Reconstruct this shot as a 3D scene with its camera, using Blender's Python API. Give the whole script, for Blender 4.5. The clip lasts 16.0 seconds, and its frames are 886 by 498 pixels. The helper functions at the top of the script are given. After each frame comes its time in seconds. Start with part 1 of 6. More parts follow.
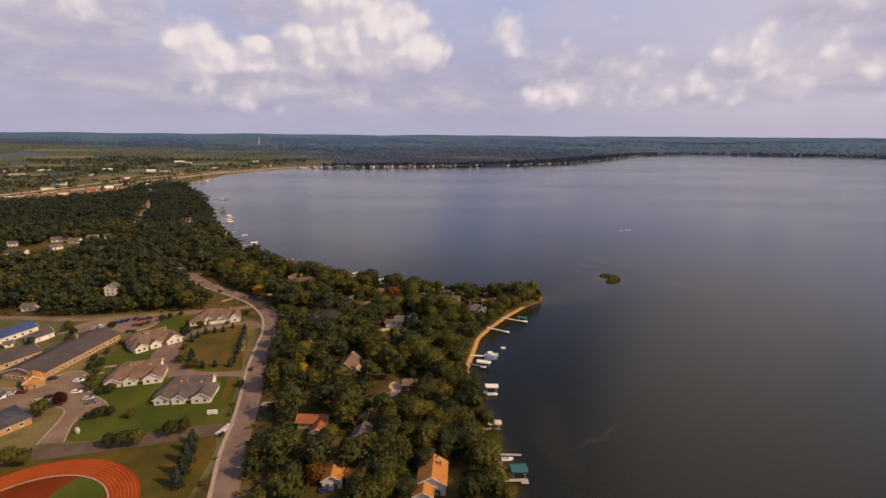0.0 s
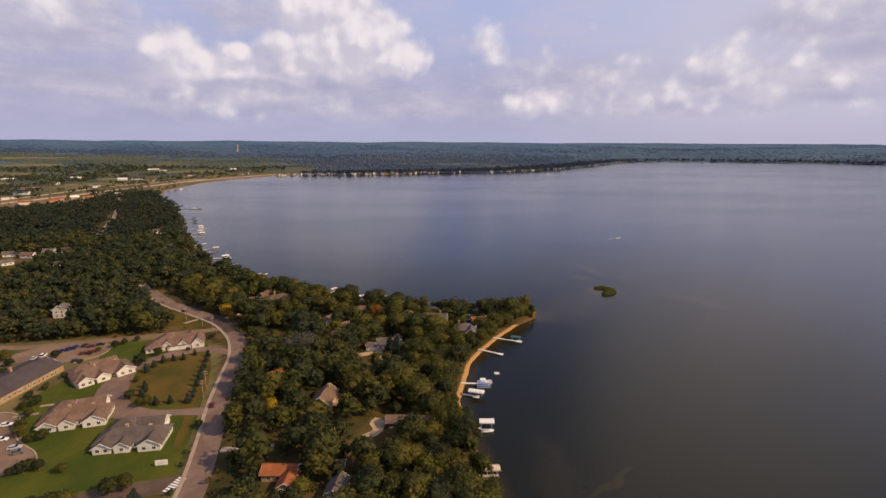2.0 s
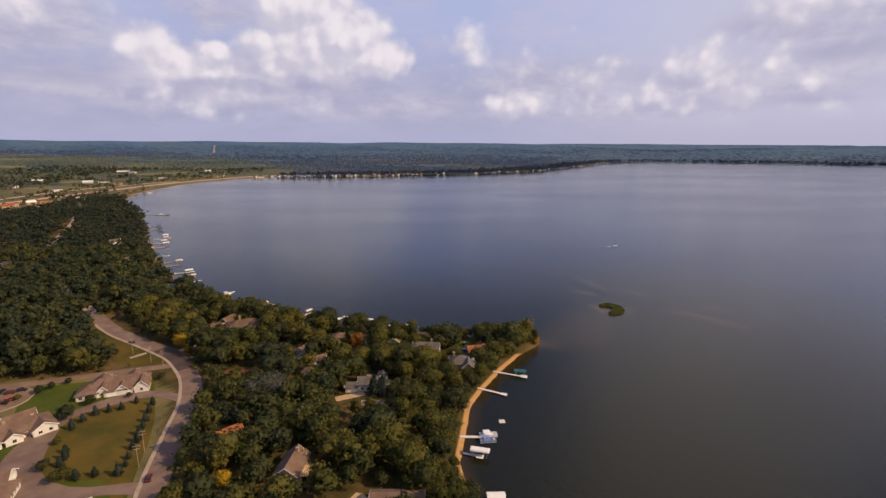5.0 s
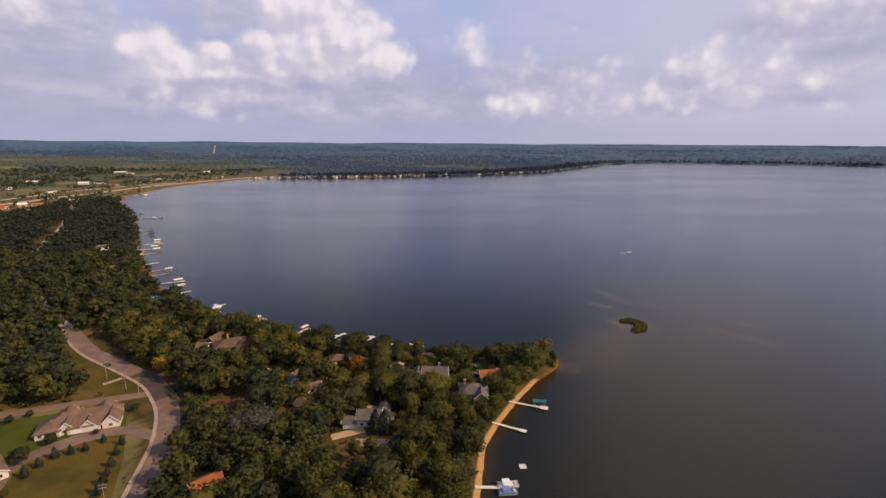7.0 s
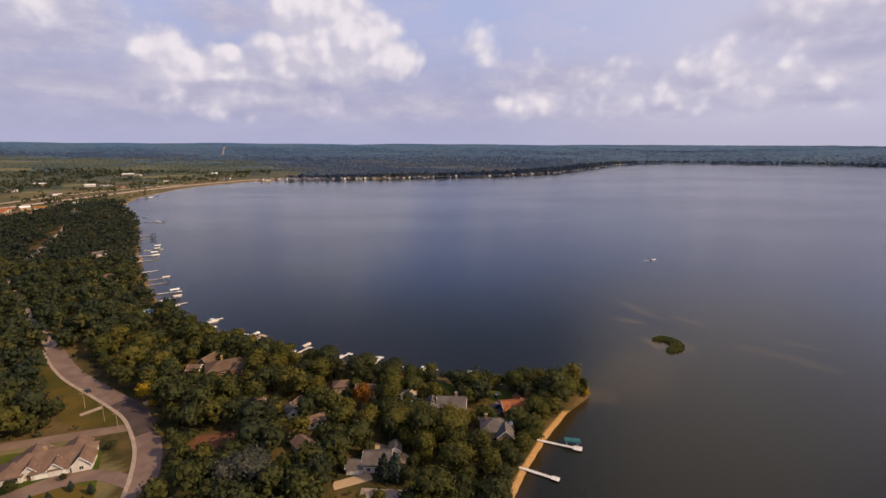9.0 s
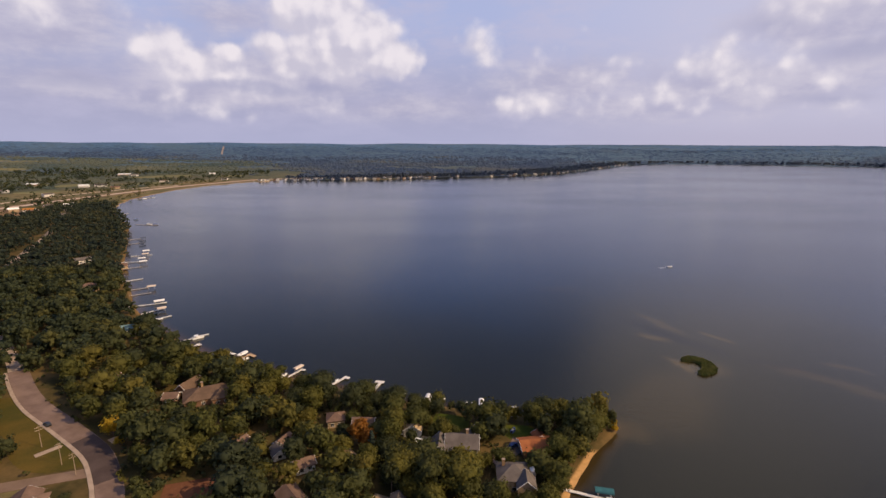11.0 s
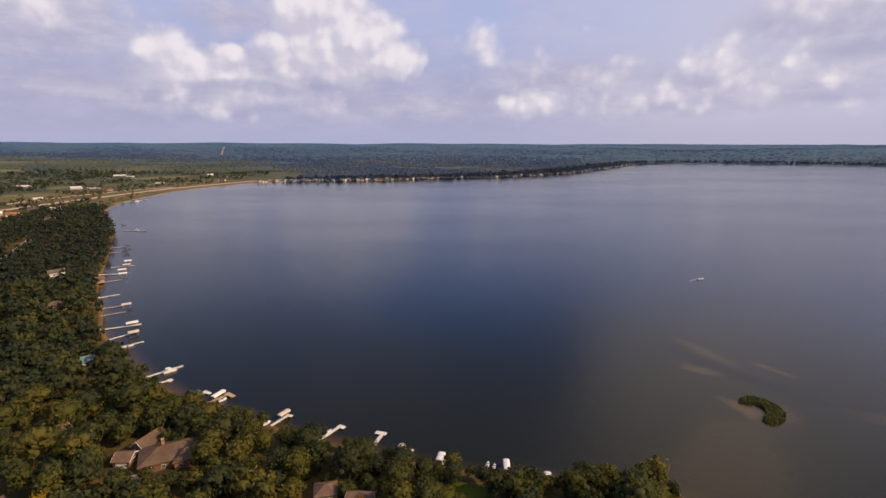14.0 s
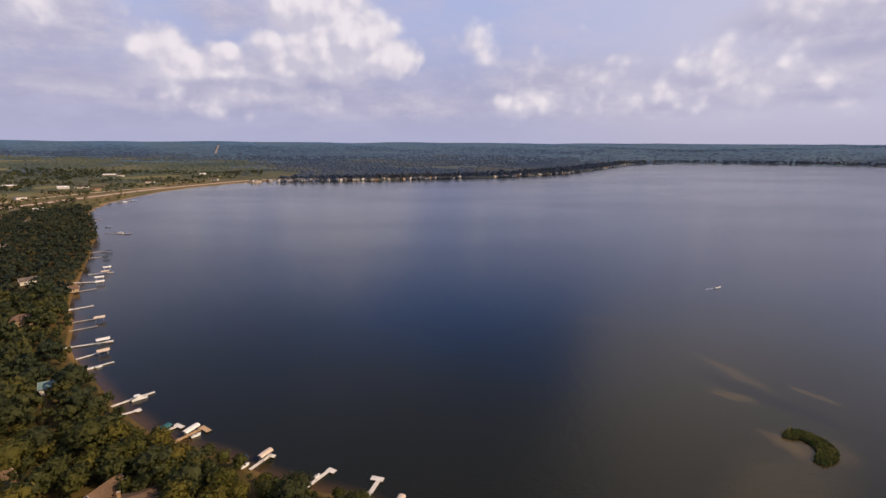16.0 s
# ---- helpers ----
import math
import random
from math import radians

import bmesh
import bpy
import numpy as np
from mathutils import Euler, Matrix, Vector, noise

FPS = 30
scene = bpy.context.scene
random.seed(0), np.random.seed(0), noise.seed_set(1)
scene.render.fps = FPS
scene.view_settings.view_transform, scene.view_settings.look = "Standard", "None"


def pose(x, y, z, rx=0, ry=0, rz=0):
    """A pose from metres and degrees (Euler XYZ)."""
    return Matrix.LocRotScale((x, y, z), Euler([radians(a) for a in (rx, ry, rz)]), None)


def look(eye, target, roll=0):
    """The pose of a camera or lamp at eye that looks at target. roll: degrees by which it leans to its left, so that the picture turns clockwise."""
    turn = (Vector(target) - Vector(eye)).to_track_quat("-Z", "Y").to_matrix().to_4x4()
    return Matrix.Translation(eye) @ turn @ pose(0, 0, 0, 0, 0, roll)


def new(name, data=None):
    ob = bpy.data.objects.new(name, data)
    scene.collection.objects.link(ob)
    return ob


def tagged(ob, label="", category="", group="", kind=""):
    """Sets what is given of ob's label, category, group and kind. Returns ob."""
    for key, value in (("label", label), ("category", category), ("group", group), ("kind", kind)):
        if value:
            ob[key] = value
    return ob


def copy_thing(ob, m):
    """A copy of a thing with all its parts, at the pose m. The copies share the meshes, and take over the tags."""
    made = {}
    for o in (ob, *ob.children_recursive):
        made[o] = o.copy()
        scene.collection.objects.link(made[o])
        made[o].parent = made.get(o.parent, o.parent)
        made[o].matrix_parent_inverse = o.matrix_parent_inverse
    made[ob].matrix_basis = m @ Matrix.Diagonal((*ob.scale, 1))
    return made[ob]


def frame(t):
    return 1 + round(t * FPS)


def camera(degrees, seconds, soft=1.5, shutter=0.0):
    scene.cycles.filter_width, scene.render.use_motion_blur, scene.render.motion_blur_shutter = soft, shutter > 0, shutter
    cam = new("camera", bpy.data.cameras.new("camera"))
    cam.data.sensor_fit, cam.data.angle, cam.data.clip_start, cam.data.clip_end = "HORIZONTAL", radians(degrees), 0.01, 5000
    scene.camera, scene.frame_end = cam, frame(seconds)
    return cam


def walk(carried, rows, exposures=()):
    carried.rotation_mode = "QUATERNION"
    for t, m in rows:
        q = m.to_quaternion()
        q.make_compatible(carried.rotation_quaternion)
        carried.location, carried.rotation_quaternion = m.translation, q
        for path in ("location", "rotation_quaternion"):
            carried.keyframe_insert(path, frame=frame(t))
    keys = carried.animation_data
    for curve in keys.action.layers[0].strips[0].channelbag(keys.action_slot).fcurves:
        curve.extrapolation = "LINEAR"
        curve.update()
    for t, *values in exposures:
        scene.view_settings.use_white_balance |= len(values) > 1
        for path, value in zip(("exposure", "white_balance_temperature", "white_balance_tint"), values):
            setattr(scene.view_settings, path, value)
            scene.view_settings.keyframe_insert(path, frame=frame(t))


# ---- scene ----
# The camera: a drone at 122 m over a lake shore, flying north (+y). Rows: t, x, y, z, yaw, pitch, roll.
cam = camera(84.0, 16.0)
PATH = [
    (0.0, 0.00, 0.00, 122.00, -0.000, -13.380, 0.423),
    (0.5, -0.23, 6.33, 121.34, -1.394, -13.010, 0.366),
    (1.0, -0.55, 13.03, 120.79, -1.370, -12.610, 0.163),
    (1.5, -1.07, 20.22, 120.43, -1.306, -12.456, 0.204),
    (2.0, -1.78, 27.65, 120.25, -2.029, -12.586, 0.337),
    (2.5, -2.59, 35.08, 120.22, -2.728, -12.561, 0.435),
    (3.0, -3.34, 42.46, 120.34, -3.369, -12.590, 0.469),
    (3.5, -3.77, 49.79, 120.56, -3.731, -12.605, 0.491),
    (4.0, -4.16, 57.13, 120.80, -3.980, -12.515, 0.444),
    (6.5, -6.53, 94.40, 121.61, -4.131, -12.504, 0.382),
    (7.0, -7.02, 101.83, 121.71, -3.944, -12.487, 0.411),
    (7.5, -7.60, 109.25, 121.76, -3.790, -12.513, 0.406),
    (8.0, -8.21, 116.69, 121.74, -3.656, -12.499, 0.427),
    (8.5, -8.73, 124.19, 121.65, -3.375, -12.357, 0.312),
    (9.0, -9.17, 131.62, 121.53, -2.931, -12.385, 0.270),
    (11.5, -11.79, 168.95, 121.52, -2.878, -12.407, 0.302),
    (12.0, -12.26, 176.48, 121.71, -2.906, -12.408, 0.208),
    (12.5, -12.70, 183.98, 121.90, -2.692, -12.400, 0.191),
    (13.0, -13.16, 191.50, 122.05, -2.601, -12.403, 0.176),
    (13.5, -13.70, 199.02, 122.07, -2.652, -12.469, 0.158),
    (14.0, -14.29, 206.51, 122.00, -2.628, -12.460, 0.189),
    (14.5, -14.93, 213.97, 121.94, -2.707, -12.499, 0.267),
    (15.0, -15.55, 221.42, 121.94, -2.769, -12.489, 0.299),
    (15.5, -16.08, 228.77, 121.96, -2.954, -12.545, 0.324),
    (16.0, -16.58, 236.04, 121.95, -3.059, -12.562, 0.323),
]
walk(cam, [(t, pose(x, y, z, 90 + p, 0, w) @ pose(0, 0, 0, 0, 0, r)) for t, x, y, z, w, p, r in PATH],
     [(0, 0.06, 6500, 10), (1, 0.08, 6350, 10), (2, 0.1, 6180, 10), (3, 0.1, 6100, 10), (16, 0.1, 6060, 10)])

# ---- light ----
SUN_AZ, SUN_EL = radians(110), radians(36)  # azimuth from +y towards +x
sun_way = Vector((math.sin(SUN_AZ) * math.cos(SUN_EL), math.cos(SUN_AZ) * math.cos(SUN_EL), math.sin(SUN_EL)))
sun = new("sun", bpy.data.lights.new("sun", "SUN"))
sun.data.energy, sun.data.angle, sun.data.color = 4.0, radians(0.6), (1.0, 0.71, 0.40)
sun.matrix_world = look((0, 0, 500), Vector((0, 0, 500)) - sun_way)


class Nodes:
    """Short hand for node trees."""

    def __init__(self, tree):
        self.t = tree
        tree.nodes.clear()

    def n(self, kind, **kw):
        nd = self.t.nodes.new("ShaderNode" + kind)
        for k, v in kw.items():
            if k == "inp":
                for a, b in v.items():
                    self.put(nd, a, b)
            else:
                setattr(nd, k, v)
        return nd

    def put(self, nd, key, val):
        s = nd.inputs[key]
        if isinstance(val, bpy.types.NodeSocket):
            self.t.links.new(val, s)
        else:
            s.default_value = val

    def m(self, op, a, b=None, c=None, clamp=False):
        nd = self.n("Math", operation=op, use_clamp=clamp)
        for i, v in enumerate((a, b, c)):
            if v is not None:
                self.put(nd, i, v)
        return nd.outputs[0]

    def v(self, op, a, b=None):
        nd = self.n("VectorMath", operation=op)
        self.put(nd, 0, a)
        if b is not None:
            self.put(nd, 3 if op == "SCALE" else 1, b)
        return nd.outputs["Value"] if op in ("LENGTH", "DISTANCE", "DOT_PRODUCT") else nd.outputs[0]

    def mix(self, f, a, b):
        nd = self.n("Mix", data_type="RGBA")
        self.put(nd, "Factor", f)
        for i, v in ((6, a), (7, b)):
            self.put(nd, i, v if isinstance(v, bpy.types.NodeSocket) else (*v[:3], 1))
        return nd.outputs[2]

    def noise(self, vec, scale, detail=4, rough=0.55, dist=0.0):
        nd = self.n("TexNoise", inp={"Scale": scale, "Detail": detail, "Roughness": rough, "Distortion": dist})
        if vec is not None:
            self.put(nd, "Vector", vec)
        return nd

    def ramp(self, f, lo, hi, smooth=True):
        nd = self.n("MapRange", interpolation_type="SMOOTHSTEP" if smooth else "LINEAR")
        self.put(nd, "Value", f)
        nd.inputs["From Min"].default_value, nd.inputs["From Max"].default_value = lo, hi
        return nd.outputs[0]


# ---- sky: a hazy blue sky with a lavender veil and cumulus ----
world = bpy.data.worlds.new("sky")
scene.world = world
world.use_nodes = True
W = Nodes(world.node_tree)
sky = W.n("TexSky", sky_type="NISHITA", sun_disc=False, sun_elevation=SUN_EL, sun_rotation=SUN_AZ, air_density=1.2, dust_density=2.0)
way = W.n("TexCoord").outputs["Generated"]
sep = W.n("SeparateXYZ", inp={0: way})
az = W.m("ARCTAN2", sep.outputs[0], sep.outputs[1])
el = W.m("ARCSINE", sep.outputs[2])
flat = W.n("CombineXYZ", inp={0: az, 1: el}).outputs[0]
STEP = (0.014, 0.0, 0.017)  # a step towards the sun
warp = W.noise(way, 9.0, 4, 0.6)
shift = W.v("SCALE", W.v("SUBTRACT", warp.outputs["Color"], (0.5, 0.5, 0.5)), 0.045)
at = W.v("ADD", flat, shift)


def billows(spot):
    """Heaped rounded heads of cloud, large and small, roughened by a noise."""
    spot = W.v("ADD", spot, W.v("SCALE", shift, 0.5))
    big = W.n("TexVoronoi", feature="SMOOTH_F1", inp={"Vector": spot, "Scale": 19.0, "Smoothness": 0.7}).outputs["Distance"]
    small = W.n("TexVoronoi", feature="SMOOTH_F1", inp={"Vector": spot, "Scale": 47.0, "Smoothness": 0.6}).outputs["Distance"]
    heads = W.m("ADD", W.m("MULTIPLY", big, -0.55), W.m("MULTIPLY", small, -0.28))
    return W.m("ADD", W.m("ADD", heads, 0.64), W.m("MULTIPLY", W.noise(spot, 24.0, 5, 0.6).outputs[0], 0.5))


billow, billow_lee = billows(way), billows(W.v("ADD", way, STEP))


def lobes(items, spot):
    """The soft union of puffs: azimuth, elevation, half width, half height in degrees, and density."""
    total = None
    for a, e, w, h, much in items:
        d = W.v("MULTIPLY", W.v("SUBTRACT", spot, (radians(a), radians(e), 0)), (1 / radians(w), 1 / radians(h), 0))
        one = W.m("MULTIPLY", W.m("SUBTRACT", 1.0, W.v("LENGTH", d)), much)
        total = one if total is None else W.n("Math", operation="SMOOTH_MAX", inp={0: total, 1: one, 2: 0.25}).outputs[0]
    return total


PUFFS = [(-25.4, 8.9, 3.0, 2.2, 1.5), (-22.8, 7.0, 5.0, 2.2, 1.0), (-19.5, 8.2, 2.3, 1.2, 1.3), (-15.6, 9.3, 2.8, 1.6, 1.1), (-12.6, 12.4, 3.6, 3.4, 1.6), (-8.6, 12.8, 4.2, 4.0, 2.0), (-6.2, 10.4, 5.0, 3.4, 2.1), (-3.0, 8.6, 3.8, 2.6, 1.8), (-9.2, 9.2, 7.0, 3.2, 2.0), (-13.6, 8.2, 5.0, 2.4, 1.1), (-18.4, 5.8, 9.0, 1.7, 0.4),
         (7.2, 9.8, 2.6, 2.1, 0.55), (10.5, 3.8, 2.4, 1.4, 0.5), (13.6, 4.2, 2.8, 1.6, 0.55), (18.6, 4.0, 3.2, 1.3, 0.26), (23.6, 4.3, 3.2, 1.1, 0.28), (26.6, 4.9, 2.4, 1.2, 0.48), (27.4, 7.9, 3.0, 1.6, 0.3), (30.6, 8.4, 2.4, 2.1, 0.6), (32.8, 6.0, 2.7, 2.8, 0.6), (31.6, 4.5, 4.4, 1.3, 0.3), (36.0, 7.4, 4.0, 1.6, 0.16), (39.6, 5.5, 2.2, 1.0, 0.45), (41.4, 3.3, 3.4, 0.8, 0.26), (16.0, 6.6, 5.0, 1.8, 0.16), (-12.5, 3.0, 3.6, 1.2, 0.35), (-22.5, 3.1, 5.0, 1.2, 0.35), (40.6, 12.2, 7.0, 3.0, 0.6), (-35.5, 11.5, 6.0, 3.0, 0.4)]
GREY = [(-16.0, 6.4, 16.0, 2.8, 1.1), (-21.5, 4.6, 13.0, 1.8, 0.9), (-36.5, 10.8, 9.5, 5.0, 1.8), (-19.0, 11.8, 6.5, 2.4, 0.8), (-33.0, 5.0, 7.5, 1.8, 0.9), (40.0, 10.6, 10.0, 3.2, 1.4), (43.0, 7.6, 7.0, 2.4, 1.1), (16.2, 6.2, 9.0, 2.8, 1.0), (33.5, 5.4, 14.0, 3.2, 1.1), (24.0, 3.6, 16.0, 1.8, 0.8), (-2.0, 3.6, 14.0, 1.6, 0.7)]
SHADE = [(-18.0, 5.2, 8.0, 0.9, 1.0), (-10.4, 5.5, 4.4, 0.7, 0.8), (-32.5, 5.2, 5.0, 0.9, 0.7), (41.5, 7.8, 5.0, 1.2, 0.8), (35.0, 10.6, 5.0, 1.3, 0.5), (40.0, 3.9, 5.0, 0.8, 0.6)]
heap, heap_lee = lobes(PUFFS, at), lobes(PUFFS, W.v("ADD", at, (STEP[0] * 1.3, STEP[2] * 1.3, 0)))
swell = W.m("MULTIPLY", W.m("SUBTRACT", billow, 0.5), 1.15)
puff = W.m("ADD", heap, swell)
slope = W.m("ADD", W.m("MULTIPLY", W.m("SUBTRACT", heap, heap_lee), 0.26), W.m("MULTIPLY", W.m("SUBTRACT", billow, billow_lee), 1.35))
soft = W.noise(W.v("MULTIPLY", flat, (1.0, 2.4, 1.0)), 9.0, 6, 0.6).outputs[0]
rough = W.m("MULTIPLY", W.m("SUBTRACT", soft, 0.5), 1.6)
grey = W.m("ADD", lobes(GREY, at), rough)
# a broken layer of cloud on a plane, above and all round
lay = W.v("SCALE", way, W.m("DIVIDE", 1.0, W.m("ADD", W.m("ABSOLUTE", sep.outputs[2]), 0.16)))
layer = W.noise(lay, 1.1, 7, 0.6, 0.3).outputs[0]
veil = W.noise(W.v("MULTIPLY", flat, (3.0, 8.0, 1.0)), 2.0, 6, 0.6).outputs[0]
low = W.ramp(el, radians(20), radians(14))
blue = W.mix(0.6, W.v("SCALE", sky.outputs[0], 0.10), (0.075, 0.14, 0.40))
bank = W.m("ADD", W.m("SUBTRACT", layer, 0.04), W.m("MULTIPLY", W.ramp(az, radians(9), radians(36)), 0.27))
high = W.mix(W.ramp(bank, 0.58, 0.76), blue, (0.76, 0.66, 0.65))
high = W.mix(W.m("MULTIPLY", W.ramp(az, radians(24), radians(60)), W.ramp(el, radians(25), radians(15))), high, (1.05, 0.90, 0.90))
east = W.ramp(az, radians(4), radians(34))
near_ = W.mix(W.ramp(el, radians(13), radians(3.5)), (0.405, 0.435, 0.62), (0.395, 0.375, 0.495))
near_ = W.mix(W.m("MULTIPLY", W.ramp(veil, 0.40, 0.66), 0.6), near_, (0.50, 0.46, 0.575))
near_ = W.mix(W.m("MULTIPLY", east, 0.72), near_, (0.57, 0.525, 0.615))
base = W.mix(low, high, near_)
base = W.mix(W.m("MULTIPLY", W.ramp(grey, -0.25, 0.75), 0.9), base, W.mix(W.ramp(soft, 0.36, 0.64), (0.435, 0.40, 0.505), (0.565, 0.51, 0.575)))
lit = W.ramp(slope, -0.34, 0.40)
glow = W.mix(lit, (0.575, 0.52, 0.58), (0.845, 0.745, 0.73))
glow = W.mix(W.m("MULTIPLY", W.ramp(puff, 0.7, 0.1), 0.3), glow, (0.58, 0.53, 0.60))
base = W.mix(W.m("MULTIPLY", W.ramp(puff, -0.10, 0.58), 0.93), base, glow)
base = W.mix(W.m("MULTIPLY", W.ramp(W.m("ADD", lobes(SHADE, at), rough), -0.05, 0.8), 0.6), base, (0.36, 0.345, 0.47))
base = W.mix(W.m("MULTIPLY", W.ramp(el, radians(3.6), radians(-0.3)), 0.8), base, W.mix(east, (0.42, 0.405, 0.54), (0.47, 0.425, 0.52)))
W.n("OutputWorld", inp={0: W.n("Background", inp={0: base, 1: 1.0}).outputs[0]})


# ---- materials ----
def material(name, build):
    mat = bpy.data.materials.new(name)
    mat.use_nodes = True
    k = Nodes(mat.node_tree)
    bsdf = k.n("BsdfPrincipled")
    k.n("OutputMaterial", inp={0: bsdf.outputs[0]})
    build(k, bsdf)
    return mat


def bump(k, bsdf, height, strength, dist=0.1):
    k.put(bsdf, "Normal", k.n("Bump", inp={"Strength": strength, "Distance": dist, "Height": height}).outputs[0])


def worn(name, a, b, scale=0.5, rough=0.8, fine=6.0, metal=0.0, spread=0.25):
    """Two tones mixed by a broad noise, with a fine grain and, from piece to piece, a shade of its own."""

    def build(k, bsdf):
        p = k.n("TexCoord").outputs["Object"]
        broad = k.noise(p, scale, 4, 0.6).outputs[0]
        grain = k.noise(p, fine, 3, 0.6).outputs[0]
        own = k.n("ObjectInfo").outputs["Random"]
        c = k.mix(k.ramp(broad, 0.32, 0.68), a, b)
        g = k.m("ADD", k.m("MULTIPLY", grain, spread), k.m("ADD", 1 - spread * 0.7, k.m("MULTIPLY", own, spread * 0.4)))
        k.put(bsdf, "Base Color", k.v("SCALE", c, g))
        k.put(bsdf, "Roughness", rough)
        k.put(bsdf, "Metallic", metal)
        k.put(bsdf, "Specular IOR Level", 0.12 if rough >= 0.78 else 0.4)
        bump(k, bsdf, grain, 0.25, 0.05)

    return material(name, build)


def foliage(name, tones, by="object", mottle=0.42, each=0.8, broad=1.0, size=0.016, thin=0.54):
    """Leaves: dark to light tones, tree by tree, and a mottling from clump to clump."""

    def build(k, bsdf):
        pos = k.n("NewGeometry").outputs["Position"]
        if by == "object":
            own = k.n("ObjectInfo").outputs["Random"]
        else:
            own = k.n("Attribute", attribute_name="tint").outputs["Fac"]
        isle = k.n("NewGeometry").outputs["Random Per Island"]
        patch = k.noise(pos, size, 3).outputs[0]
        f = k.m("ADD", k.m("MULTIPLY", own, each), k.m("MULTIPLY", k.m("SUBTRACT", patch, 0.5 - (0.85 - each) / broad / 2), broad), clamp=True)
        cr = k.n("ValToRGB")
        while len(cr.color_ramp.elements) < len(tones):
            cr.color_ramp.elements.new(0.5)
        for i, (at_, c) in enumerate(tones):
            cr.color_ramp.elements[i].position, cr.color_ramp.elements[i].color = at_, (*c, 1)
        k.put(cr, 0, f)
        tone = k.v("SCALE", k.v("MULTIPLY", cr.outputs[0], (1.06, 1.0, 1.0)), k.m("ADD", 1.09 - mottle / 2, k.m("MULTIPLY", isle, mottle)))
        k.put(bsdf, "Base Color", tone)
        k.put(bsdf, "Roughness", 0.75)
        k.put(bsdf, "Specular IOR Level", 0.2)
        through_ = k.n("BsdfTranslucent", inp={0: tone})
        out = k.n("OutputMaterial")
        k.t.links.new(k.n("MixShader", inp={0: thin, 1: bsdf.outputs[0], 2: through_.outputs[0]}).outputs[0], out.inputs[0])
        out.is_active_output = True

    return material(name, build)


GREENS = [(0.0, (0.050, 0.062, 0.030)), (0.3, (0.074, 0.083, 0.028)), (0.55, (0.098, 0.104, 0.024)), (0.82, (0.158, 0.146, 0.030)), (1.0, (0.20, 0.120, 0.028))]
LEAF = foliage("leaves", GREENS)
LEAF_MANY = foliage("leaves_many", [(0.0, (0.052, 0.066, 0.033)), (0.3, (0.078, 0.089, 0.030)), (0.6, (0.100, 0.106, 0.026)), (0.88, (0.156, 0.140, 0.030)), (1.0, (0.19, 0.115, 0.027))], by="tint", mottle=0.4)
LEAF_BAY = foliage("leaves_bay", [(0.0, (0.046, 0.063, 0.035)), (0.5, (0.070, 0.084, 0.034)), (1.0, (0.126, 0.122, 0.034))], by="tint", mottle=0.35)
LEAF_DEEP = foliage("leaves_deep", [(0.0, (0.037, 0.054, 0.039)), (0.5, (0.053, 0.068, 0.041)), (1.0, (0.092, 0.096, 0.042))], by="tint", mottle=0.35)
LEAF_YELLOW = foliage("leaves_yellow", [(0.0, (0.42, 0.30, 0.02)), (1.0, (0.50, 0.36, 0.03))])
LEAF_ORANGE = foliage("leaves_orange", [(0.0, (0.22, 0.10, 0.02)), (1.0, (0.26, 0.12, 0.02))])
LEAF_GREY = foliage("leaves_grey", [(0.0, (0.125, 0.135, 0.10)), (1.0, (0.155, 0.16, 0.12))])
LEAF_LIME = foliage("leaves_lime", [(0.0, (0.135, 0.150, 0.026)), (1.0, (0.19, 0.185, 0.032))])
LEAF_RED = foliage("leaves_red", [(0.0, (0.06, 0.015, 0.015)), (1.0, (0.08, 0.02, 0.02))])
NEEDLE = foliage("needles", [(0.0, (0.035, 0.055, 0.035)), (1.0, (0.075, 0.10, 0.085))])
# leaf colours with distance haze mixed in: bluer far off, palest on the ridge
FAR_HAZE_LEAF = foliage("far_haze_leaves", [(0.0, (0.027, 0.048, 0.094)), (0.45, (0.040, 0.060, 0.098)), (0.75, (0.062, 0.076, 0.086)), (1.0, (0.092, 0.092, 0.070))], by="tint", mottle=0.08, each=0.14, broad=2.4, size=0.0026, thin=0.05)
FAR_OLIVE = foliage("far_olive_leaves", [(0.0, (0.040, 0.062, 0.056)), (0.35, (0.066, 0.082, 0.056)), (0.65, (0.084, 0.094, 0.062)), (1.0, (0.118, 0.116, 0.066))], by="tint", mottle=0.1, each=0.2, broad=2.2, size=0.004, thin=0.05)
HILL_HAZE_LEAF = foliage("hill_haze_leaves", [(0.0, (0.026, 0.058, 0.118)), (0.55, (0.036, 0.066, 0.120)), (1.0, (0.064, 0.088, 0.112))], by="tint", mottle=0.06, each=0.12, broad=1.9, size=0.002, thin=0.05)
RIDGE_HAZE_LEAF = foliage("ridge_haze_leaves", [(0.0, (0.066, 0.132, 0.222)), (1.0, (0.076, 0.142, 0.235))], by="tint", mottle=0.08, thin=0.05)
REED = worn("reed", (0.095, 0.115, 0.03), (0.19, 0.17, 0.05), 0.3, 0.9, 3.0)
BARK = worn("bark", (0.10, 0.07, 0.05), (0.16, 0.12, 0.09), 1.0, 0.9, 12)
ASPHALT = worn("asphalt", (0.155, 0.104, 0.080), (0.222, 0.152, 0.118), 0.12, 0.85, 2.0)
ASPHALT_WORN = worn("asphalt_worn", (0.095, 0.066, 0.048), (0.135, 0.092, 0.068), 0.12, 0.85, 2.0)
ASPHALT_NEW = worn("asphalt_new", (0.068, 0.048, 0.042), (0.092, 0.066, 0.058), 0.12, 0.85, 2.0)
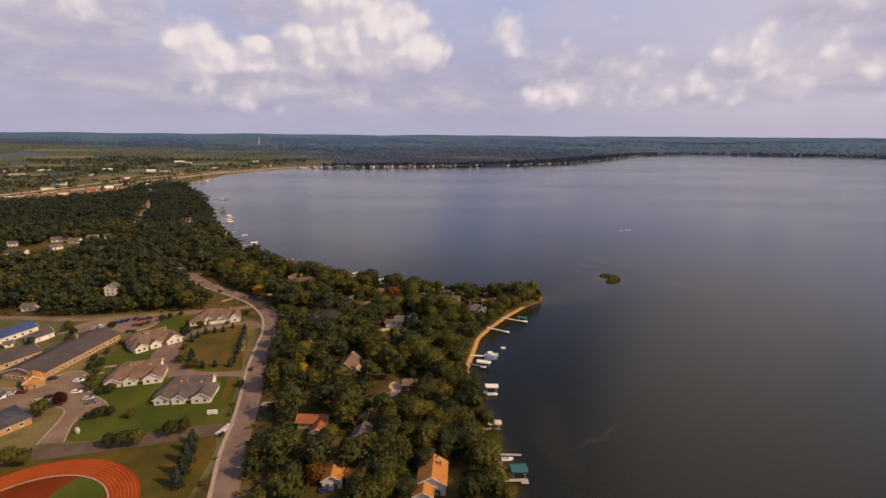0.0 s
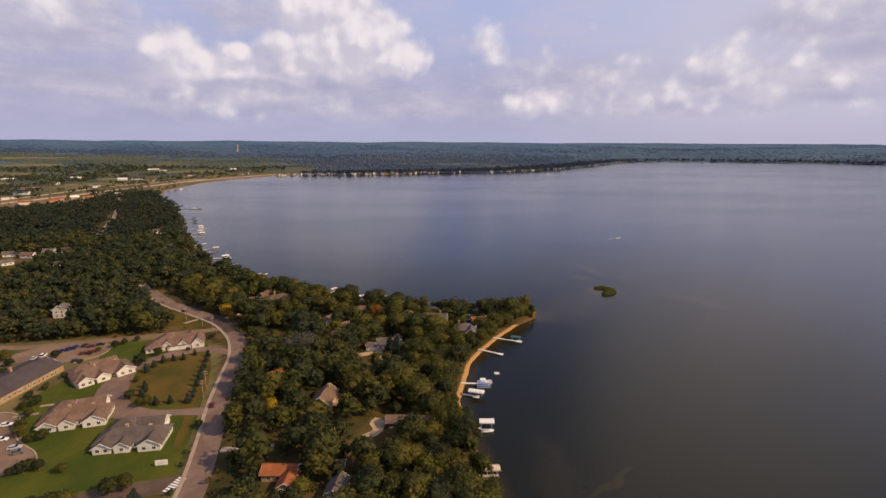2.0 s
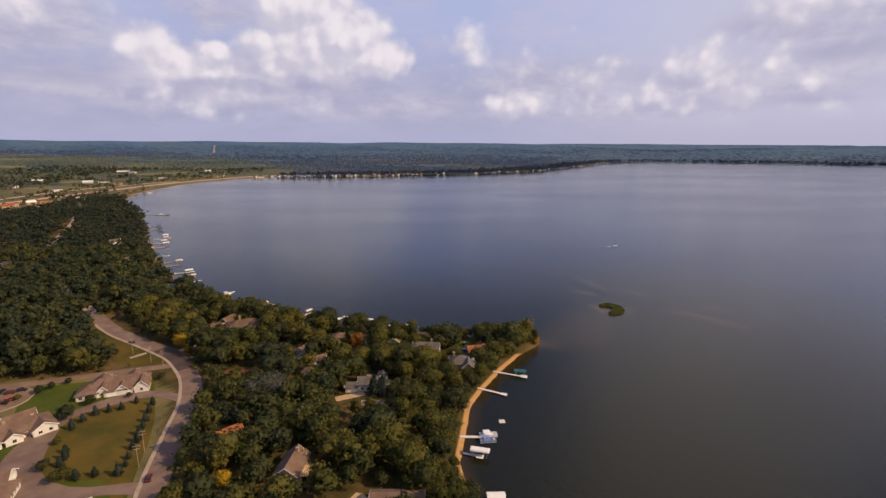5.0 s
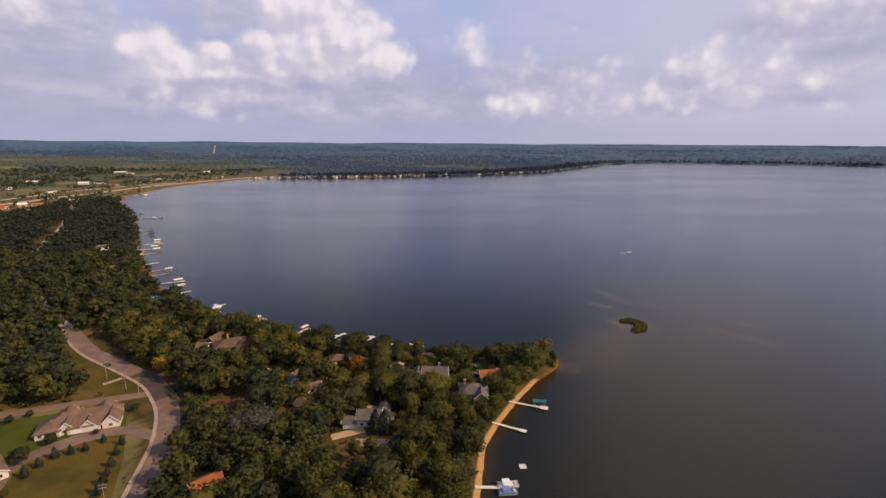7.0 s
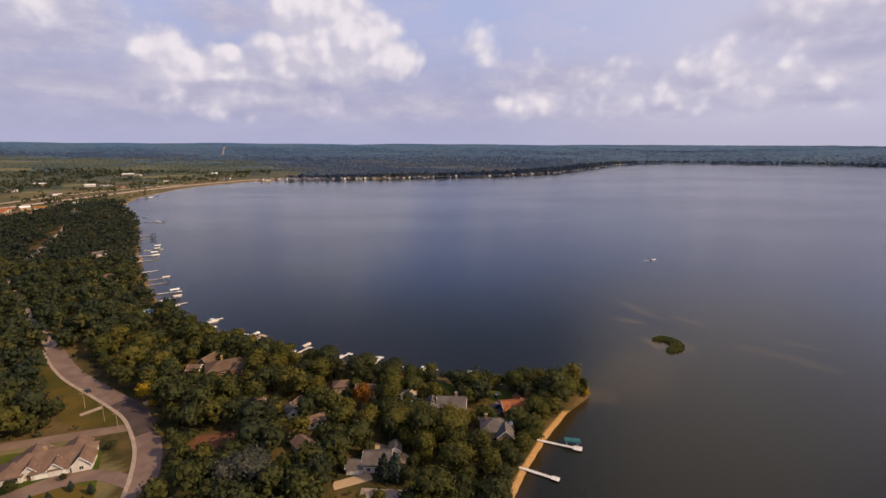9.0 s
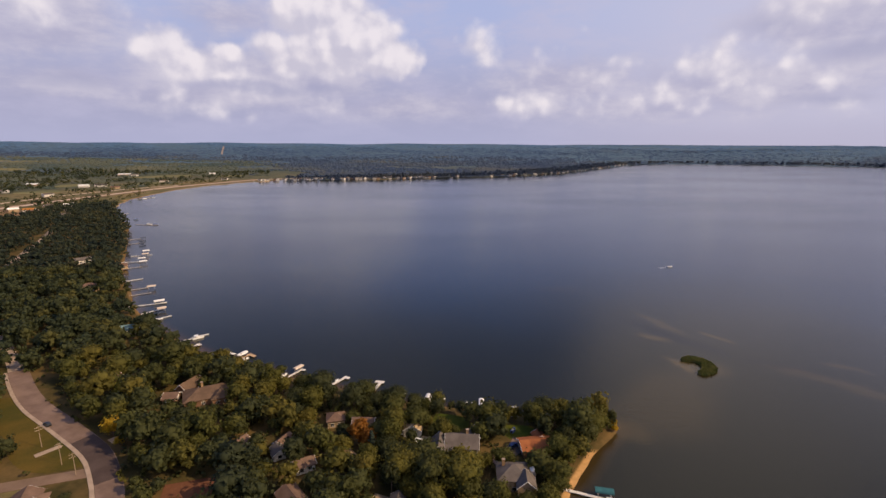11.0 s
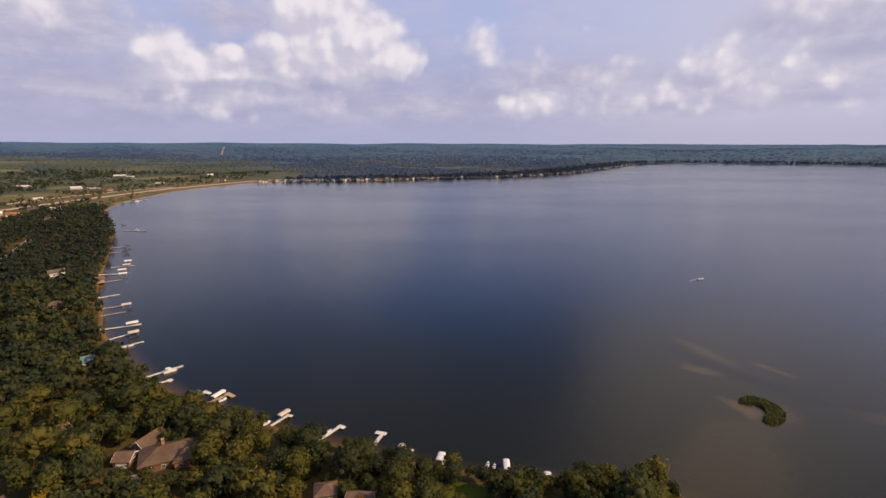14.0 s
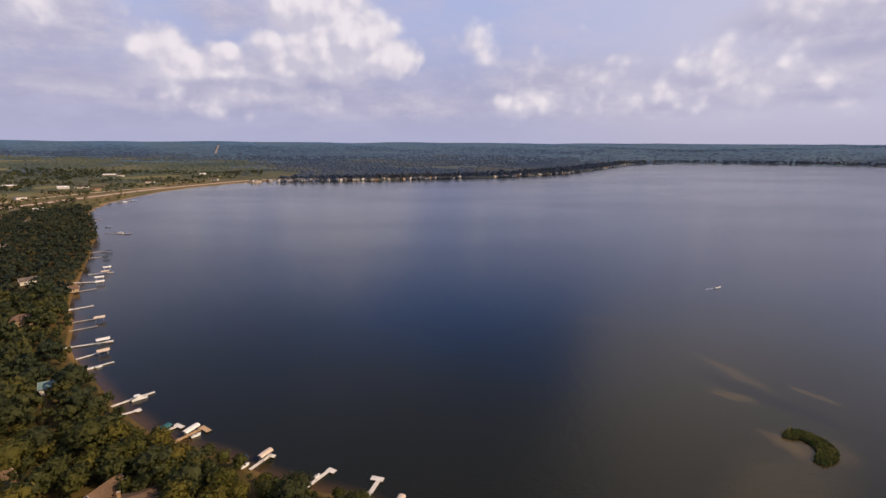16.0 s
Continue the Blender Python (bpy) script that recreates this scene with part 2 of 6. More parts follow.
ASPHALT_OLD = worn("asphalt_old", (0.17, 0.114, 0.078), (0.235, 0.160, 0.112), 0.08, 0.9, 1.5)
CONCRETE = worn("concrete", (0.31, 0.235, 0.175), (0.40, 0.305, 0.23), 0.4, 0.85, 4)
GRAVEL = worn("gravel", (0.40, 0.28, 0.17), (0.50, 0.36, 0.22), 0.15, 0.95, 3)
ROAD_PALE = worn("pale_road", (0.42, 0.33, 0.25), (0.52, 0.41, 0.31), 0.05, 0.9, 0.5)
GRAVEL_DARK = worn("bare_earth", (0.13, 0.088, 0.048), (0.24, 0.15, 0.075), 0.02, 0.95, 1.0)
GRASS = worn("grass", (0.046, 0.066, 0.008), (0.086, 0.090, 0.012), 0.045, 0.95, 1.6, spread=0.5)
FIELD = worn("field_grass", (0.120, 0.120, 0.055), (0.195, 0.170, 0.075), 0.012, 0.95, 0.2, spread=0.3)
GRASS_DRY = worn("grass_dry", (0.056, 0.050, 0.009), (0.108, 0.072, 0.014), 0.05, 0.95, 1.4, spread=0.5)
TRACK_RED = worn("track_red", (0.25, 0.036, 0.003), (0.34, 0.055, 0.005), 0.1, 0.8, 2)
TRACK_DARK = worn("track_infield_red", (0.13, 0.022, 0.003), (0.19, 0.034, 0.005), 0.1, 0.85, 2)
PAINT = worn("white_paint", (0.72, 0.70, 0.66), (0.8, 0.78, 0.74), 0.6, 0.6, 5, spread=0.12)


def ground_build(k, bsdf):
    pos = k.n("NewGeometry").outputs["Position"]
    z = k.n("SeparateXYZ", inp={0: pos}).outputs[2]
    n1 = k.noise(pos, 0.004, 5, 0.6).outputs[0]
    n2 = k.noise(pos, 0.05, 4, 0.6).outputs[0]
    n3 = k.noise(pos, 0.6, 3, 0.6).outputs[0]
    openland = k.n("Attribute", attribute_name="open").outputs["Fac"]
    wood = k.mix(k.ramp(n2, 0.35, 0.7), (0.045, 0.040, 0.013), (0.13, 0.085, 0.032))
    field = k.mix(k.ramp(n1, 0.42, 0.66), k.mix(n2, (0.075, 0.078, 0.034), (0.14, 0.122, 0.050)), (0.23, 0.165, 0.07))
    c = k.mix(k.m("MULTIPLY", openland, k.ramp(n2, 0.2, 0.55)), wood, field)
    # haze painted into the ground colour by distance: blue-green first, then blue
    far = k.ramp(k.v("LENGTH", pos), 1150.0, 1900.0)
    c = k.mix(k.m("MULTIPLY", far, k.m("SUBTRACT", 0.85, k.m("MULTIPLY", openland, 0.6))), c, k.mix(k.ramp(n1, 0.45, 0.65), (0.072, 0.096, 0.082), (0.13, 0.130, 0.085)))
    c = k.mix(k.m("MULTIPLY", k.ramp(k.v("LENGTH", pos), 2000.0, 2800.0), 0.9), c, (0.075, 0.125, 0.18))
    sand = k.mix(n3, (0.40, 0.225, 0.085), (0.52, 0.31, 0.125))
    c = k.mix(k.m("MULTIPLY", k.ramp(z, 0.48, 0.30), k.n("Attribute", attribute_name="sandy").outputs["Fac"]), c, sand)
    k.put(bsdf, "Base Color", k.v("SCALE", c, k.m("ADD", 0.75, k.m("MULTIPLY", n3, 0.5))))
    k.put(bsdf, "Roughness", 0.95)
    k.put(bsdf, "Specular IOR Level", 0.1)
    bump(k, bsdf, n3, 0.4, 0.3)


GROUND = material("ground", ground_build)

ISLE = (146, 407)
SHOALS = [(152, 450, 40, 8, -54, -0.8), (196, 401, 34, 6, -41, -0.6), (108, 374, 52, 26, 42, 0.26), (153, 472, 26, 5, -62, 0.4), (138, 449, 11, 6, -36, 0.55), (181, 450, 11, 3.5, -58, 0.5), (205, 388, 34, 7, -44, 0.3), (228, 402, 12, 3, -40, 0.35), (131, 410, 6, 10, 15, 0.7), (144, 407, 15, 15, 0, 0.4), (65, 180, 18, 1.8, 32, 0.2), (44, 185, 9, 36, 0, 0.09), (102, 554, 18, 5, 0, 0.15), (78, 348, 14, 12, 0, 0.3)]


def water_build(k, bsdf):
    pos = k.n("NewGeometry").outputs["Position"]
    n = k.noise(pos, 0.012, 4, 0.6)
    bent = k.v("ADD", pos, k.v("SCALE", k.v("SUBTRACT", n.outputs["Color"], (0.5, 0.5, 0.5)), 40.0))
    depth = k.n("Attribute", attribute_name="shore").outputs["Fac"]
    deep = k.mix(k.ramp(k.m("SUBTRACT", k.m("ADD", depth, k.m("MULTIPLY", k.m("SUBTRACT", n.outputs[0], 0.5), 90.0)), k.m("MULTIPLY", k.ramp(k.n("SeparateXYZ", inp={0: pos}).outputs[0], -60.0, 300.0), 120.0)), 25.0, 220.0), (0.0135, 0.0138, 0.0058), (0.0048, 0.0170, 0.048))
    west = k.ramp(k.n("SeparateXYZ", inp={0: pos}).outputs[0], 0.0, -60.0)
    edge = k.ramp(k.m("ADD", depth, k.m("MULTIPLY", n.outputs[0], 10.0)), 13.0, 1.0)
    deep = k.mix(k.m("MULTIPLY", edge, k.m("ADD", 0.45, k.m("MULTIPLY", west, 0.55))), deep, (0.105, 0.058, 0.016))
    for x, y, a, b, turn, s in SHOALS:
        d = k.v("SUBTRACT", bent, (x, y, 0))
        ca, sa = math.cos(radians(turn)), math.sin(radians(turn))
        u = k.m("DIVIDE", k.v("DOT_PRODUCT", d, (ca, sa, 0)), a)
        w = k.m("DIVIDE", k.v("DOT_PRODUCT", d, (-sa, ca, 0)), b)
        r = k.m("SQRT", k.m("ADD", k.m("MULTIPLY", u, u), k.m("MULTIPLY", w, w)))
        deep = k.mix(k.m("MULTIPLY", k.ramp(r, 1.2, 0.35), abs(s)), deep, (0.085, 0.062, 0.023) if s > 0 else (0.003, 0.004, 0.005))
    k.put(bsdf, "Base Color", deep)
    calm = k.noise(k.v("MULTIPLY", pos, (0.0016, 0.005, 1)), 1.0, 4, 0.55).outputs[0]
    k.put(bsdf, "Roughness", k.m("ADD", 0.14, k.m("MULTIPLY", k.ramp(calm, 0.35, 0.65), 0.05)))
    k.put(bsdf, "IOR", 1.33)
    k.put(bsdf, "Specular Tint", (0.80, 0.82, 0.92, 1))
    waves = k.m("ADD", k.noise(pos, 0.9, 3, 0.6).outputs[0], k.noise(pos, 0.22, 2, 0.5).outputs[0])
    bump(k, bsdf, waves, 0.22, 0.35)


WATER = material("lake_water", water_build)


# ---- mesh helpers ----
def mesh_of(name, verts, faces, mat, smooth=False):
    me = bpy.data.meshes.new(name)
    me.from_pydata([tuple(map(float, v)) for v in verts], [], [tuple(map(int, f)) for f in faces])
    me.materials.append(mat)
    if smooth:
        me.polygons.foreach_set("use_smooth", [True] * len(me.polygons))
    me.update()
    return me


def big_mesh(name, verts, loops, size, mat, tint=None, smooth=False, normals=None):
    """A mesh of many faces of one size from arrays; normals: one for each vertex, for leaves that share the shading of their bough."""
    me = bpy.data.meshes.new(name)
    nf = len(loops) // size
    me.vertices.add(len(verts))
    me.vertices.foreach_set("co", np.asarray(verts, np.float32).ravel())
    me.loops.add(len(loops))
    me.loops.foreach_set("vertex_index", np.asarray(loops, np.int32))
    me.polygons.add(nf)
    me.polygons.foreach_set("loop_start", np.arange(nf, dtype=np.int32) * size)
    me.materials.append(mat)
    if tint is not None:
        me.attributes.new("tint", "FLOAT", "POINT").data.foreach_set("value", np.asarray(tint, np.float32))
    me.update(calc_edges=True)
    if smooth or normals is not None:
        me.polygons.foreach_set("use_smooth", np.ones(nf, bool))
    if normals is not None:
        me.normals_split_custom_set_from_vertices(np.asarray(normals, np.float32))
    return me


def part(name, bm, mat, parent, label=""):
    me = bpy.data.meshes.new(name)
    bm.to_mesh(me)
    bm.free()
    me.materials.append(mat)
    ob = new(name, me)
    ob.parent = parent
    return tagged(ob, label)


def box(bm, x0, x1, y0, y1, z0, z1):
    v = [bm.verts.new(c) for c in ((x0, y0, z0), (x1, y0, z0), (x1, y1, z0), (x0, y1, z0), (x0, y0, z1), (x1, y0, z1), (x1, y1, z1), (x0, y1, z1))]
    for f in ((3, 2, 1, 0), (4, 5, 6, 7), (0, 1, 5, 4), (1, 2, 6, 5), (2, 3, 7, 6), (3, 0, 4, 7)):
        bm.faces.new([v[i] for i in f])
    return bm


def boxed(*b):
    return box(bmesh.new(), *b)


def inside(p, poly):
    p, q = np.asarray(p, float), np.asarray(poly, float)
    hit = np.zeros(len(p), bool)
    for (x0, y0), (x1, y1) in zip(q, np.roll(q, -1, 0)):
        if y0 != y1:
            hit ^= ((y0 > p[:, 1]) != (y1 > p[:, 1])) & (p[:, 0] < (x1 - x0) * (p[:, 1] - y0) / (y1 - y0) + x0)
    return hit


def away(p, line, closed=False):
    """The distance of points from a line."""
    p, q = np.asarray(p, float), np.asarray(line, float)
    best = np.full(len(p), 1e9)
    ends = np.roll(q, -1, 0) if closed else q[1:]
    for a, b in zip(q, ends):
        ab = b - a
        s = np.clip(((p - a) @ ab) / max(ab @ ab, 1e-9), 0, 1)
        best = np.minimum(best, np.hypot(*(p - a - s[:, None] * ab).T))
    return best


def smooth_line(pts, step=6.0):
    """A Catmull-Rom curve through points."""
    q = [np.array(a, float) for a in pts]
    q = [2 * q[0] - q[1], *q, 2 * q[-1] - q[-2]]
    out = []
    for a, b, c, d in zip(q, q[1:], q[2:], q[3:]):
        n = max(2, int(np.linalg.norm(c - b) / step))
        for s in np.arange(n) / n:
            out.append(0.5 * (2 * b + (c - a) * s + (2 * a - 5 * b + 4 * c - d) * s * s + (3 * b - a - 3 * c + d) * s ** 3))
    return np.array([*out, q[-2]])


def strip(name, line, left, right, z, mat, thick=0.12, step=6.0):
    """A road-like band along a line, from left to right of it, with a thickness."""
    c = smooth_line(line, step)
    t = np.gradient(c, axis=0)
    t /= np.linalg.norm(t, axis=1)[:, None]
    nrm = np.stack([-t[:, 1], t[:, 0]], 1)
    a, b = c + nrm * left, c - nrm * right
    n = len(c)
    zz = z + np.array([lift(*p) for p in c])
    v = [(*p, h) for p, h in zip(a, zz)] + [(*p, h) for p, h in zip(b, zz)] + [(*p, h - thick) for p, h in zip(a, zz)] + [(*p, h - thick) for p, h in zip(b, zz)]
    f = []
    for i in range(n - 1):
        f += [(i, n + i, n + i + 1, i + 1), (2 * n + i, i, i + 1, 2 * n + i + 1), (n + i, 3 * n + i, 3 * n + i + 1, n + i + 1)]
    return new(name, mesh_of(name, v, f, mat))


def patch(name, poly, z, mat, thick=0.1, round_off=True):
    """A flat piece of ground in an outline."""
    pts = smooth_line([*poly, poly[0]], 5.0)[:-1] if round_off else np.array(poly, float)
    bm = bmesh.new()
    top = [bm.verts.new((x, y, z)) for x, y in pts]
    low_ = [bm.verts.new((x, y, z - thick)) for x, y in pts]
    f = bm.faces.new(top)
    n = len(top)
    for i in range(n):
        bm.faces.new((top[i], low_[i], low_[(i + 1) % n], top[(i + 1) % n]))
    bmesh.ops.recalc_face_normals(bm, faces=bm.faces)
    bmesh.ops.triangulate(bm, faces=[f])
    me = bpy.data.meshes.new(name)
    bm.to_mesh(me)
    bm.free()
    me.materials.append(mat)
    return new(name, me)


# ---- the lie of the land ----
LAND = 1.5
LAKE = [(60, -900), (45, -300), (32, 0), (28, 80), (24, 148), (23, 170), (20, 190), (16, 217), (14, 238), (18, 255), (23, 278), (31, 293), (43, 312),
        (58, 332), (70, 343), (75, 349), (73, 357), (62, 362), (47, 360), (26, 365), (5, 369), (-9, 372), (-24, 378), (-35, 384), (-57, 391), (-80, 403), (-93, 411), (-117, 423),
        (-129, 428), (-146, 442), (-158, 452), (-194, 489), (-209, 503), (-224, 521), (-238, 545), (-249, 563), (-273, 595), (-295, 633), (-309, 661), (-360, 758),
        (-396, 823), (-420, 873), (-477, 953), (-532, 1027), (-570, 1109), (-598, 1191), (-600, 1240), (-603, 1447), (-549, 1553), (-488, 1640), (-391, 1699), (-257, 1710),
        (-4, 1784), (285, 1881), (530, 2055), (852, 2443), (1095, 2766), (1408, 2900), (1965, 2785), (2333, 2617), (3000, 2300), (3600, 1500), (3600, -900)]


def shore(p):
    """Metres from the lake's edge: positive on land."""
    d = away(p, LAKE, True)
    return np.where(inside(p, LAKE), -d, d)


def hill(p, d):
    """Rising wooded country beyond the lake."""
    p = np.asarray(p, float)
    r = np.hypot(p[:, 0], p[:, 1] - 150)
    up = 88 * np.clip((r - 1750) / 2950, 0, 1) ** 1.15
    roll = 5 * np.sin(p[:, 0] / 310 + 1.0) * np.cos(p[:, 1] / 420) + 3 * np.sin(p[:, 0] / 140 + p[:, 1] / 230)
    return np.minimum(up * (1 + roll / 90), np.maximum(d, 0) * 0.075) * (d > 0)


def lift(x, y):
    p = np.array([(x, y)])
    return float(hill(p, shore(p))[0])


def axis(fine0, fine1, step, end0, end1, grow=1.09):
    a = list(np.arange(fine0, fine1 + step, step))
    s = step
    while a[-1] < end1:
        s *= grow
        a.append(a[-1] + s)
    s = step
    while a[0] > end0:
        s *= grow
        a.insert(0, a[0] - s)
    return np.array(a)


gx, gy = axis(-340, 110, 2.5, -4700, 4700), axis(130, 560, 2.5, -1200, 4900)
GX, GY = np.meshgrid(gx, gy)
gp = np.stack([GX.ravel(), GY.ravel()], 1)
gd = shore(gp)
gz = np.where(gd > 0, np.minimum(LAND, 0.06 + gd * 0.14), np.maximum(gd * 0.2, -6.0)) + hill(gp, gd)
nx, ny = len(gx), len(gy)
ii = (np.arange(ny - 1)[:, None] * nx + np.arange(nx - 1)).ravel()
quads = np.stack([ii, ii + 1, ii + 1 + nx, ii + nx], 1)
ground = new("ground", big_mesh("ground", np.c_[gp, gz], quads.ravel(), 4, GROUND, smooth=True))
OPEN = [[(-480, 960), (-600, 1230), (-640, 1440), (-560, 1700), (-760, 1700), (-900, 1300), (-1000, 950), (-880, 830), (-700, 860), (-560, 960)], [(-83, 60), (-85, 185), (-120, 300), (-150, 320), (-300, 300), (-330, 180), (-260, 60)]]
op = np.zeros(len(gp))
for poly in OPEN:
    op = np.maximum(op, inside(gp, poly) * 1.0)
gr = np.hypot(gp[:, 0], gp[:, 1])
op = np.maximum(op, np.clip((gr - 1150) / 300, 0, 0.3))
op = np.maximum(op, np.clip((gr - 900) / 200, 0, 1) * (gp[:, 0] < -420) * np.exp(-away(gp, [(-880, 800), (-735, 1080), (-642, 1460), (-500, 1715)]) / 330))
ground.data.attributes.new("open", "FLOAT", "POINT").data.foreach_set("value", op.astype(np.float32))
sandy = np.clip((gp[:, 1] > 230) * (gp[:, 1] < 334) * (gp[:, 0] > 5) * 1.0 + (gp[:, 1] > 900) * (gp[:, 0] < -380) * 0.5 + 0.1 + 0.15 * ((gp[:, 1] > 500) & (gp[:, 1] < 700)), 0, 1)
ground.data.attributes.new("sandy", "FLOAT", "POINT").data.foreach_set("value", sandy.astype(np.float32))
tagged(ground, "flat wooded lake shore with grass and sand, rising far off", "ground", kind="structure")

wx, wy = axis(-340, 260, 5, -900, 4400, 1.12), axis(130, 560, 5, -900, 3200, 1.12)
WX, WY = np.meshgrid(wx, wy)
wp = np.stack([WX.ravel(), WY.ravel()], 1)
ii = (np.arange(len(wy) - 1)[:, None] * len(wx) + np.arange(len(wx) - 1)).ravel()
quads = np.stack([ii, ii + 1, ii + 1 + len(wx), ii + len(wx)], 1)
water = new("water", big_mesh("water", np.c_[wp, np.zeros(len(wp))], quads.ravel(), 4, WATER))
water.data.attributes.new("shore", "FLOAT", "POINT").data.foreach_set("value", np.maximum(-shore(wp), 0).astype(np.float32))
tagged(water, "broad calm lake, dark blue with brownish shallows", "lake", kind="structure")


# ---- roads, paths and lawns ----
ROAD = [(-40, -60), (-56, 50), (-66, 110), (-74, 142), (-81, 166), (-84.5, 185), (-90, 208), (-97.5, 236), (-103.5, 266), (-106.8, 284), (-112.5, 300.5), (-118.5, 313), (-127.5, 326), (-139.5, 339.5), (-164, 358), (-187, 374.5),
        (-205, 391), (-224.5, 412), (-239, 428), (-275, 464), (-322, 512), (-372, 568), (-427, 682), (-479, 791), (-540, 900), (-613, 1028), (-720, 1120)]
STREET = [(-260, 128), (-166, 160), (-145, 166), (-115, 174), (-88, 182)]
LANE = [(-420, 300), (-290, 303), (-240, 300), (-204, 307), (-171, 316), (-150, 322), (-132, 327)]
HIGHWAY = [(-1500, 300), (-1000, 640), (-830, 810), (-770, 950), (-735, 1080), (-716, 1180), (-688, 1300), (-642, 1460), (-566, 1610), (-500, 1715), (-400, 1775), (-250, 1815), (0, 1900)]
HIGHWAY_B = [(-1100, 700), (-870, 850), (-820, 945), (-802, 1050), (-794, 1150), (-778, 1260), (-716, 1417), (-650, 1510)]
FIELDS = [(-1115, 1318, 52, 62, 35), (-1002, 1498, 26, 46, 30), (-922, 1492, 30, 44, 20), (-838, 1810, 92, 40, 40), (-760, 1560, 60, 34, 60), (-1290, 1600, 90, 60, 20), (-1500, 1950, 120, 70, 30), (-640, 1850, 46, 30, 40), (-1750, 2300, 150, 80, 30), (-880, 1330, 44, 40, 60)]  # centre, half sizes, turn


def in_field(p):
    hit = np.zeros(len(p), bool)
    for x, y, a, b, turn in FIELDS:
        ca, sa = math.cos(radians(turn)), math.sin(radians(turn))
        d = np.asarray(p) - (x, y)
        hit |= ((d[:, 0] * ca + d[:, 1] * sa) / a) ** 2 + ((d[:, 1] * ca - d[:, 0] * sa) / b) ** 2 < 1
    return hit


tagged(strip("road", ROAD[17:], 2.9, 3.6, LAND + 0.11, CONCRETE), "narrow asphalt road running on through the woods", "road", kind="structure")
tagged(strip("road", ROAD[:18], 3.2, 5.4, LAND + 0.12, ASPHALT), "worn reddish-grey asphalt road bending along the shore", "road", kind="structure")
tagged(strip("pavement", ROAD[2:18], 4.8, -3.3, LAND + 0.26, CONCRETE, 0.3), "pale concrete pavement along the asphalt road", "pavement", kind="structure")
tagged(strip("road_patch", [(-124, 321.4), (-130, 329), (-139.5, 339.5), (-150, 347.4)], 3.15, 5.35, LAND + 0.14, ASPHALT_NEW, 0.02), "newer darker asphalt laid on the bend", "road", kind="structure")
tagged(strip("street", STREET, 4.0, 4.0, LAND + 0.10, ASPHALT_WORN), "grey asphalt side street", "road", kind="structure")
tagged(strip("lane", LANE, 3.0, 3.0, LAND + 0.09, ASPHALT_OLD), "pale access lane behind the houses", "road", kind="structure")
tagged(strip("highway", HIGHWAY, 8.5, 8.5, LAND + 0.3, ROAD_PALE, 0.5, 25), "broad tan highway on the causeway", "road", kind="structure")
tagged(strip("highway", HIGHWAY_B, 4.0, 4.0, LAND + 0.4, ROAD_PALE, 0.5, 25), "tan frontage road beside the highway", "road", kind="structure")

# ---- trees ----
ICO = bmesh.new()
bmesh.ops.create_icosphere(ICO, subdivisions=1, radius=1)
ICO_V = np.array([v.co for v in ICO.verts])
ICO_F = np.array([[v.index for v in f.verts] for f in ICO.faces])
ICO.free()

def unit(a):
    return a / (np.linalg.norm(a, axis=-1, keepdims=True) + 1e-9)


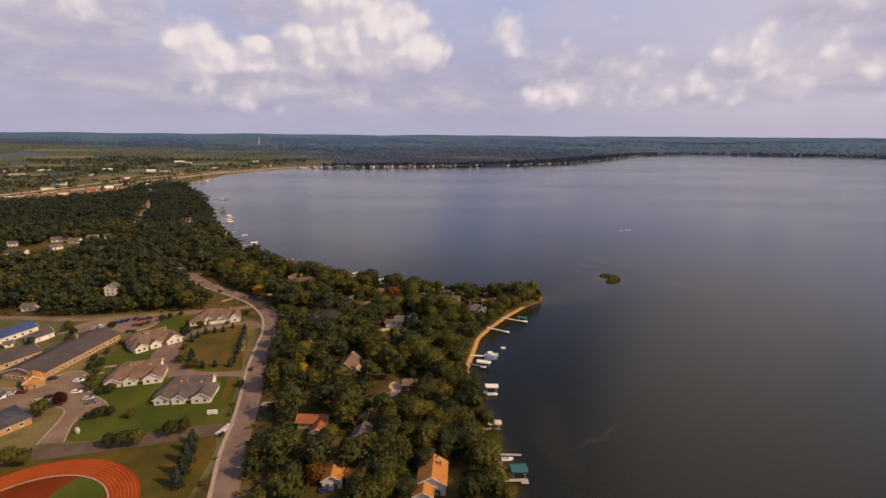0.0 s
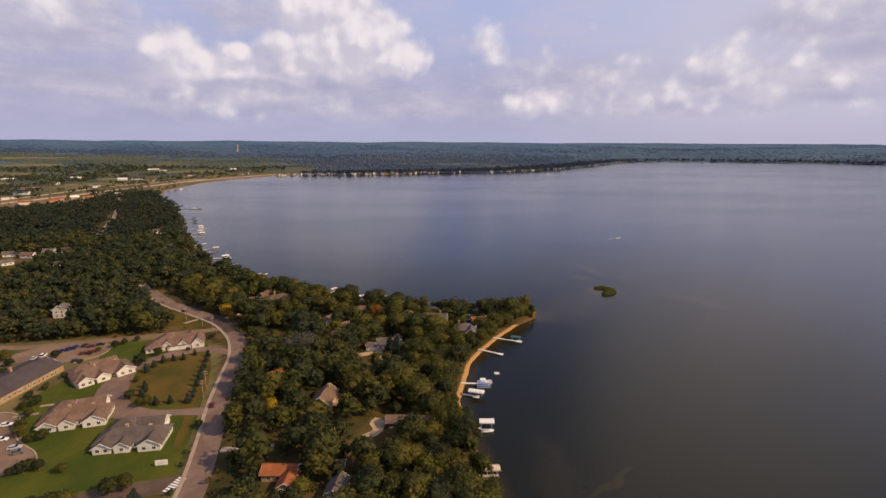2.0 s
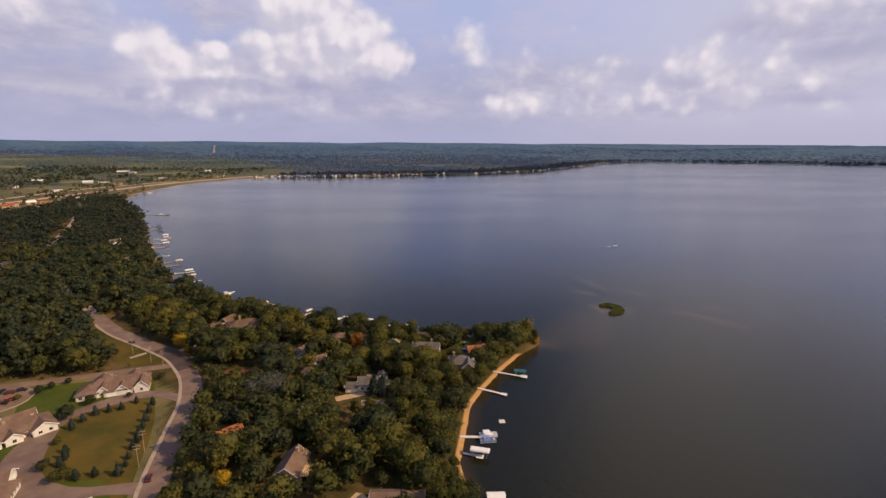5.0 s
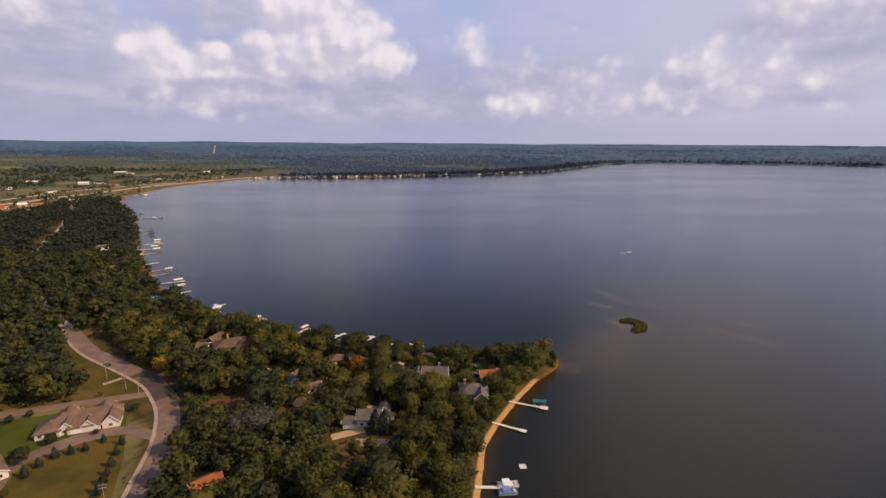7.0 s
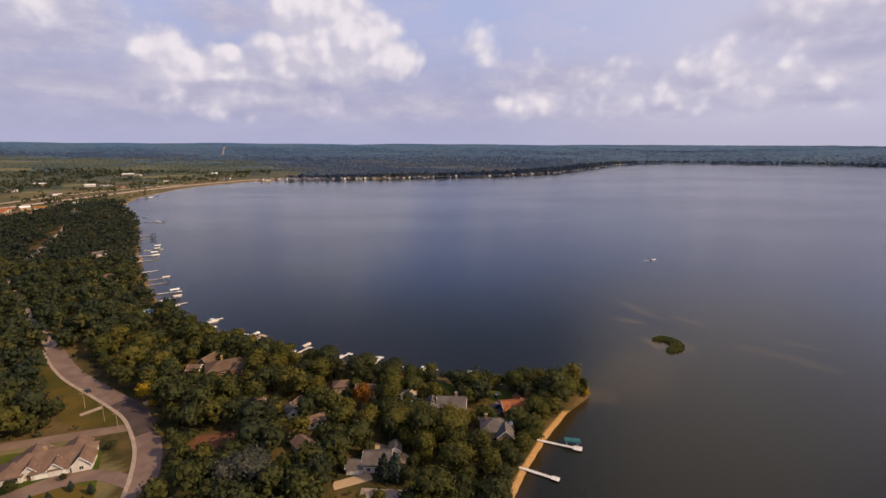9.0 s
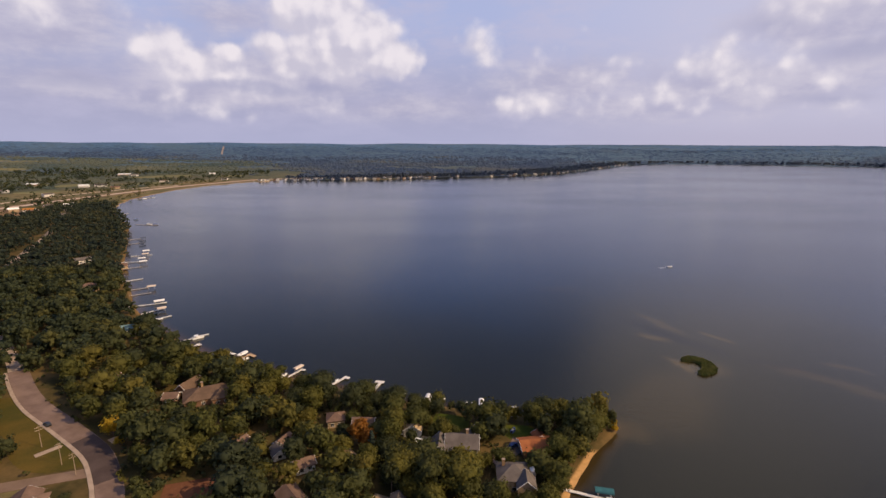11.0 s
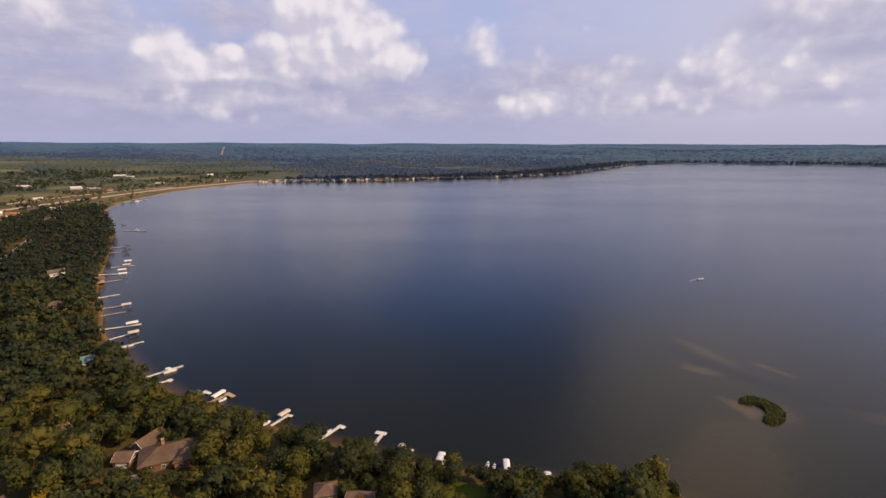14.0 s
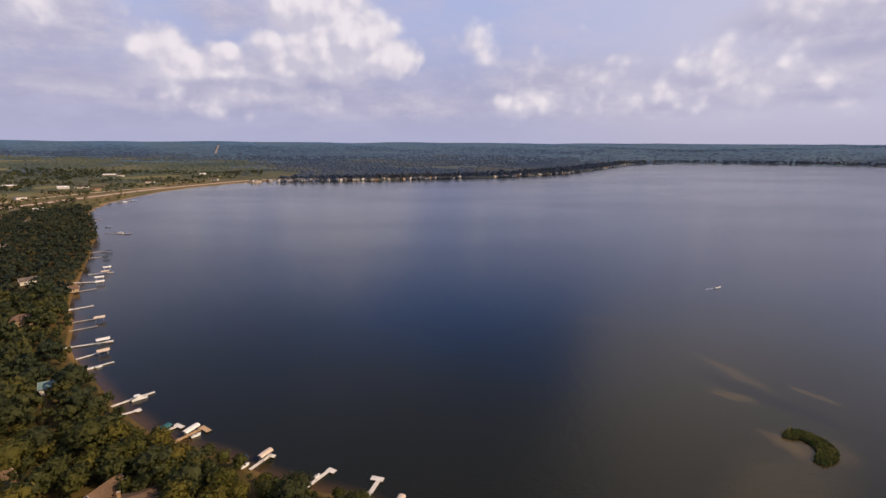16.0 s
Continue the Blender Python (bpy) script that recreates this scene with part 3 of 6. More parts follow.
def crown(rng, radius, height, base, n_lumps, leaves, size, spire=False, fat=1.0, squash=1.0, upright=0.0):
    """A crown of boughs: rough lumps with many leaf sprays over them. Triangles, with a normal for each corner that follows the boughs."""
    V, F, N, n0 = [], [], [], 0
    iv, jf = ICO_V, ICO_F[ICO_V[ICO_F].mean(1)[:, 2] > (-0.3 if n_lumps == 1 else -2)]
    mid, hz = base + (height - base) * 0.5, (height - base) * 0.5
    heart = np.array([0, 0, base + (height - base) * 0.38])
    for i in range(n_lumps):
        if spire:
            s = (i + 0.5) / n_lumps
            c = np.array([rng.normal(0, 0.1), rng.normal(0, 0.1), base + (height - base) * s])
            r = radius * (1.05 - s) * np.array([1, 1, 0.8]) + 0.15
        else:
            a, u = i * 2.4 + rng.uniform(0, 0.7), 0.95 - 1.6 * ((i + 0.5) / n_lumps) ** 1.25
            q = math.sqrt(max(0, 1 - u * u)) * rng.uniform(0.30, 0.80) if n_lumps > 3 else 0.3
            c = np.array([radius * q * math.cos(a), radius * q * math.sin(a), mid + hz * u * 0.62])
            r = radius * fat * (rng.uniform(0.27, 0.46) if n_lumps < 4 else rng.uniform(0.17, 0.40) + 0.12 * (i < n_lumps // 3)) * np.array([rng.uniform(0.85, 1.2), rng.uniform(0.85, 1.2), rng.uniform(0.65, 0.95) * squash])
        jag = 1 + rng.uniform(-0.14, 0.14, (len(iv), 1))
        v = c + iv * r * 0.70 * jag
        V.append(v)
        N.append(unit(unit(v - c) + unit(v - heart) * 0.5 + (0, 0, upright)))
        F.append(jf + n0)
        n0 += len(iv)
        k = max(2 if leaves < 14 else 6, int(leaves / n_lumps * (1.6 - 1.2 * i / n_lumps if spire else 1)))
        w = rng.normal(size=(k, 3))
        w[:, 2] = w[:, 2] * 0.9 + 0.3
        w = unit(w)
        p = c + w * r * rng.uniform(0.66, 1.5, (k, 1))
        t = unit(np.cross(w + rng.normal(0, 0.45, (k, 3)), rng.normal(size=(k, 3))))
        b = unit(np.cross(w + rng.normal(0, 0.4, (k, 3)), t))
        s1, s2 = size * rng.uniform(0.5, 1.1, (k, 1)), size * rng.uniform(0.4, 0.85, (k, 1))
        q4 = np.stack([p - t * s1 - b * s2, p + t * s1 * 0.8 - b * s2 * 0.7, p + t * s1 + b * s2, p - t * s1 * 0.6 + b * s2 * 0.9], 1).reshape(-1, 3)
        V.append(q4)
        N.append(np.repeat(unit(w + unit(p - heart) * 0.45 + rng.normal(0, 0.46, (k, 3)) + (0, 0, upright)), 4, 0))
        j = n0 + np.arange(k)[:, None] * 4
        F += [np.c_[j, j + 1, j + 2], np.c_[j, j + 2, j + 3]]
        n0 += 4 * k
    return np.concatenate(V), np.concatenate(F), np.concatenate(N)


def trunk_mesh(name, rng, radius, height, limbs=4):
    """A tapered, slightly bent trunk with limbs that reach into the crown."""
    bm = bmesh.new()

    def tube(pts, rad):
        rings = []
        for (x, y, z), r in zip(pts, rad):
            rings.append([bm.verts.new((x + r * math.cos(a), y + r * math.sin(a), z)) for a in (0, 1.257, 2.513, 3.77, 5.027)])
        for a, b in zip(rings, rings[1:]):
            for i in range(5):
                bm.faces.new((a[i], a[(i + 1) % 5], b[(i + 1) % 5], b[i]))

    lean = rng.normal(0, 0.25, 2)
    tube([(0, 0, -0.4), (0, 0, 0.5), (lean[0] * 0.4, lean[1] * 0.4, height * 0.35), (*lean, height * 0.7)], [radius * 1.5, radius, radius * 0.75, radius * 0.3])
    for i in range(limbs):
        a = i * 6.283 / limbs + rng.uniform(0, 0.8)
        z = height * rng.uniform(0.25, 0.42)
        tube([(0, 0, z), (math.cos(a) * height * 0.12, math.sin(a) * height * 0.12, z + height * 0.12), (math.cos(a) * height * 0.22, math.sin(a) * height * 0.22, z + height * 0.3)],
             [radius * 0.5, radius * 0.35, radius * 0.12])
    me = bpy.data.meshes.new(name)
    bm.to_mesh(me)
    bm.free()
    me.materials.append(BARK)
    return me


rng = np.random.default_rng(5)
SHAPES = []  # radius, height: broad, tall, small
for r, h in ((5.4, 11.5), (4.6, 13.0), (6.2, 12.5), (4.0, 10.0), (3.6, 12.5), (5.0, 10.5), (5.8, 14.0)):
    SHAPES.append((r, h, crown(rng, r * 1.18, h, h * 0.14, 24, 1450, 0.50), trunk_mesh("trunk", rng, 0.3, h)))
SPIRE = []
for r, h in ((2.6, 11.0), (2.2, 8.5)):
    SPIRE.append((r, h, crown(rng, r, h, 0.8, 9, 620, 0.5, True), trunk_mesh("trunk", rng, 0.22, h, 0)))
LIGHT = []
for r, h in ((5.4, 12.0), (4.6, 13.0), (6.0, 12.0), (4.2, 10.5), (5.4, 14.0), (3.6, 12.0)):
    LIGHT.append((r, h, crown(rng, r * 1.18, h, h * 0.12, 17, 440, 0.74)))
FARS = []
for r, h in ((5.5, 11.0), (6.5, 10.0), (5.0, 13.0)):
    FARS.append((r, h, crown(rng, r, h, 0, 4, 26, 1.5)))
MIDS, RIMS, CARPET = [], [], []
for r, h in ((9.5, 1.5), (8.5, 1.8), (10.5, 1.3), (9.0, 1.8)):
    CARPET.append((r, h, crown(rng, r, h, -h, 1, 2, 1.4, False, 3.0, 0.42, 3.0)))
for r, h in ((5.4, 12.0), (4.6, 13.0), (6.0, 12.0), (4.2, 10.5)):
    MIDS.append((r, h, crown(rng, r * 1.15, h, h * 0.1, 10, 120, 1.12)))
for r, h in ((18.0, 1.0), (20.0, 0.8), (16.0, 1.2)):
    RIMS.append((r, h, crown(rng, r, h, -h, 1, 1, 1.0, False, 3.2, 0.15, 4.0)))

CROWNS = {}


def tree(x, y, kind=0, size=1.0, leaf=None, spire=False, label="", group="trees of the wooded shore", base=None):
    """One tree: trunk and crown."""
    src = (SPIRE if spire else SHAPES)[kind]
    leaf = leaf or (NEEDLE if spire else LEAF)
    key = (spire, kind, leaf.name)
    if key not in CROWNS:
        CROWNS[key] = big_mesh("crown", src[2][0], src[2][1].ravel(), 3, leaf, normals=src[2][2])
    top = new("tree")
    top.matrix_basis = pose(x, y, LAND if base is None else base, 0, 0, random.uniform(0, 360)) @ Matrix.Diagonal((size * random.uniform(0.85, 1.15), size * random.uniform(0.85, 1.15), size * random.uniform(0.9, 1.1), 1))
    tr = new("trunk", src[3])
    tr.parent = top
    cr = new("crown", CROWNS[key])
    cr.parent = top
    return tagged(top, label or ("dark green spruce with a pointed crown" if spire else "leafy broad-crowned tree in dull late-summer green"), "tree", group)


def forest(name, pts, bases, sizes, shapes, mat, label):
    """Many trees as one mesh."""
    V, F, T, N, n0 = [], [], [], [], 0
    for (x, y), z, s in zip(pts, bases, sizes):
        r, h, (v, f, m) = shapes[rng.integers(len(shapes))]
        a = rng.uniform(0, 6.28)
        ca, sa = math.cos(a), math.sin(a)
        V.append(np.c_[v[:, 0] * ca - v[:, 1] * sa, v[:, 0] * sa + v[:, 1] * ca, v[:, 2] * rng.uniform(0.85, 1.15)] * (s * rng.uniform(0.92, 1.1)) + (x, y, z))
        N.append(np.c_[m[:, 0] * ca - m[:, 1] * sa, m[:, 0] * sa + m[:, 1] * ca, m[:, 2]])
        F.append(f + n0)
        T.append(np.full(len(v), rng.uniform(0, 1) ** 1.15))
        n0 += len(v)
    ob = new(name, big_mesh(name, np.concatenate(V), np.concatenate(F).ravel(), 3, mat, np.concatenate(T), normals=np.concatenate(N)))
    return tagged(ob, label, "trees", kind="stuff")


CLEAR = [[(-83, 190), (-60, 192), (-59, 206), (-83, 206)], [(-32, 199), (-18, 202), (-17, 222), (-27, 224)], [(-9, 130), (4, 130), (5, 146), (-9, 146)], [(-48, 132), (-28, 132), (-28, 147), (-48, 147)], [(-90, 180), (-103, 240), (-112, 292), (-130, 328), (-150, 326), (-180, 314), (-300, 300), (-330, 180), (-170, 160)], [(-80, 130), (-90, 180), (-170, 160), (-330, 110), (-100, 40)], [(-137, 328), (-155, 346), (-205, 386), (-208, 377), (-188, 355), (-174, 340), (-160, 328)], [(-102, 309), (-98, 322), (-78, 321), (-78, 306), (-92, 304)], [(-356, 445), (-350, 475), (-420, 530), (-440, 500), (-425, 455)], [(-575, 1112), (-600, 1230), (-640, 1440), (-560, 1660), (-640, 1660), (-740, 1430), (-815, 1200), (-900, 1010), (-870, 800), (-690, 825), (-625, 930), (-640, 1040)], [(-1400, 820), (-1400, 1160), (-870, 1160), (-900, 1010), (-870, 800)]]
HOUSE_SPOTS = [(-3, 146.0, 7.8), (-5.5, 138.0, 5.3), (-38, 147.0, 6.2), (-44, 146.0, 5.3), (-54, 181.0, 7.8), (-49, 175.0, 6.2), (-32, 172.0, 6.2), (-48, 230.0, 8.7), (-40, 232.0, 5.3), (-13, 213.0, 6.9), (-4, 213.0, 5.3), (-24, 209.0, 7.0), (-21, 202.0, 4.5), (-25, 294.0, 8.7), (-33, 290.0, 5.3), (-19, 301.0, 4.4), (-55, 304.0, 6.9), (22, 311.0, 8.7), (27, 307.0, 5.3), (5, 332.0, 7.8), (-4, 329.0, 5.3), (34, 330.0, 7.8), (25, 333.0, 5.3), (-111, 377.0, 9.0), (-106, 371.0, 7.8), (-123, 384.0, 6.2), (-127, 374.0, 5.3), (-164, 391.0, 5.3), (-194, 461.0, 3.8), (-277, 553.0, 6.0), (-343, 648.0, 6.9), (-292, 626.0, 5.3), (-66, 333.0, 5.3), (-83, 336.0, 4.4), (-54, 322.0, 5.3), (-47, 352.0, 6.2), (-35, 348.0, 5.3), (-73, 364.0, 4.5), (-79, 254.0, 6.9), (-248, 349.0, 6.9), (-424, 526.0, 7.8), (-402, 521.0, 7.8), (-394, 538.0, 6.9), (-379, 545.0, 6.9), (-455, 504.0, 6.9), (-418, 465.0, 10.5), (-345, 484.0, 6.9), (-399, 490.0, 6.9), (-356, 380.0, 6.9), (-13, 333.0, 5.3), (0, 355.0, 7.8), (5, 349.0, 5.3), (29, 344.0, 6.9), (-6, 285.0, 5.3), (-72, 286.0, 7.8), (-282, 315.0, 6.2), (-137, 346.0, 5.3), (-35, 337.0, 5.3), (-20, 285.0, 4.4), (-24, 177, 3.4), (-82, 265.0, 4.5)]
TRAIL = [[(-82, 200.5), (-62, 202.4)], [(-137, 346), (-131, 354), (-124, 364), (-117, 370)], [(-40, 286), (-27, 291)], [(-30, 282), (-12, 280)], [(-82, 320), (-98, 310)], [(-84, 316), (-94, 316)], [(16, 327), (26, 334)], [(-20, 330), (-12, 336), (-8, 344)], [(-28, 309), (-15, 300)]]


def scatter(x0, x1, y0, y1, step, keep):
    a, b = np.meshgrid(np.arange(x0, x1, step), np.arange(y0, y1, step))
    p = np.stack([a.ravel(), b.ravel()], 1).astype(float)
    p += rng.uniform(-0.42, 0.42, p.shape) * step
    p = p[rng.uniform(size=len(p)) < keep]
    p = p[p[:, 0] > -1.02 * p[:, 1] - 60]
    p = p[p[:, 0] < 1.05 * p[:, 1] + 60]
    return p


def free(p, gap):
    ok = shore(p) > np.where((p[:, 1] > 235) & (p[:, 1] < 340) & (p[:, 0] > 0), 3.4, np.where((p[:, 0] < 50) & (p[:, 1] > 350) & (p[:, 1] < 500), 2.6, 1.5))
    ok &= (away(p, ROAD) > np.where(p[:, 1] > 408, np.where((p[:, 1] > 650) & (p[:, 1] < 800), 6.6, 2.0), 7.8 + gap)) & (away(p, STREET) > 6 + gap) & (away(p, LANE) > 5 + gap) & (away(p, HIGHWAY) > 30) & (away(p, HIGHWAY_B) > 18)
    for poly in CLEAR:
        ok &= ~inside(p, poly)
    for x, y, r in HOUSE_SPOTS:
        ok &= np.hypot(p[:, 0] - x, p[:, 1] - y) > r + 0.6
        if x < -230:
            ok &= away(p, [(x, y - 4), (x * 0.96, y - 15)]) > r
    for line in TRAIL:
        ok &= away(p, line) > (4.6 if line[0][0] < -100 else 3.6)
    return p[ok]


near = free(scatter(-560, 80, 120, 600, 7.6, 0.97), 0.6)


def by_shore(p):
    """Trees near the water are lower, above all round the bay."""
    d = shore(p)
    bay = (p[:, 0] < 55) & (p[:, 1] > 350) & (p[:, 1] < 560)
    return np.where(bay & (d < 10), 0.55, np.where(d < 7, 0.85, 1.0))


def growth(p, lo, hi):
    """Sizes of trees: uneven, smaller close to a house, a road or the water."""
    s = (lo + (hi - lo) * rng.uniform(0, 1, len(p)) ** 0.8) * by_shore(p)
    room = np.where(p[:, 1] < 405, away(p, ROAD) - 4.5, 12.0)
    for x, y, r in HOUSE_SPOTS:
        room = np.minimum(room, np.hypot(p[:, 0] - x, p[:, 1] - y) - r + 2.0)
    return np.minimum(s, np.clip(room / 6.0, 0.42, 2.0))


far_rank = away(near, [(0, 140), (10, 300), (-60, 385)])
order = np.argsort(far_rank)
single, many = near[order[:185]], near[order[185:]]
for (x, y), s in zip(single, growth(single, 0.46, 1.1)):
    d = shore(np.array([(x, y)]))[0]
    tree(x, y, random.randrange(len(SHAPES)), float(s), base=min(LAND, d * 0.14))
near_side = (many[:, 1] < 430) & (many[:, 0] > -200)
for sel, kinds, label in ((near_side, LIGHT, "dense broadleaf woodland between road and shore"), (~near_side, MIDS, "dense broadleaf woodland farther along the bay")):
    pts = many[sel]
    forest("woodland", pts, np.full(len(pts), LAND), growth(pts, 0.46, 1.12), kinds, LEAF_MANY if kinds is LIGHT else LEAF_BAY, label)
mid = free(scatter(-1250, 80, 600, 1150, 8.6, 0.96), 0.5)
mid = mid[~inside(mid, [(-400, 600), (-330, 700), (-100, 1200), (200, 600)]) | (shore(mid) > 0)]
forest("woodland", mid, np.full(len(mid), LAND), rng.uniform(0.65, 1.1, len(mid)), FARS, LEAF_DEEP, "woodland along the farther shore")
wide = free(scatter(-4200, 3600, 1150, 3100, 15.5, 0.97), 3)
wide = wide[rng.uniform(size=len(wide)) > (wide[:, 1] - 2300) / 800]
wn = np.array([noise.noise((x / 260, y / 170, 3.1)) + 0.5 * noise.noise((x / 90, y / 60, 7.7)) for x, y in wide])
ws = shore(wide)
wide, wn, ws = (q[(ws > 14) | (wide[:, 0] > -420)] for q in (wide, wn, ws))
by_road = np.exp(-away(wide, HIGHWAY[2:]) / 330) * (wide[:, 0] < -420)
wide = wide[((wn > -0.42 + 0.95 * by_road) | ((ws < 160) & (wide[:, 0] > -420))) & ~in_field(wide)]
rank = shore(wide)
edge_trees = wide[(rank < 75) & (rank > 2)]
edge_trees = np.concatenate([edge_trees, edge_trees + rng.uniform(-7, 7, edge_trees.shape)])
edge_trees = edge_trees[shore(edge_trees) > np.where(edge_trees[:, 0] < 330, 13.0, 3.0)]
forest("far_woods", edge_trees, LAND + hill(edge_trees, shore(edge_trees)), rng.uniform(0.9, 1.4, len(edge_trees)), FARS, FAR_HAZE_LEAF, "line of trees along the far shore")
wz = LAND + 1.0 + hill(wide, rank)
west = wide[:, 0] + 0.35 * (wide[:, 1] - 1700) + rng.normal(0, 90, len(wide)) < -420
for sel, mat, label in ((west & (wide[:, 1] < 2600), FAR_OLIVE, "olive-green woods and scrub beyond the highway"), (~west | (wide[:, 1] >= 2600), FAR_HAZE_LEAF, "far woods with open fields between, leaves tinted bluish-green for haze")):
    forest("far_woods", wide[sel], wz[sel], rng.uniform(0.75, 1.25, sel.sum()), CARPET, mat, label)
rim = scatter(-4700, 4600, 2250, 4800, 29, 0.97)
rim = rim[rng.uniform(size=len(rim)) < (rim[:, 1] - 2150) / 700]
rim = rim[shore(rim) > 10]
rn = np.array([noise.noise((x / 420, y / 260, 9.1)) for x, y in rim])
rim = rim[rn > -0.45]
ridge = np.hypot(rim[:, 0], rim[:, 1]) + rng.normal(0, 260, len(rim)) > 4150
for sel, mat, label in ((~ridge, HILL_HAZE_LEAF, "distant wooded hills beyond the lake"), (ridge, RIDGE_HAZE_LEAF, "wooded ridge on the horizon, leaves coloured pale blue for haze")):
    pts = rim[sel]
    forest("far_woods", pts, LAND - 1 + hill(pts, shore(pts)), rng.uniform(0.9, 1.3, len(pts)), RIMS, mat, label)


# fields between the far woods, and clumps of trees along their edges
for x, y, a, b, turn in FIELDS:
    rim_ = [(x + a * math.cos(w) * math.cos(radians(turn)) - b * math.sin(w) * math.sin(radians(turn)), y + a * math.cos(w) * math.sin(radians(turn)) + b * math.sin(w) * math.cos(radians(turn))) for w in np.arange(0, 6.28, 0.35)]
    mead = patch("field", rim_, 0, FIELD, 0.6)
    for v in mead.data.vertices:
        v.co.z += LAND + 0.35 + lift(v.co.x, v.co.y)
    tagged(mead, "pale yellow-green field among the far woods", "field", kind="structure")
clump = scatter(-1500, -430, 900, 2000, 15, 0.7)
cn = np.array([noise.noise((x / 120, y / 75, 5.3)) + 0.4 * noise.noise((x / 40, y / 40, 1.7)) for x, y in clump])
clump = clump[(cn > 0.04) & ~in_field(clump) & (shore(clump) > 30) & (away(clump, HIGHWAY) > 26) & (away(clump, HIGHWAY_B) > 14) & (clump[:, 0] < -520 - np.maximum(0, 1200 - clump[:, 1]) * 0.7)]
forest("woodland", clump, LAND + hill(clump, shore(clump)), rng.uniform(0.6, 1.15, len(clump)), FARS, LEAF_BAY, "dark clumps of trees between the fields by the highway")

# bushes and small trees on the open land by the highway
open_pts = scatter(-1100, -480, 900, 1720, 17, 0.6)
open_pts = open_pts[inside(open_pts, CLEAR[-2]) & (shore(open_pts) > 6) & (away(open_pts, HIGHWAY) > 17) & (away(open_pts, HIGHWAY_B) > 10)]
forest("bushes", open_pts, np.full(len(open_pts), LAND), rng.uniform(0.25, 0.7, len(open_pts)), FARS, LEAF_MANY, "scattered bushes and small trees on open land by the highway")

# undergrowth below the trees
brush = free(scatter(-420, 76, 125, 470, 4.6, 0.75), -3.0)
BRUSH = [(1.0, 1.0, crown(rng, 2.2, 2.6, 0, 2, 10, 0.7)), (1.0, 1.0, crown(rng, 1.7, 3.2, 0, 2, 10, 0.6))]
bs = shore(brush)
forest("undergrowth", brush, np.minimum(LAND, bs * 0.14) - 0.1, rng.uniform(0.5, 1.1, len(brush)), BRUSH, LEAF_MANY, "low bushes and saplings under the trees")
tagged(strip("verge", HIGHWAY[2:10], 24, 17, LAND + 0.12, GRAVEL_DARK, 0.3, 25), "bare brown verge of the highway", "verge", kind="structure")
for x, y, s_ in ((71, 349, .62), (67, 352, .8), (63, 355, .75), (60, 349, .85), (66, 345.5, .6)):
    tree(x, y, random.choice((1, 4, 6)), s_, base=1.0, label="tall leafy tree at the tip of the point")
tree(73.0, 350.5, 3, 0.36, LEAF_YELLOW, base=0.3, label="yellowish bush at the tip of the point")
tree(72.0, 346.5, 3, 0.3, LEAF_YELLOW, base=0.3, label="yellowish bush at the tip of the point")

for x, y in ((11, 255), (13, 266), (15.5, 276), (20, 285), (24.5, 294), (30, 301), (36, 308.5), (40, 316), (45, 322.5), (50, 329), (55, 336), (60.5, 342), (48, 335), (42, 327), (8, 246), (6, 236), (7, 226)):
    tree(x + random.uniform(-1, 1), y, random.choice((0, 1, 2, 5)), random.uniform(0.6, 0.85), base=min(LAND, 1.0), label="leafy tree leaning over the sandy beach", group="trees along the beach")

for x, y, s_ in ((-21, 367, .62), (-14, 362, .66), (-8.4, 361.5, .66), (-3.4, 360, .6), (-27, 369, .62), (17.5, 356, .42), (24.5, 350, .36), (36.6, 352, .7), (44, 356, .75), (51, 356, .75), (-9.6, 329, .7), (-1.9, 323, .75), (8.7, 321, .65), (3, 309, .7), (-15, 309, .6), (12, 303, .7), (33, 324, .5)):
    tree(x, y, random.choice((0, 1, 2, 5, 6)), s_, base=1.1, label="leafy tree among the cottages on the point", group="trees among the cottages")

# ---- more materials ----
SHINGLE_BROWN = worn("shingle_brown", (0.135, 0.086, 0.062), (0.19, 0.122, 0.09), 0.25, 0.9, 2.5)
SHINGLE_GREY = worn("shingle_grey", (0.105, 0.088, 0.078), (0.15, 0.127, 0.114), 0.25, 0.9, 2.5)
SHINGLE_SLATE = worn("shingle_slate", (0.066, 0.053, 0.054), (0.092, 0.075, 0.075), 0.12, 0.85, 2.0)
SHINGLE_ASH = worn("shingle_ash", (0.085, 0.068, 0.060), (0.125, 0.10, 0.088), 0.2, 0.9, 2.5)
SHINGLE_UMBER = worn("shingle_umber", (0.105, 0.068, 0.046), (0.15, 0.098, 0.066), 0.2, 0.9, 2.5)
SHINGLE_DARK = worn("shingle_dark", (0.05, 0.05, 0.065), (0.08, 0.08, 0.10), 0.2, 0.85, 2.0)
SHINGLE_ORANGE = worn("shingle_orange", (0.36, 0.155, 0.04), (0.45, 0.20, 0.06), 0.25, 0.9, 2.5)
SHINGLE_RUST = worn("shingle_rust", (0.25, 0.085, 0.035), (0.33, 0.12, 0.045), 0.25, 0.9, 2.5)
SHINGLE_TEAL = worn("shingle_teal", (0.10, 0.16, 0.17), (0.15, 0.22, 0.23), 0.25, 0.85, 2.5)
METAL_BLUE = worn("metal_blue", (0.036, 0.055, 0.135), (0.055, 0.082, 0.18), 0.15, 0.5, 2.0)
SIDING_WHITE = worn("siding_white", (0.58, 0.54, 0.49), (0.66, 0.62, 0.57), 0.5, 0.7, 3.0, spread=0.12)
SIDING_TAN = worn("siding_tan", (0.36, 0.26, 0.16), (0.44, 0.32, 0.20), 0.4, 0.8, 3.0)
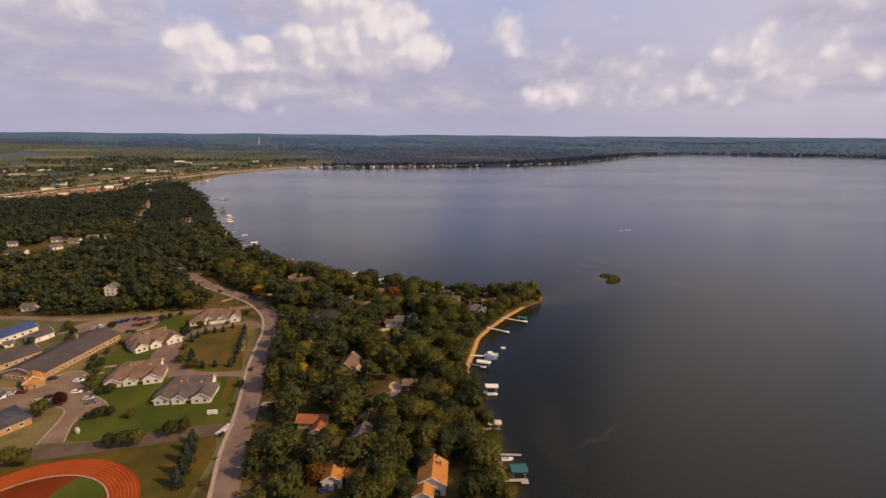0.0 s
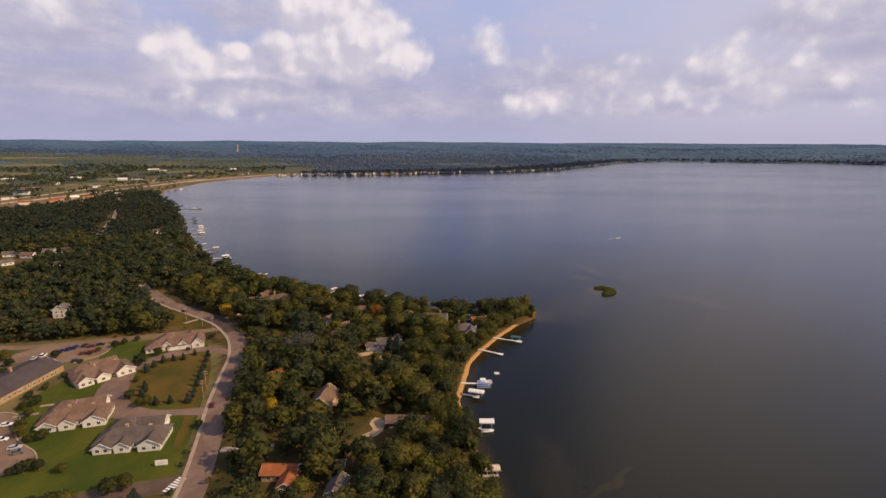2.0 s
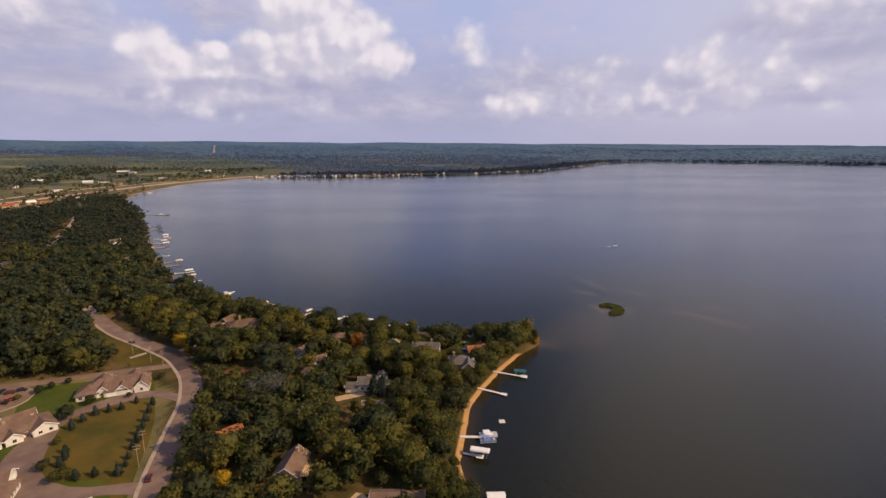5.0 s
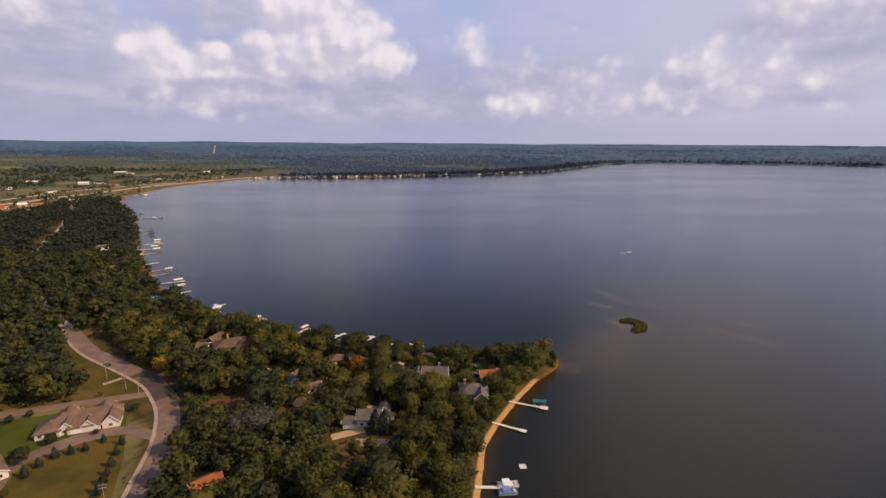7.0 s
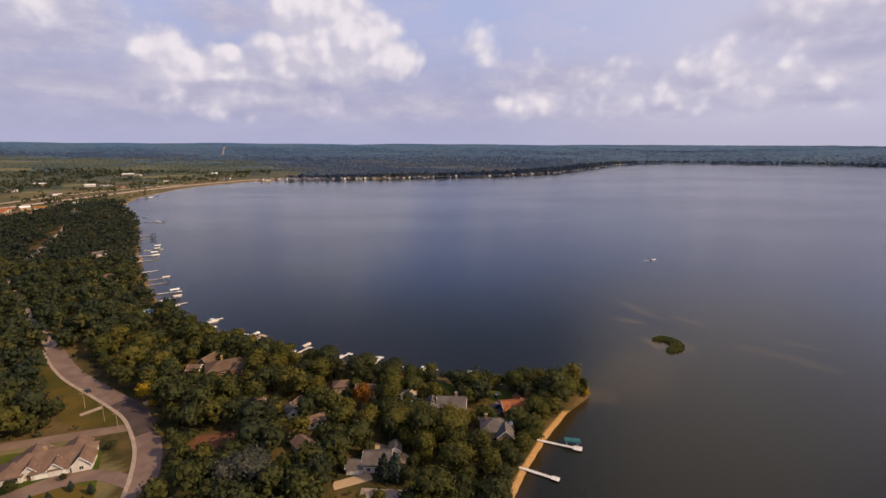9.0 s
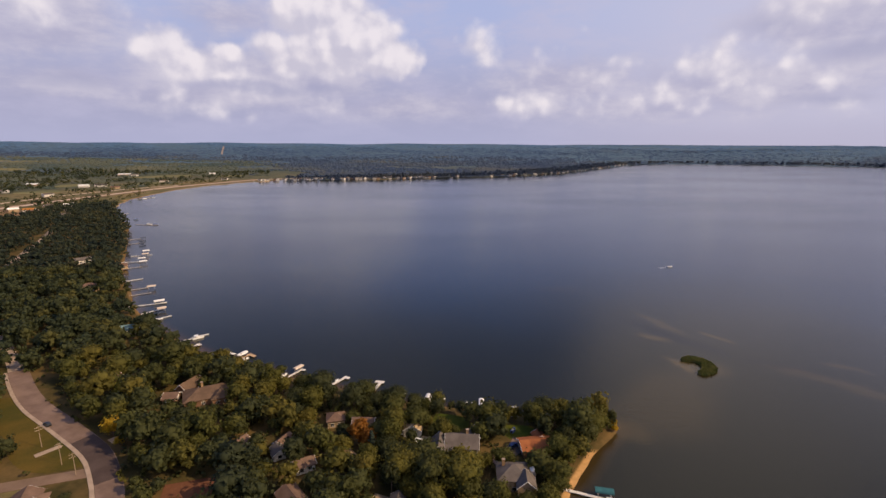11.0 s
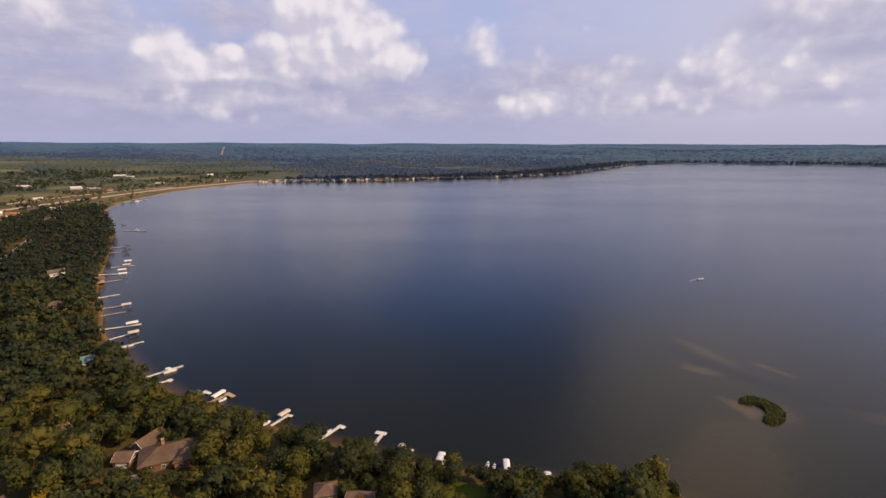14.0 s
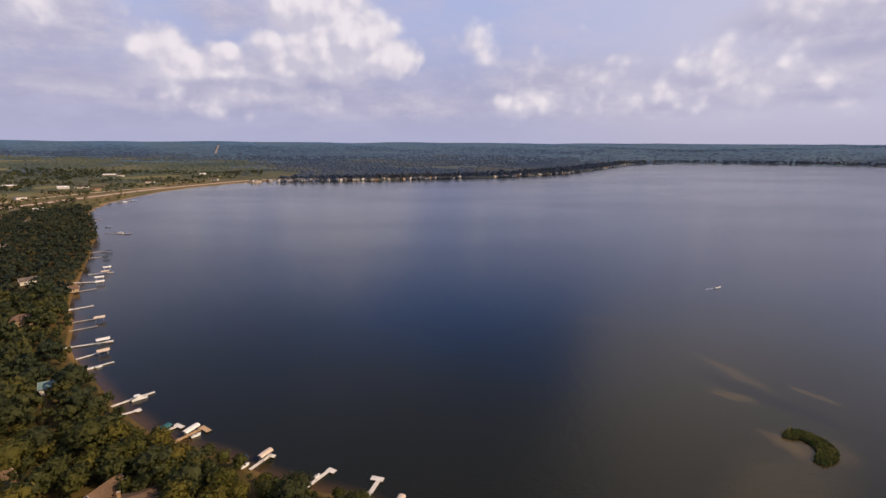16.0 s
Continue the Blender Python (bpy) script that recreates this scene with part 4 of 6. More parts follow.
SIDING_BROWN = worn("siding_brown", (0.16, 0.09, 0.055), (0.23, 0.13, 0.08), 0.4, 0.8, 3.0)
BRICK_TAN = worn("brick_tan", (0.32, 0.20, 0.10), (0.40, 0.26, 0.14), 0.5, 0.9, 4.0)
TRIM = worn("trim_white", (0.76, 0.74, 0.70), (0.82, 0.80, 0.76), 0.8, 0.6, 4.0, spread=0.08)
WOOD_DECK = worn("deck_wood", (0.40, 0.27, 0.16), (0.52, 0.37, 0.23), 0.5, 0.85, 4.0)
DOCK_PALE = worn("dock_pale", (0.62, 0.58, 0.53), (0.74, 0.70, 0.65), 0.5, 0.7, 4.0)
DOCK_GREY = worn("dock_grey", (0.34, 0.30, 0.27), (0.44, 0.40, 0.36), 0.5, 0.8, 4.0)
ALU = worn("aluminium", (0.5, 0.5, 0.5), (0.62, 0.62, 0.62), 0.8, 0.4, 6.0, metal=0.9)
CANVAS_WHITE = worn("canvas_white", (0.72, 0.69, 0.66), (0.80, 0.77, 0.74), 0.5, 0.7, 3.0, spread=0.1)
CANVAS_BEIGE = worn("canvas_beige", (0.58, 0.47, 0.38), (0.68, 0.56, 0.46), 0.5, 0.75, 3.0, spread=0.1)
CANVAS_TEAL = worn("canvas_teal", (0.02, 0.10, 0.115), (0.035, 0.14, 0.155), 0.5, 0.75, 3.0)
CANVAS_BLUE = worn("canvas_blue", (0.03, 0.06, 0.22), (0.05, 0.09, 0.30), 0.5, 0.75, 3.0)
CANVAS_DARK = worn("canvas_dark", (0.05, 0.06, 0.09), (0.09, 0.10, 0.13), 0.5, 0.75, 3.0)
HULL = worn("boat_white", (0.74, 0.74, 0.74), (0.82, 0.82, 0.82), 0.5, 0.35, 4.0, spread=0.08)
HULL_BLUE = worn("boat_blue", (0.16, 0.22, 0.42), (0.22, 0.29, 0.50), 0.5, 0.35, 4.0)
SEAT = worn("boat_seat", (0.40, 0.38, 0.36), (0.55, 0.52, 0.50), 0.8, 0.6, 5.0)
TYRE = worn("tyre", (0.02, 0.02, 0.02), (0.035, 0.035, 0.035), 2.0, 0.9, 10.0)
POLE_WOOD = worn("pole_wood", (0.30, 0.22, 0.15), (0.40, 0.30, 0.21), 0.8, 0.9, 6.0)
LANE_PAINT = worn("lane_paint", (0.42, 0.19, 0.07), (0.50, 0.24, 0.10), 0.6, 0.7, 5)
SOIL = worn("bare_soil", (0.12, 0.05, 0.028), (0.17, 0.075, 0.04), 0.15, 0.95, 2.0)
ROCK = worn("rock", (0.40, 0.37, 0.33), (0.55, 0.51, 0.46), 1.0, 0.9, 5.0)


def glass_build(k, bsdf):
    k.put(bsdf, "Base Color", (0.02, 0.022, 0.026, 1))
    k.put(bsdf, "Roughness", 0.08)
    k.put(bsdf, "Specular IOR Level", 0.6)


GLASS = material("window_glass", glass_build)
PAINTS = {}
for nm, c in (("white", (0.75, 0.75, 0.74)), ("silver", (0.42, 0.42, 0.43)), ("black", (0.02, 0.02, 0.022)), ("blue", (0.03, 0.05, 0.16)), ("red", (0.36, 0.04, 0.02)), ("maroon", (0.10, 0.015, 0.012)), ("grey", (0.13, 0.13, 0.14))):
    PAINTS[nm] = worn("car_" + nm, c, tuple(a * 1.1 for a in c), 1.0, 0.3, 8.0, spread=0.06)


# ---- houses ----
def prism_wall(w, d, h, rise, along_x, z0=0.0):
    """A wall block, with gable tops where there is a rise."""
    bm = box(bmesh.new(), -w / 2, w / 2, -d / 2, d / 2, z0 - 0.5, z0 + h)
    if rise:
        ends = ((-w / 2, w / 2) if along_x else (-d / 2, d / 2))
        for e in ends:
            s = 1 if e > 0 else -1
            if along_x:
                tri = [(e, -d / 2, z0 + h), (e, d / 2, z0 + h), (e, 0, z0 + h + rise)]
                back = [(e - s * 0.2, y, z) for _, y, z in tri]
            else:
                tri = [(-w / 2, e, z0 + h), (w / 2, e, z0 + h), (0, e, z0 + h + rise)]
                back = [(x, e - s * 0.2, z) for x, _, z in tri]
            a, b = [bm.verts.new(c) for c in tri], [bm.verts.new(c) for c in back]
            bm.faces.new(a), bm.faces.new(b[::-1])
            for i in range(3):
                bm.faces.new((a[i], b[i], b[(i + 1) % 3], a[(i + 1) % 3]))
    bmesh.ops.recalc_face_normals(bm, faces=bm.faces)
    return bm


def gable_roof(w, d, h, rise, along_x, over=0.55, thick=0.24):
    """Two slabs that meet in a ridge."""
    bm = bmesh.new()
    L, S = (w / 2 + over, d / 2) if along_x else (d / 2 + over, w / 2)
    drop = rise / S * over
    for s in (-1, 1):
        sec = [(s * (S + over), h - drop), (0, h + rise), (0, h + rise + thick * 1.2), (s * (S + over), h - drop + thick)]
        rings = []
        for e in (-L, L):
            rings.append([bm.verts.new((e, y, z) if along_x else (y, e, z)) for y, z in sec])
        a, b = rings
        bm.faces.new(a), bm.faces.new(b[::-1])
        for i in range(4):
            bm.faces.new((a[i], b[i], b[(i + 1) % 4], a[(i + 1) % 4]))
    bmesh.ops.recalc_face_normals(bm, faces=bm.faces)
    return bm


def gable_trim(w, d, h, rise, along_x, end, over=0.55):
    """Two white boards up the slopes of a gable."""
    bm = bmesh.new()
    L, S = (w / 2 + over, d / 2) if along_x else (d / 2 + over, w / 2)
    drop = rise / S * over
    e0, e1 = end * (L + 0.003), end * (L + 0.08)
    for s in (-1, 1):
        rings = []
        for e in (e0, e1):
            rings.append([bm.verts.new((e, y, z) if along_x else (y, e, z)) for y, z in ((s * (S + over), h - drop - 0.1), (s * 0.01, h + rise - 0.1), (s * 0.01, h + rise + 0.26), (s * (S + over), h - drop + 0.22))])
        a, b = rings
        bm.faces.new(a), bm.faces.new(b[::-1])
        for i in range(4):
            bm.faces.new((a[i], b[i], b[(i + 1) % 4], a[(i + 1) % 4]))
    bmesh.ops.recalc_face_normals(bm, faces=bm.faces)
    return bm


def hip_roof(w, d, h, rise, over=0.6, thick=0.24):
    """A solid hipped roof with a fascia."""
    bm = bmesh.new()
    W2, D2 = w / 2 + over, d / 2 + over
    r = max(0.3, abs(W2 - D2))
    low_ = [bm.verts.new((x, y, h - 0.15)) for x, y in ((-W2, -D2), (W2, -D2), (W2, D2), (-W2, D2))]
    eave = [bm.verts.new((x, y, h - 0.15 + thick)) for x, y in ((-W2, -D2), (W2, -D2), (W2, D2), (-W2, D2))]
    top = [bm.verts.new(c) for c in (((-r, 0, h + rise), (r, 0, h + rise)) if w >= d else ((0, -r, h + rise), (0, r, h + rise)))]
    bm.faces.new(low_[::-1])
    for i in range(4):
        bm.faces.new((low_[i], low_[(i + 1) % 4], eave[(i + 1) % 4], eave[i]))
    if w >= d:
        fs = ((eave[0], eave[1], top[1], top[0]), (eave[1], eave[2], top[1]), (eave[2], eave[3], top[0], top[1]), (eave[3], eave[0], top[0]))
    else:
        fs = ((eave[0], eave[1], top[0]), (eave[1], eave[2], top[1], top[0]), (eave[2], eave[3], top[1]), (eave[3], eave[0], top[0], top[1]))
    for f in fs:
        bm.faces.new(f)
    bmesh.ops.recalc_face_normals(bm, faces=bm.faces)
    return bm


PANE = {}


def window_on(parent, x, y, z, turn, w=1.3, h=1.3, name="window"):
    """A window with its frame and pane, on a wall that faces the local -y after the turn."""
    key = (w, h)
    if key not in PANE:
        bm = bmesh.new()
        for b in ((-w / 2 - 0.1, -w / 2, -h / 2 - 0.1, h / 2 + 0.1), (w / 2, w / 2 + 0.1, -h / 2 - 0.1, h / 2 + 0.1), (-w / 2, w / 2, h / 2, h / 2 + 0.1), (-w / 2, w / 2, -h / 2 - 0.1, -h / 2), (-0.03, 0.03, -h / 2, h / 2)):
            box(bm, b[0], b[1], -0.09, 0.04, b[2], b[3])
        fm = bpy.data.meshes.new("window")
        bm.to_mesh(fm), bm.free()
        fm.materials.append(TRIM)
        bm = boxed(-w / 2 - 0.004, w / 2 + 0.004, -0.045, 0.03, -h / 2 - 0.004, h / 2 + 0.004)
        pm = bpy.data.meshes.new("pane")
        bm.to_mesh(pm), bm.free()
        pm.materials.append(GLASS)
        PANE[key] = (fm, pm)
    f = new(name, PANE[key][0])
    f.parent = parent
    f.matrix_basis = pose(x, y, z, 0, 0, turn)
    p = new("pane", PANE[key][1])
    p.parent = f
    return f


def house(x, y, turn, wings, wall, roof, label, extras=(), category="house", name="house", base=None, group="", fronts="sewn"):
    """wings: cx, cy, w, d, h, rise, kind (gx, gy, hip or flat), own turn, windows per side or 0.
    extras: ('chimney'|'garage_door'|'door'|'deck', numbers...)."""
    top = new(name)
    top.matrix_basis = pose(x, y, LAND if base is None else base, 0, 0, turn)
    for cx, cy, w, d, h, rise, kind, own, wins in wings:
        m = pose(cx, cy, 0, 0, 0, own)
        a = part("wall", prism_wall(w, d, h, rise if kind in ("gx", "gy") else 0, kind == "gx"), wall, top)
        a.matrix_basis = m
        if kind == "hip":
            b = part("roof", hip_roof(w, d, h, rise), roof, top)
        elif kind == "flat":
            b = part("roof", boxed(-w / 2 - 0.3, w / 2 + 0.3, -d / 2 - 0.3, d / 2 + 0.3, h, h + 0.35), roof, top)
        else:
            b = part("roof", gable_roof(w, d, h, rise, kind == "gx"), roof, top)
            for end in (-1, 1):
                part("fascia", gable_trim(w, d, h, rise, kind == "gx", end), TRIM, b, "white board along the gable")
        b.matrix_basis = m
        if wins:
            for side, (dx, dy, tn, length) in {"s": (0, -d / 2, 0, w), "n": (0, d / 2, 180, w), "e": (w / 2, 0, 90, d), "w": (-w / 2, 0, -90, d)}.items():
                if side not in fronts:
                    continue
                n = min(wins, max(1, int(length / 2.6)))
                for i in range(n):
                    s = (i + 0.5) / n * length * 0.86 - length * 0.43
                    lx, ly = (s, dy) if side in "sn" else (dx, s)
                    q = m @ Vector((lx, ly, 0))
                    for lv in range(max(1, int(h // 2.6))):
                        window_on(top, q.x, q.y, 1.55 + 2.7 * lv, own + tn)
    for e in extras:
        if e[0] == "chimney":
            _, cx, cy, z0, z1 = e
            c = part("chimney", boxed(cx - 0.5, cx + 0.5, cy - 0.4, cy + 0.4, z0, z1), BRICK_TAN, top)
            part("cap", boxed(cx - 0.6, cx + 0.6, cy - 0.5, cy + 0.5, z1, z1 + 0.12), CONCRETE, c)
        elif e[0] == "garage_door":
            _, cx, cy, w, tn = e
            bm = bmesh.new()
            for i in range(4):
                box(bm, -w / 2, w / 2, -0.08, 0.05, 0.02 + i * 0.56, 0.54 + i * 0.56)
            g = part("garage_door", bm, TRIM, top, "white sectional garage door")
            g.matrix_basis = pose(cx, cy, 0, 0, 0, tn)
        elif e[0] == "door":
            _, cx, cy, tn = e
            bm = boxed(-0.5, 0.5, -0.07, 0.05, 0, 2.1)
            g = part("door", bm, SIDING_BROWN, top)
            g.matrix_basis = pose(cx, cy, 0, 0, 0, tn)
        elif e[0] == "deck":
            _, x0, x1, y0, y1, z = e
            g = part("deck", boxed(x0, x1, y0, y1, z - 0.2, z), WOOD_DECK, top, "orange-brown timber deck")
            for px in (x0 + 0.2, x1 - 0.2):
                for py in (y0 + 0.2, y1 - 0.2):
                    part("post", boxed(px - 0.08, px + 0.08, py - 0.08, py + 0.08, -0.4, z - 0.2), WOOD_DECK, g)
            rail = bmesh.new()
            box(rail, x0, x1, y0, y0 + 0.08, z + 0.85, z + 0.95)
            box(rail, x1 - 0.08, x1, y0 + 0.08, y1, z + 0.85, z + 0.95)
            part("rail", rail, WOOD_DECK, g)
    return tagged(top, label, category, group)


def condo(x, y, turn, roof, label, flip=1):
    """A long single-storey block of two homes with hipped roofs, cross gables and white garage doors on its front."""
    f = flip
    wings = [(0, 0, 26, 11, 2.9, 3.6, "hip", 0, 4), (1.0 * f, -6.0, 11.5, 4.5, 2.7, 2.0, "hip", 0, 0), (-5.2 * f, -4.9, 4.6, 5.4, 3.2, 2.3, "gy", 0, 0), (2.6 * f, -6.4, 4.4, 4.2, 3.1, 2.2, "gy", 0, 0),
             (10.6 * f, -4.6, 6.2, 8.4, 2.8, 3.1, "gy", 0, 1), (-11.5 * f, -3.2, 8.5, 10, 2.8, 2.6, "hip", 0, 3), (-7.0 * f, 5.6, 8, 6, 2.8, 2.2, "gy", 0, 2), (6.5 * f, 5.6, 8, 6, 2.8, 2.2, "gy", 0, 2)]
    extras = [("garage_door", 1.0 * f, -8.27, 9.6, 0), ("door", -5.6 * f, -7.62, 0), ("door", 7.3 * f, -5.57, 0), ("chimney", -2.5, 1.6, 5.0, 6.9)]
    return house(x, y, turn, wings, SIDING_WHITE, roof, label, extras, "house", "house", group="low homes beside the road", fronts="sewn")


condo(-147, 303, 20, SHINGLE_BROWN, "low white home with brown hipped roofs beside the bend")


def condo_pair(x, y, turn, roof, label):
    """A broad home with gabled fronts and, behind it, a wing with a white garage door on its end."""
    wings = [(0, 0.5, 25, 10.5, 2.9, 3.4, "hip", 0, 4), (-8.6, -4.4, 6.4, 5.4, 2.8, 2.0, "gy", 0, 2), (-1.5, -5.0, 5.6, 4.6, 2.8, 1.9, "gy", 0, 1), (8.4, -4.6, 8.2, 6.4, 2.9, 2.4, "gy", 0, 2),
             (-6.0, 8.6, 11, 9.0, 2.9, 3.0, "hip", 0, 2), (3.6, 9.4, 10.5, 8.0, 2.8, 2.4, "gx", 0, 0)]
    extras = [("garage_door", 8.9, 9.4, 5.4, 90), ("door", -5.0, -4.82, 0), ("door", 3.0, -4.82, 0), ("chimney", -2.5, 1.6, 5.0, 6.9), ("chimney", 6.5, 0.6, 4.8, 6.7)]
    return house(x, y, turn, wings, SIDING_WHITE, roof, label, extras, "house", "house", group="low homes beside the road", fronts="sewn")


condo_pair(-166.5, 264, 48, SHINGLE_BROWN, "low white home with tan-brown hipped roofs near the car park")
condo_pair(-151.5, 223, 17, SHINGLE_BROWN, "low white home with brown hipped roofs on the lawn")
condo_pair(-118.5, 207, 8, SHINGLE_ASH, "low white home with grey-brown hipped roofs near the street")

house(-204, 246.2, 82.6, [(0, 0, 52, 21, 3.6, 3.2, "gx", 0, 18)], BRICK_TAN, SHINGLE_SLATE, "long tan brick care home with a slate-grey roof",
      [("chimney", 10, 2, 6.5, 8.6)], "care home", "care_home")
house(-197, 216, 40, [(0, 0, 8, 7, 3.4, 2.6, "gy", 0, 0), (0, 0, 5, 9, 3.0, 2.0, "gx", 0, 2)], BRICK_TAN, SHINGLE_ORANGE, "orange-roofed entrance porch in front of the long building", [("door", 0, -4.55, 0)], "porch", "entrance_porch")
house(-229.5, 239.4, 66, [(0, 0, 24, 14, 3.4, 2.2, "gx", 0, 5)], SIDING_TAN, SHINGLE_SLATE, "grey-roofed annex of the care home", (), "annex", "annex_building")
house(-237.4, 269.8, 72, [(0, 0, 11, 8.5, 3.2, 1.9, "gx", 0, 2)], SIDING_WHITE, SHINGLE_SLATE, "white garage block with a grey roof", [("garage_door", 0, -4.3, 5, 0)], "garage", "garage_block")
house(-258.8, 267.2, 71, [(0, 0, 34, 13, 3.6, 2.2, "gx", 0, 7)], SIDING_WHITE, METAL_BLUE, "white hall with a blue metal roof", (), "hall", "metal_hall")
house(-246.5, 259, 50, [(0, 0, 4, 3.4, 2.4, 1.0, "gx", 0, 1)], SIDING_WHITE, SHINGLE_GREY, "small white shed behind the annex", (), "shed", "shed")
house(-183, 181, 60, [(0, 0, 16, 16, 3.4, 3.0, "hip", 0, 3)], BRICK_TAN, SHINGLE_DARK, "brick house with a dark hipped roof by the street", (), "house", "house")
house(-282, 318, 10, [(0, 0, 8, 7, 3.0, 1.8, "gx", 0, 2)], SIDING_WHITE, SHINGLE_GREY, "small white house at the edge of the wood")

# houses under the trees
house(-3.0, 149.5, -3, [(0, 0, 9.5, 11.5, 4.6, 2.6, "gy", 0, 2), (-2.6, -7.6, 6.5, 5, 3.0, 1.8, "gy", 0, 1)], SIDING_WHITE, SHINGLE_ORANGE, "white lake house with an orange shingle roof", [("chimney", 2.5, 2.0, 5.5, 8.0), ("door", 2.6, -5.82, 0)])
house(-38.2, 150.5, 4, [(0, 0, 6.5, 8.0, 3.4, 1.9, "gy", 0, 2)], SIDING_WHITE, SHINGLE_ORANGE, "small white cottage with a tan-orange roof", [("door", 1.5, -4.07, 0)])
tree(-43.8, 149.0, 3, 0.78, LEAF_ORANGE, label="orange-red tree beside the small cottage")
house(-31.4, 151.5, -8, [(0, 0, 4.2, 4.2, 2.5, 1.3, "gx", 0, 1)], SIDING_TAN, SHINGLE_ORANGE, "small orange-roofed shed beside the cottage", (), "shed", "shed")
house(-54, 184.5, -2, [(0, 0, 12, 6, 3.0, 1.8, "gx", 0, 3), (4.2, -5.5, 5.5, 8, 3.0, 1.7, "gy", 0, 2)], SIDING_TAN, SHINGLE_RUST, "L-shaped house with a rust-brown roof under trees")
house(-32.3, 175, -8, [(0, 0, 6, 9, 3.2, 1.9, "gy", 0, 2)], SIDING_WHITE, SHINGLE_GREY, "small white house with a grey roof in the trees")
house(-34, 188.5, 0, [(0, 0, 4, 3.4, 2.5, 1.0, "gx", 0, 1)], SIDING_TAN, SHINGLE_GREY, "small grey-roofed shed in the trees", (), "shed", "shed")
house(-48, 233, -8, [(0, 0, 8.5, 13, 4.4, 3.0, "gy", 0, 3)], SIDING_TAN, SHINGLE_BROWN, "tall house with a steep grey-brown roof", [("deck", 4.3, 9.3, -3, 3.5, 1.8), ("chimney", 0.9, 3.5, 6.0, 8.6), ("door", 1.0, -6.57, 0)])
house(-13.5, 216, -3, [(0, 0, 9.5, 6.2, 2.9, 1.5, "gx", 0, 3), (9.2, 0.3, 7.0, 5.4, 2.9, 1.3, "gx", 0, 2)], SIDING_BROWN, SHINGLE_BROWN, "low brown house with a long roof near the beach")
house(-25, 297, -2, [(0, 0, 10, 9, 3.4, 2.2, "gx", 0, 3), (-8, -2.7, 5.8, 5.6, 2.7, 1.3, "gx", 0, 1), (6, 7.5, 4.5, 5, 2.9, 1.2, "gy", 0, 1)], SIDING_WHITE, SHINGLE_GREY, "white house with a grey roof and a small garage", [("garage_door", -8, -5.52, 3.6, 0), ("door", 2, -4.57, 0), ("deck", 5.2, 10.5, 0.5, 6.0, 0.5)])
house(-54.6, 307.5, 38, [(0, 0, 7.0, 9, 3.0, 1.9, "gy", 0, 2)], SIDING_WHITE, SHINGLE_BROWN, "small house with a brown roof and white gable")
house(22, 314.5, -6, [(0, 0, 11, 10, 4.8, 3.0, "hip", 0, 3), (4, -5.0, 6, 6, 4.6, 2.6, "gy", 0, 1)], SIDING_TAN, SHINGLE_GREY, "large house with grey hipped roofs near the beach", [("chimney", -3.5, 1.5, 6, 8.6)])
t_bm = bmesh.new()
bmesh.ops.create_cone(t_bm, cap_ends=True, segments=14, radius1=1.25, radius2=1.25, depth=4.8, matrix=Matrix.Translation((29.3, 315.6, LAND + 2.4)))
turret = new("turret")
part("wall", t_bm, SIDING_WHITE, turret)
t_bm = bmesh.new()
bmesh.ops.create_cone(t_bm, cap_ends=True, segments=14, radius1=1.5, radius2=0.1, depth=0.9, matrix=Matrix.Translation((29.3, 315.6, LAND + 5.25)))
part("roof", t_bm, TRIM, turret)
tagged(turret, "round white corner turret of the grey-roofed house", "turret")
house(5.5, 335.5, -6, [(0, 0, 12.5, 10, 3.6, 2.8, "gx", 0, 3), (-9.0, -2.5, 5.2, 9, 3.4, 2.4, "gy", 0, 2), (5, 5, 4, 5, 4.0, 1.8, "gy", 0, 1)], SIDING_WHITE, SHINGLE_GREY, "white house with grey gabled roofs on the point", [("chimney", 2, 1.4, 5.5, 7.8)])
house(34.5, 333.5, 6, [(0, 0, 12.5, 8.5, 3.0, 1.7, "gx", 0, 3), (3.5, 5.2, 5, 4, 2.8, 1.3, "gy", 0, 1)], SIDING_BROWN, SHINGLE_RUST, "low cabin with an orange-rust roof on the point")
house(-111.5, 379.5, 25, [(0, 0, 20, 13, 3.3, 3.0, "hip", 0, 4), (5.5, -5.0, 8, 8, 3.4, 2.6, "hip", 0, 2)], SIDING_BROWN, SHINGLE_UMBER, "large brown house with broad hipped roofs near the shore", [("chimney", -2, 1.2, 6.0, 8.3)])
house(-123, 387, 70, [(0, 0, 11, 6, 3.4, 2.6, "gx", 0, 2)], SIDING_BROWN, SHINGLE_UMBER, "steep-roofed brown house among the trees")
house(-127, 377.5, 0, [(0, 0, 6, 6.5, 2.8, 1.7, "gx", 0, 1)], SIDING_BROWN, SHINGLE_BROWN, "brown garage beside the drive", [("garage_door", 0, -3.3, 4, 0)], "garage", "garage")
house(-164, 394, 70, [(0, 0, 8, 6, 3.6, 2.2, "gx", 0, 2)], SIDING_BROWN, SHINGLE_UMBER, "red-brown house half hidden by trees")
house(-194, 464, 30, [(0, 0, 9, 7, 3.6, 2.0, "gx", 0, 2)], SIDING_WHITE, SHINGLE_TEAL, "house with a blue-green roof above the shore", [("chimney", 3.4, 0.8, 4.6, 7.0)])
house(-277, 556, 35, [(0, 0, 13, 10, 4.0, 2.8, "hip", 0, 2)], SIDING_TAN, SHINGLE_BROWN, "brown hip-roofed house among shore trees")
house(-343, 651, 45, [(0, 0, 12, 7, 3.6, 2.0, "gx", 0, 2)], SIDING_WHITE, SHINGLE_GREY, "grey-roofed house in the shore woods")
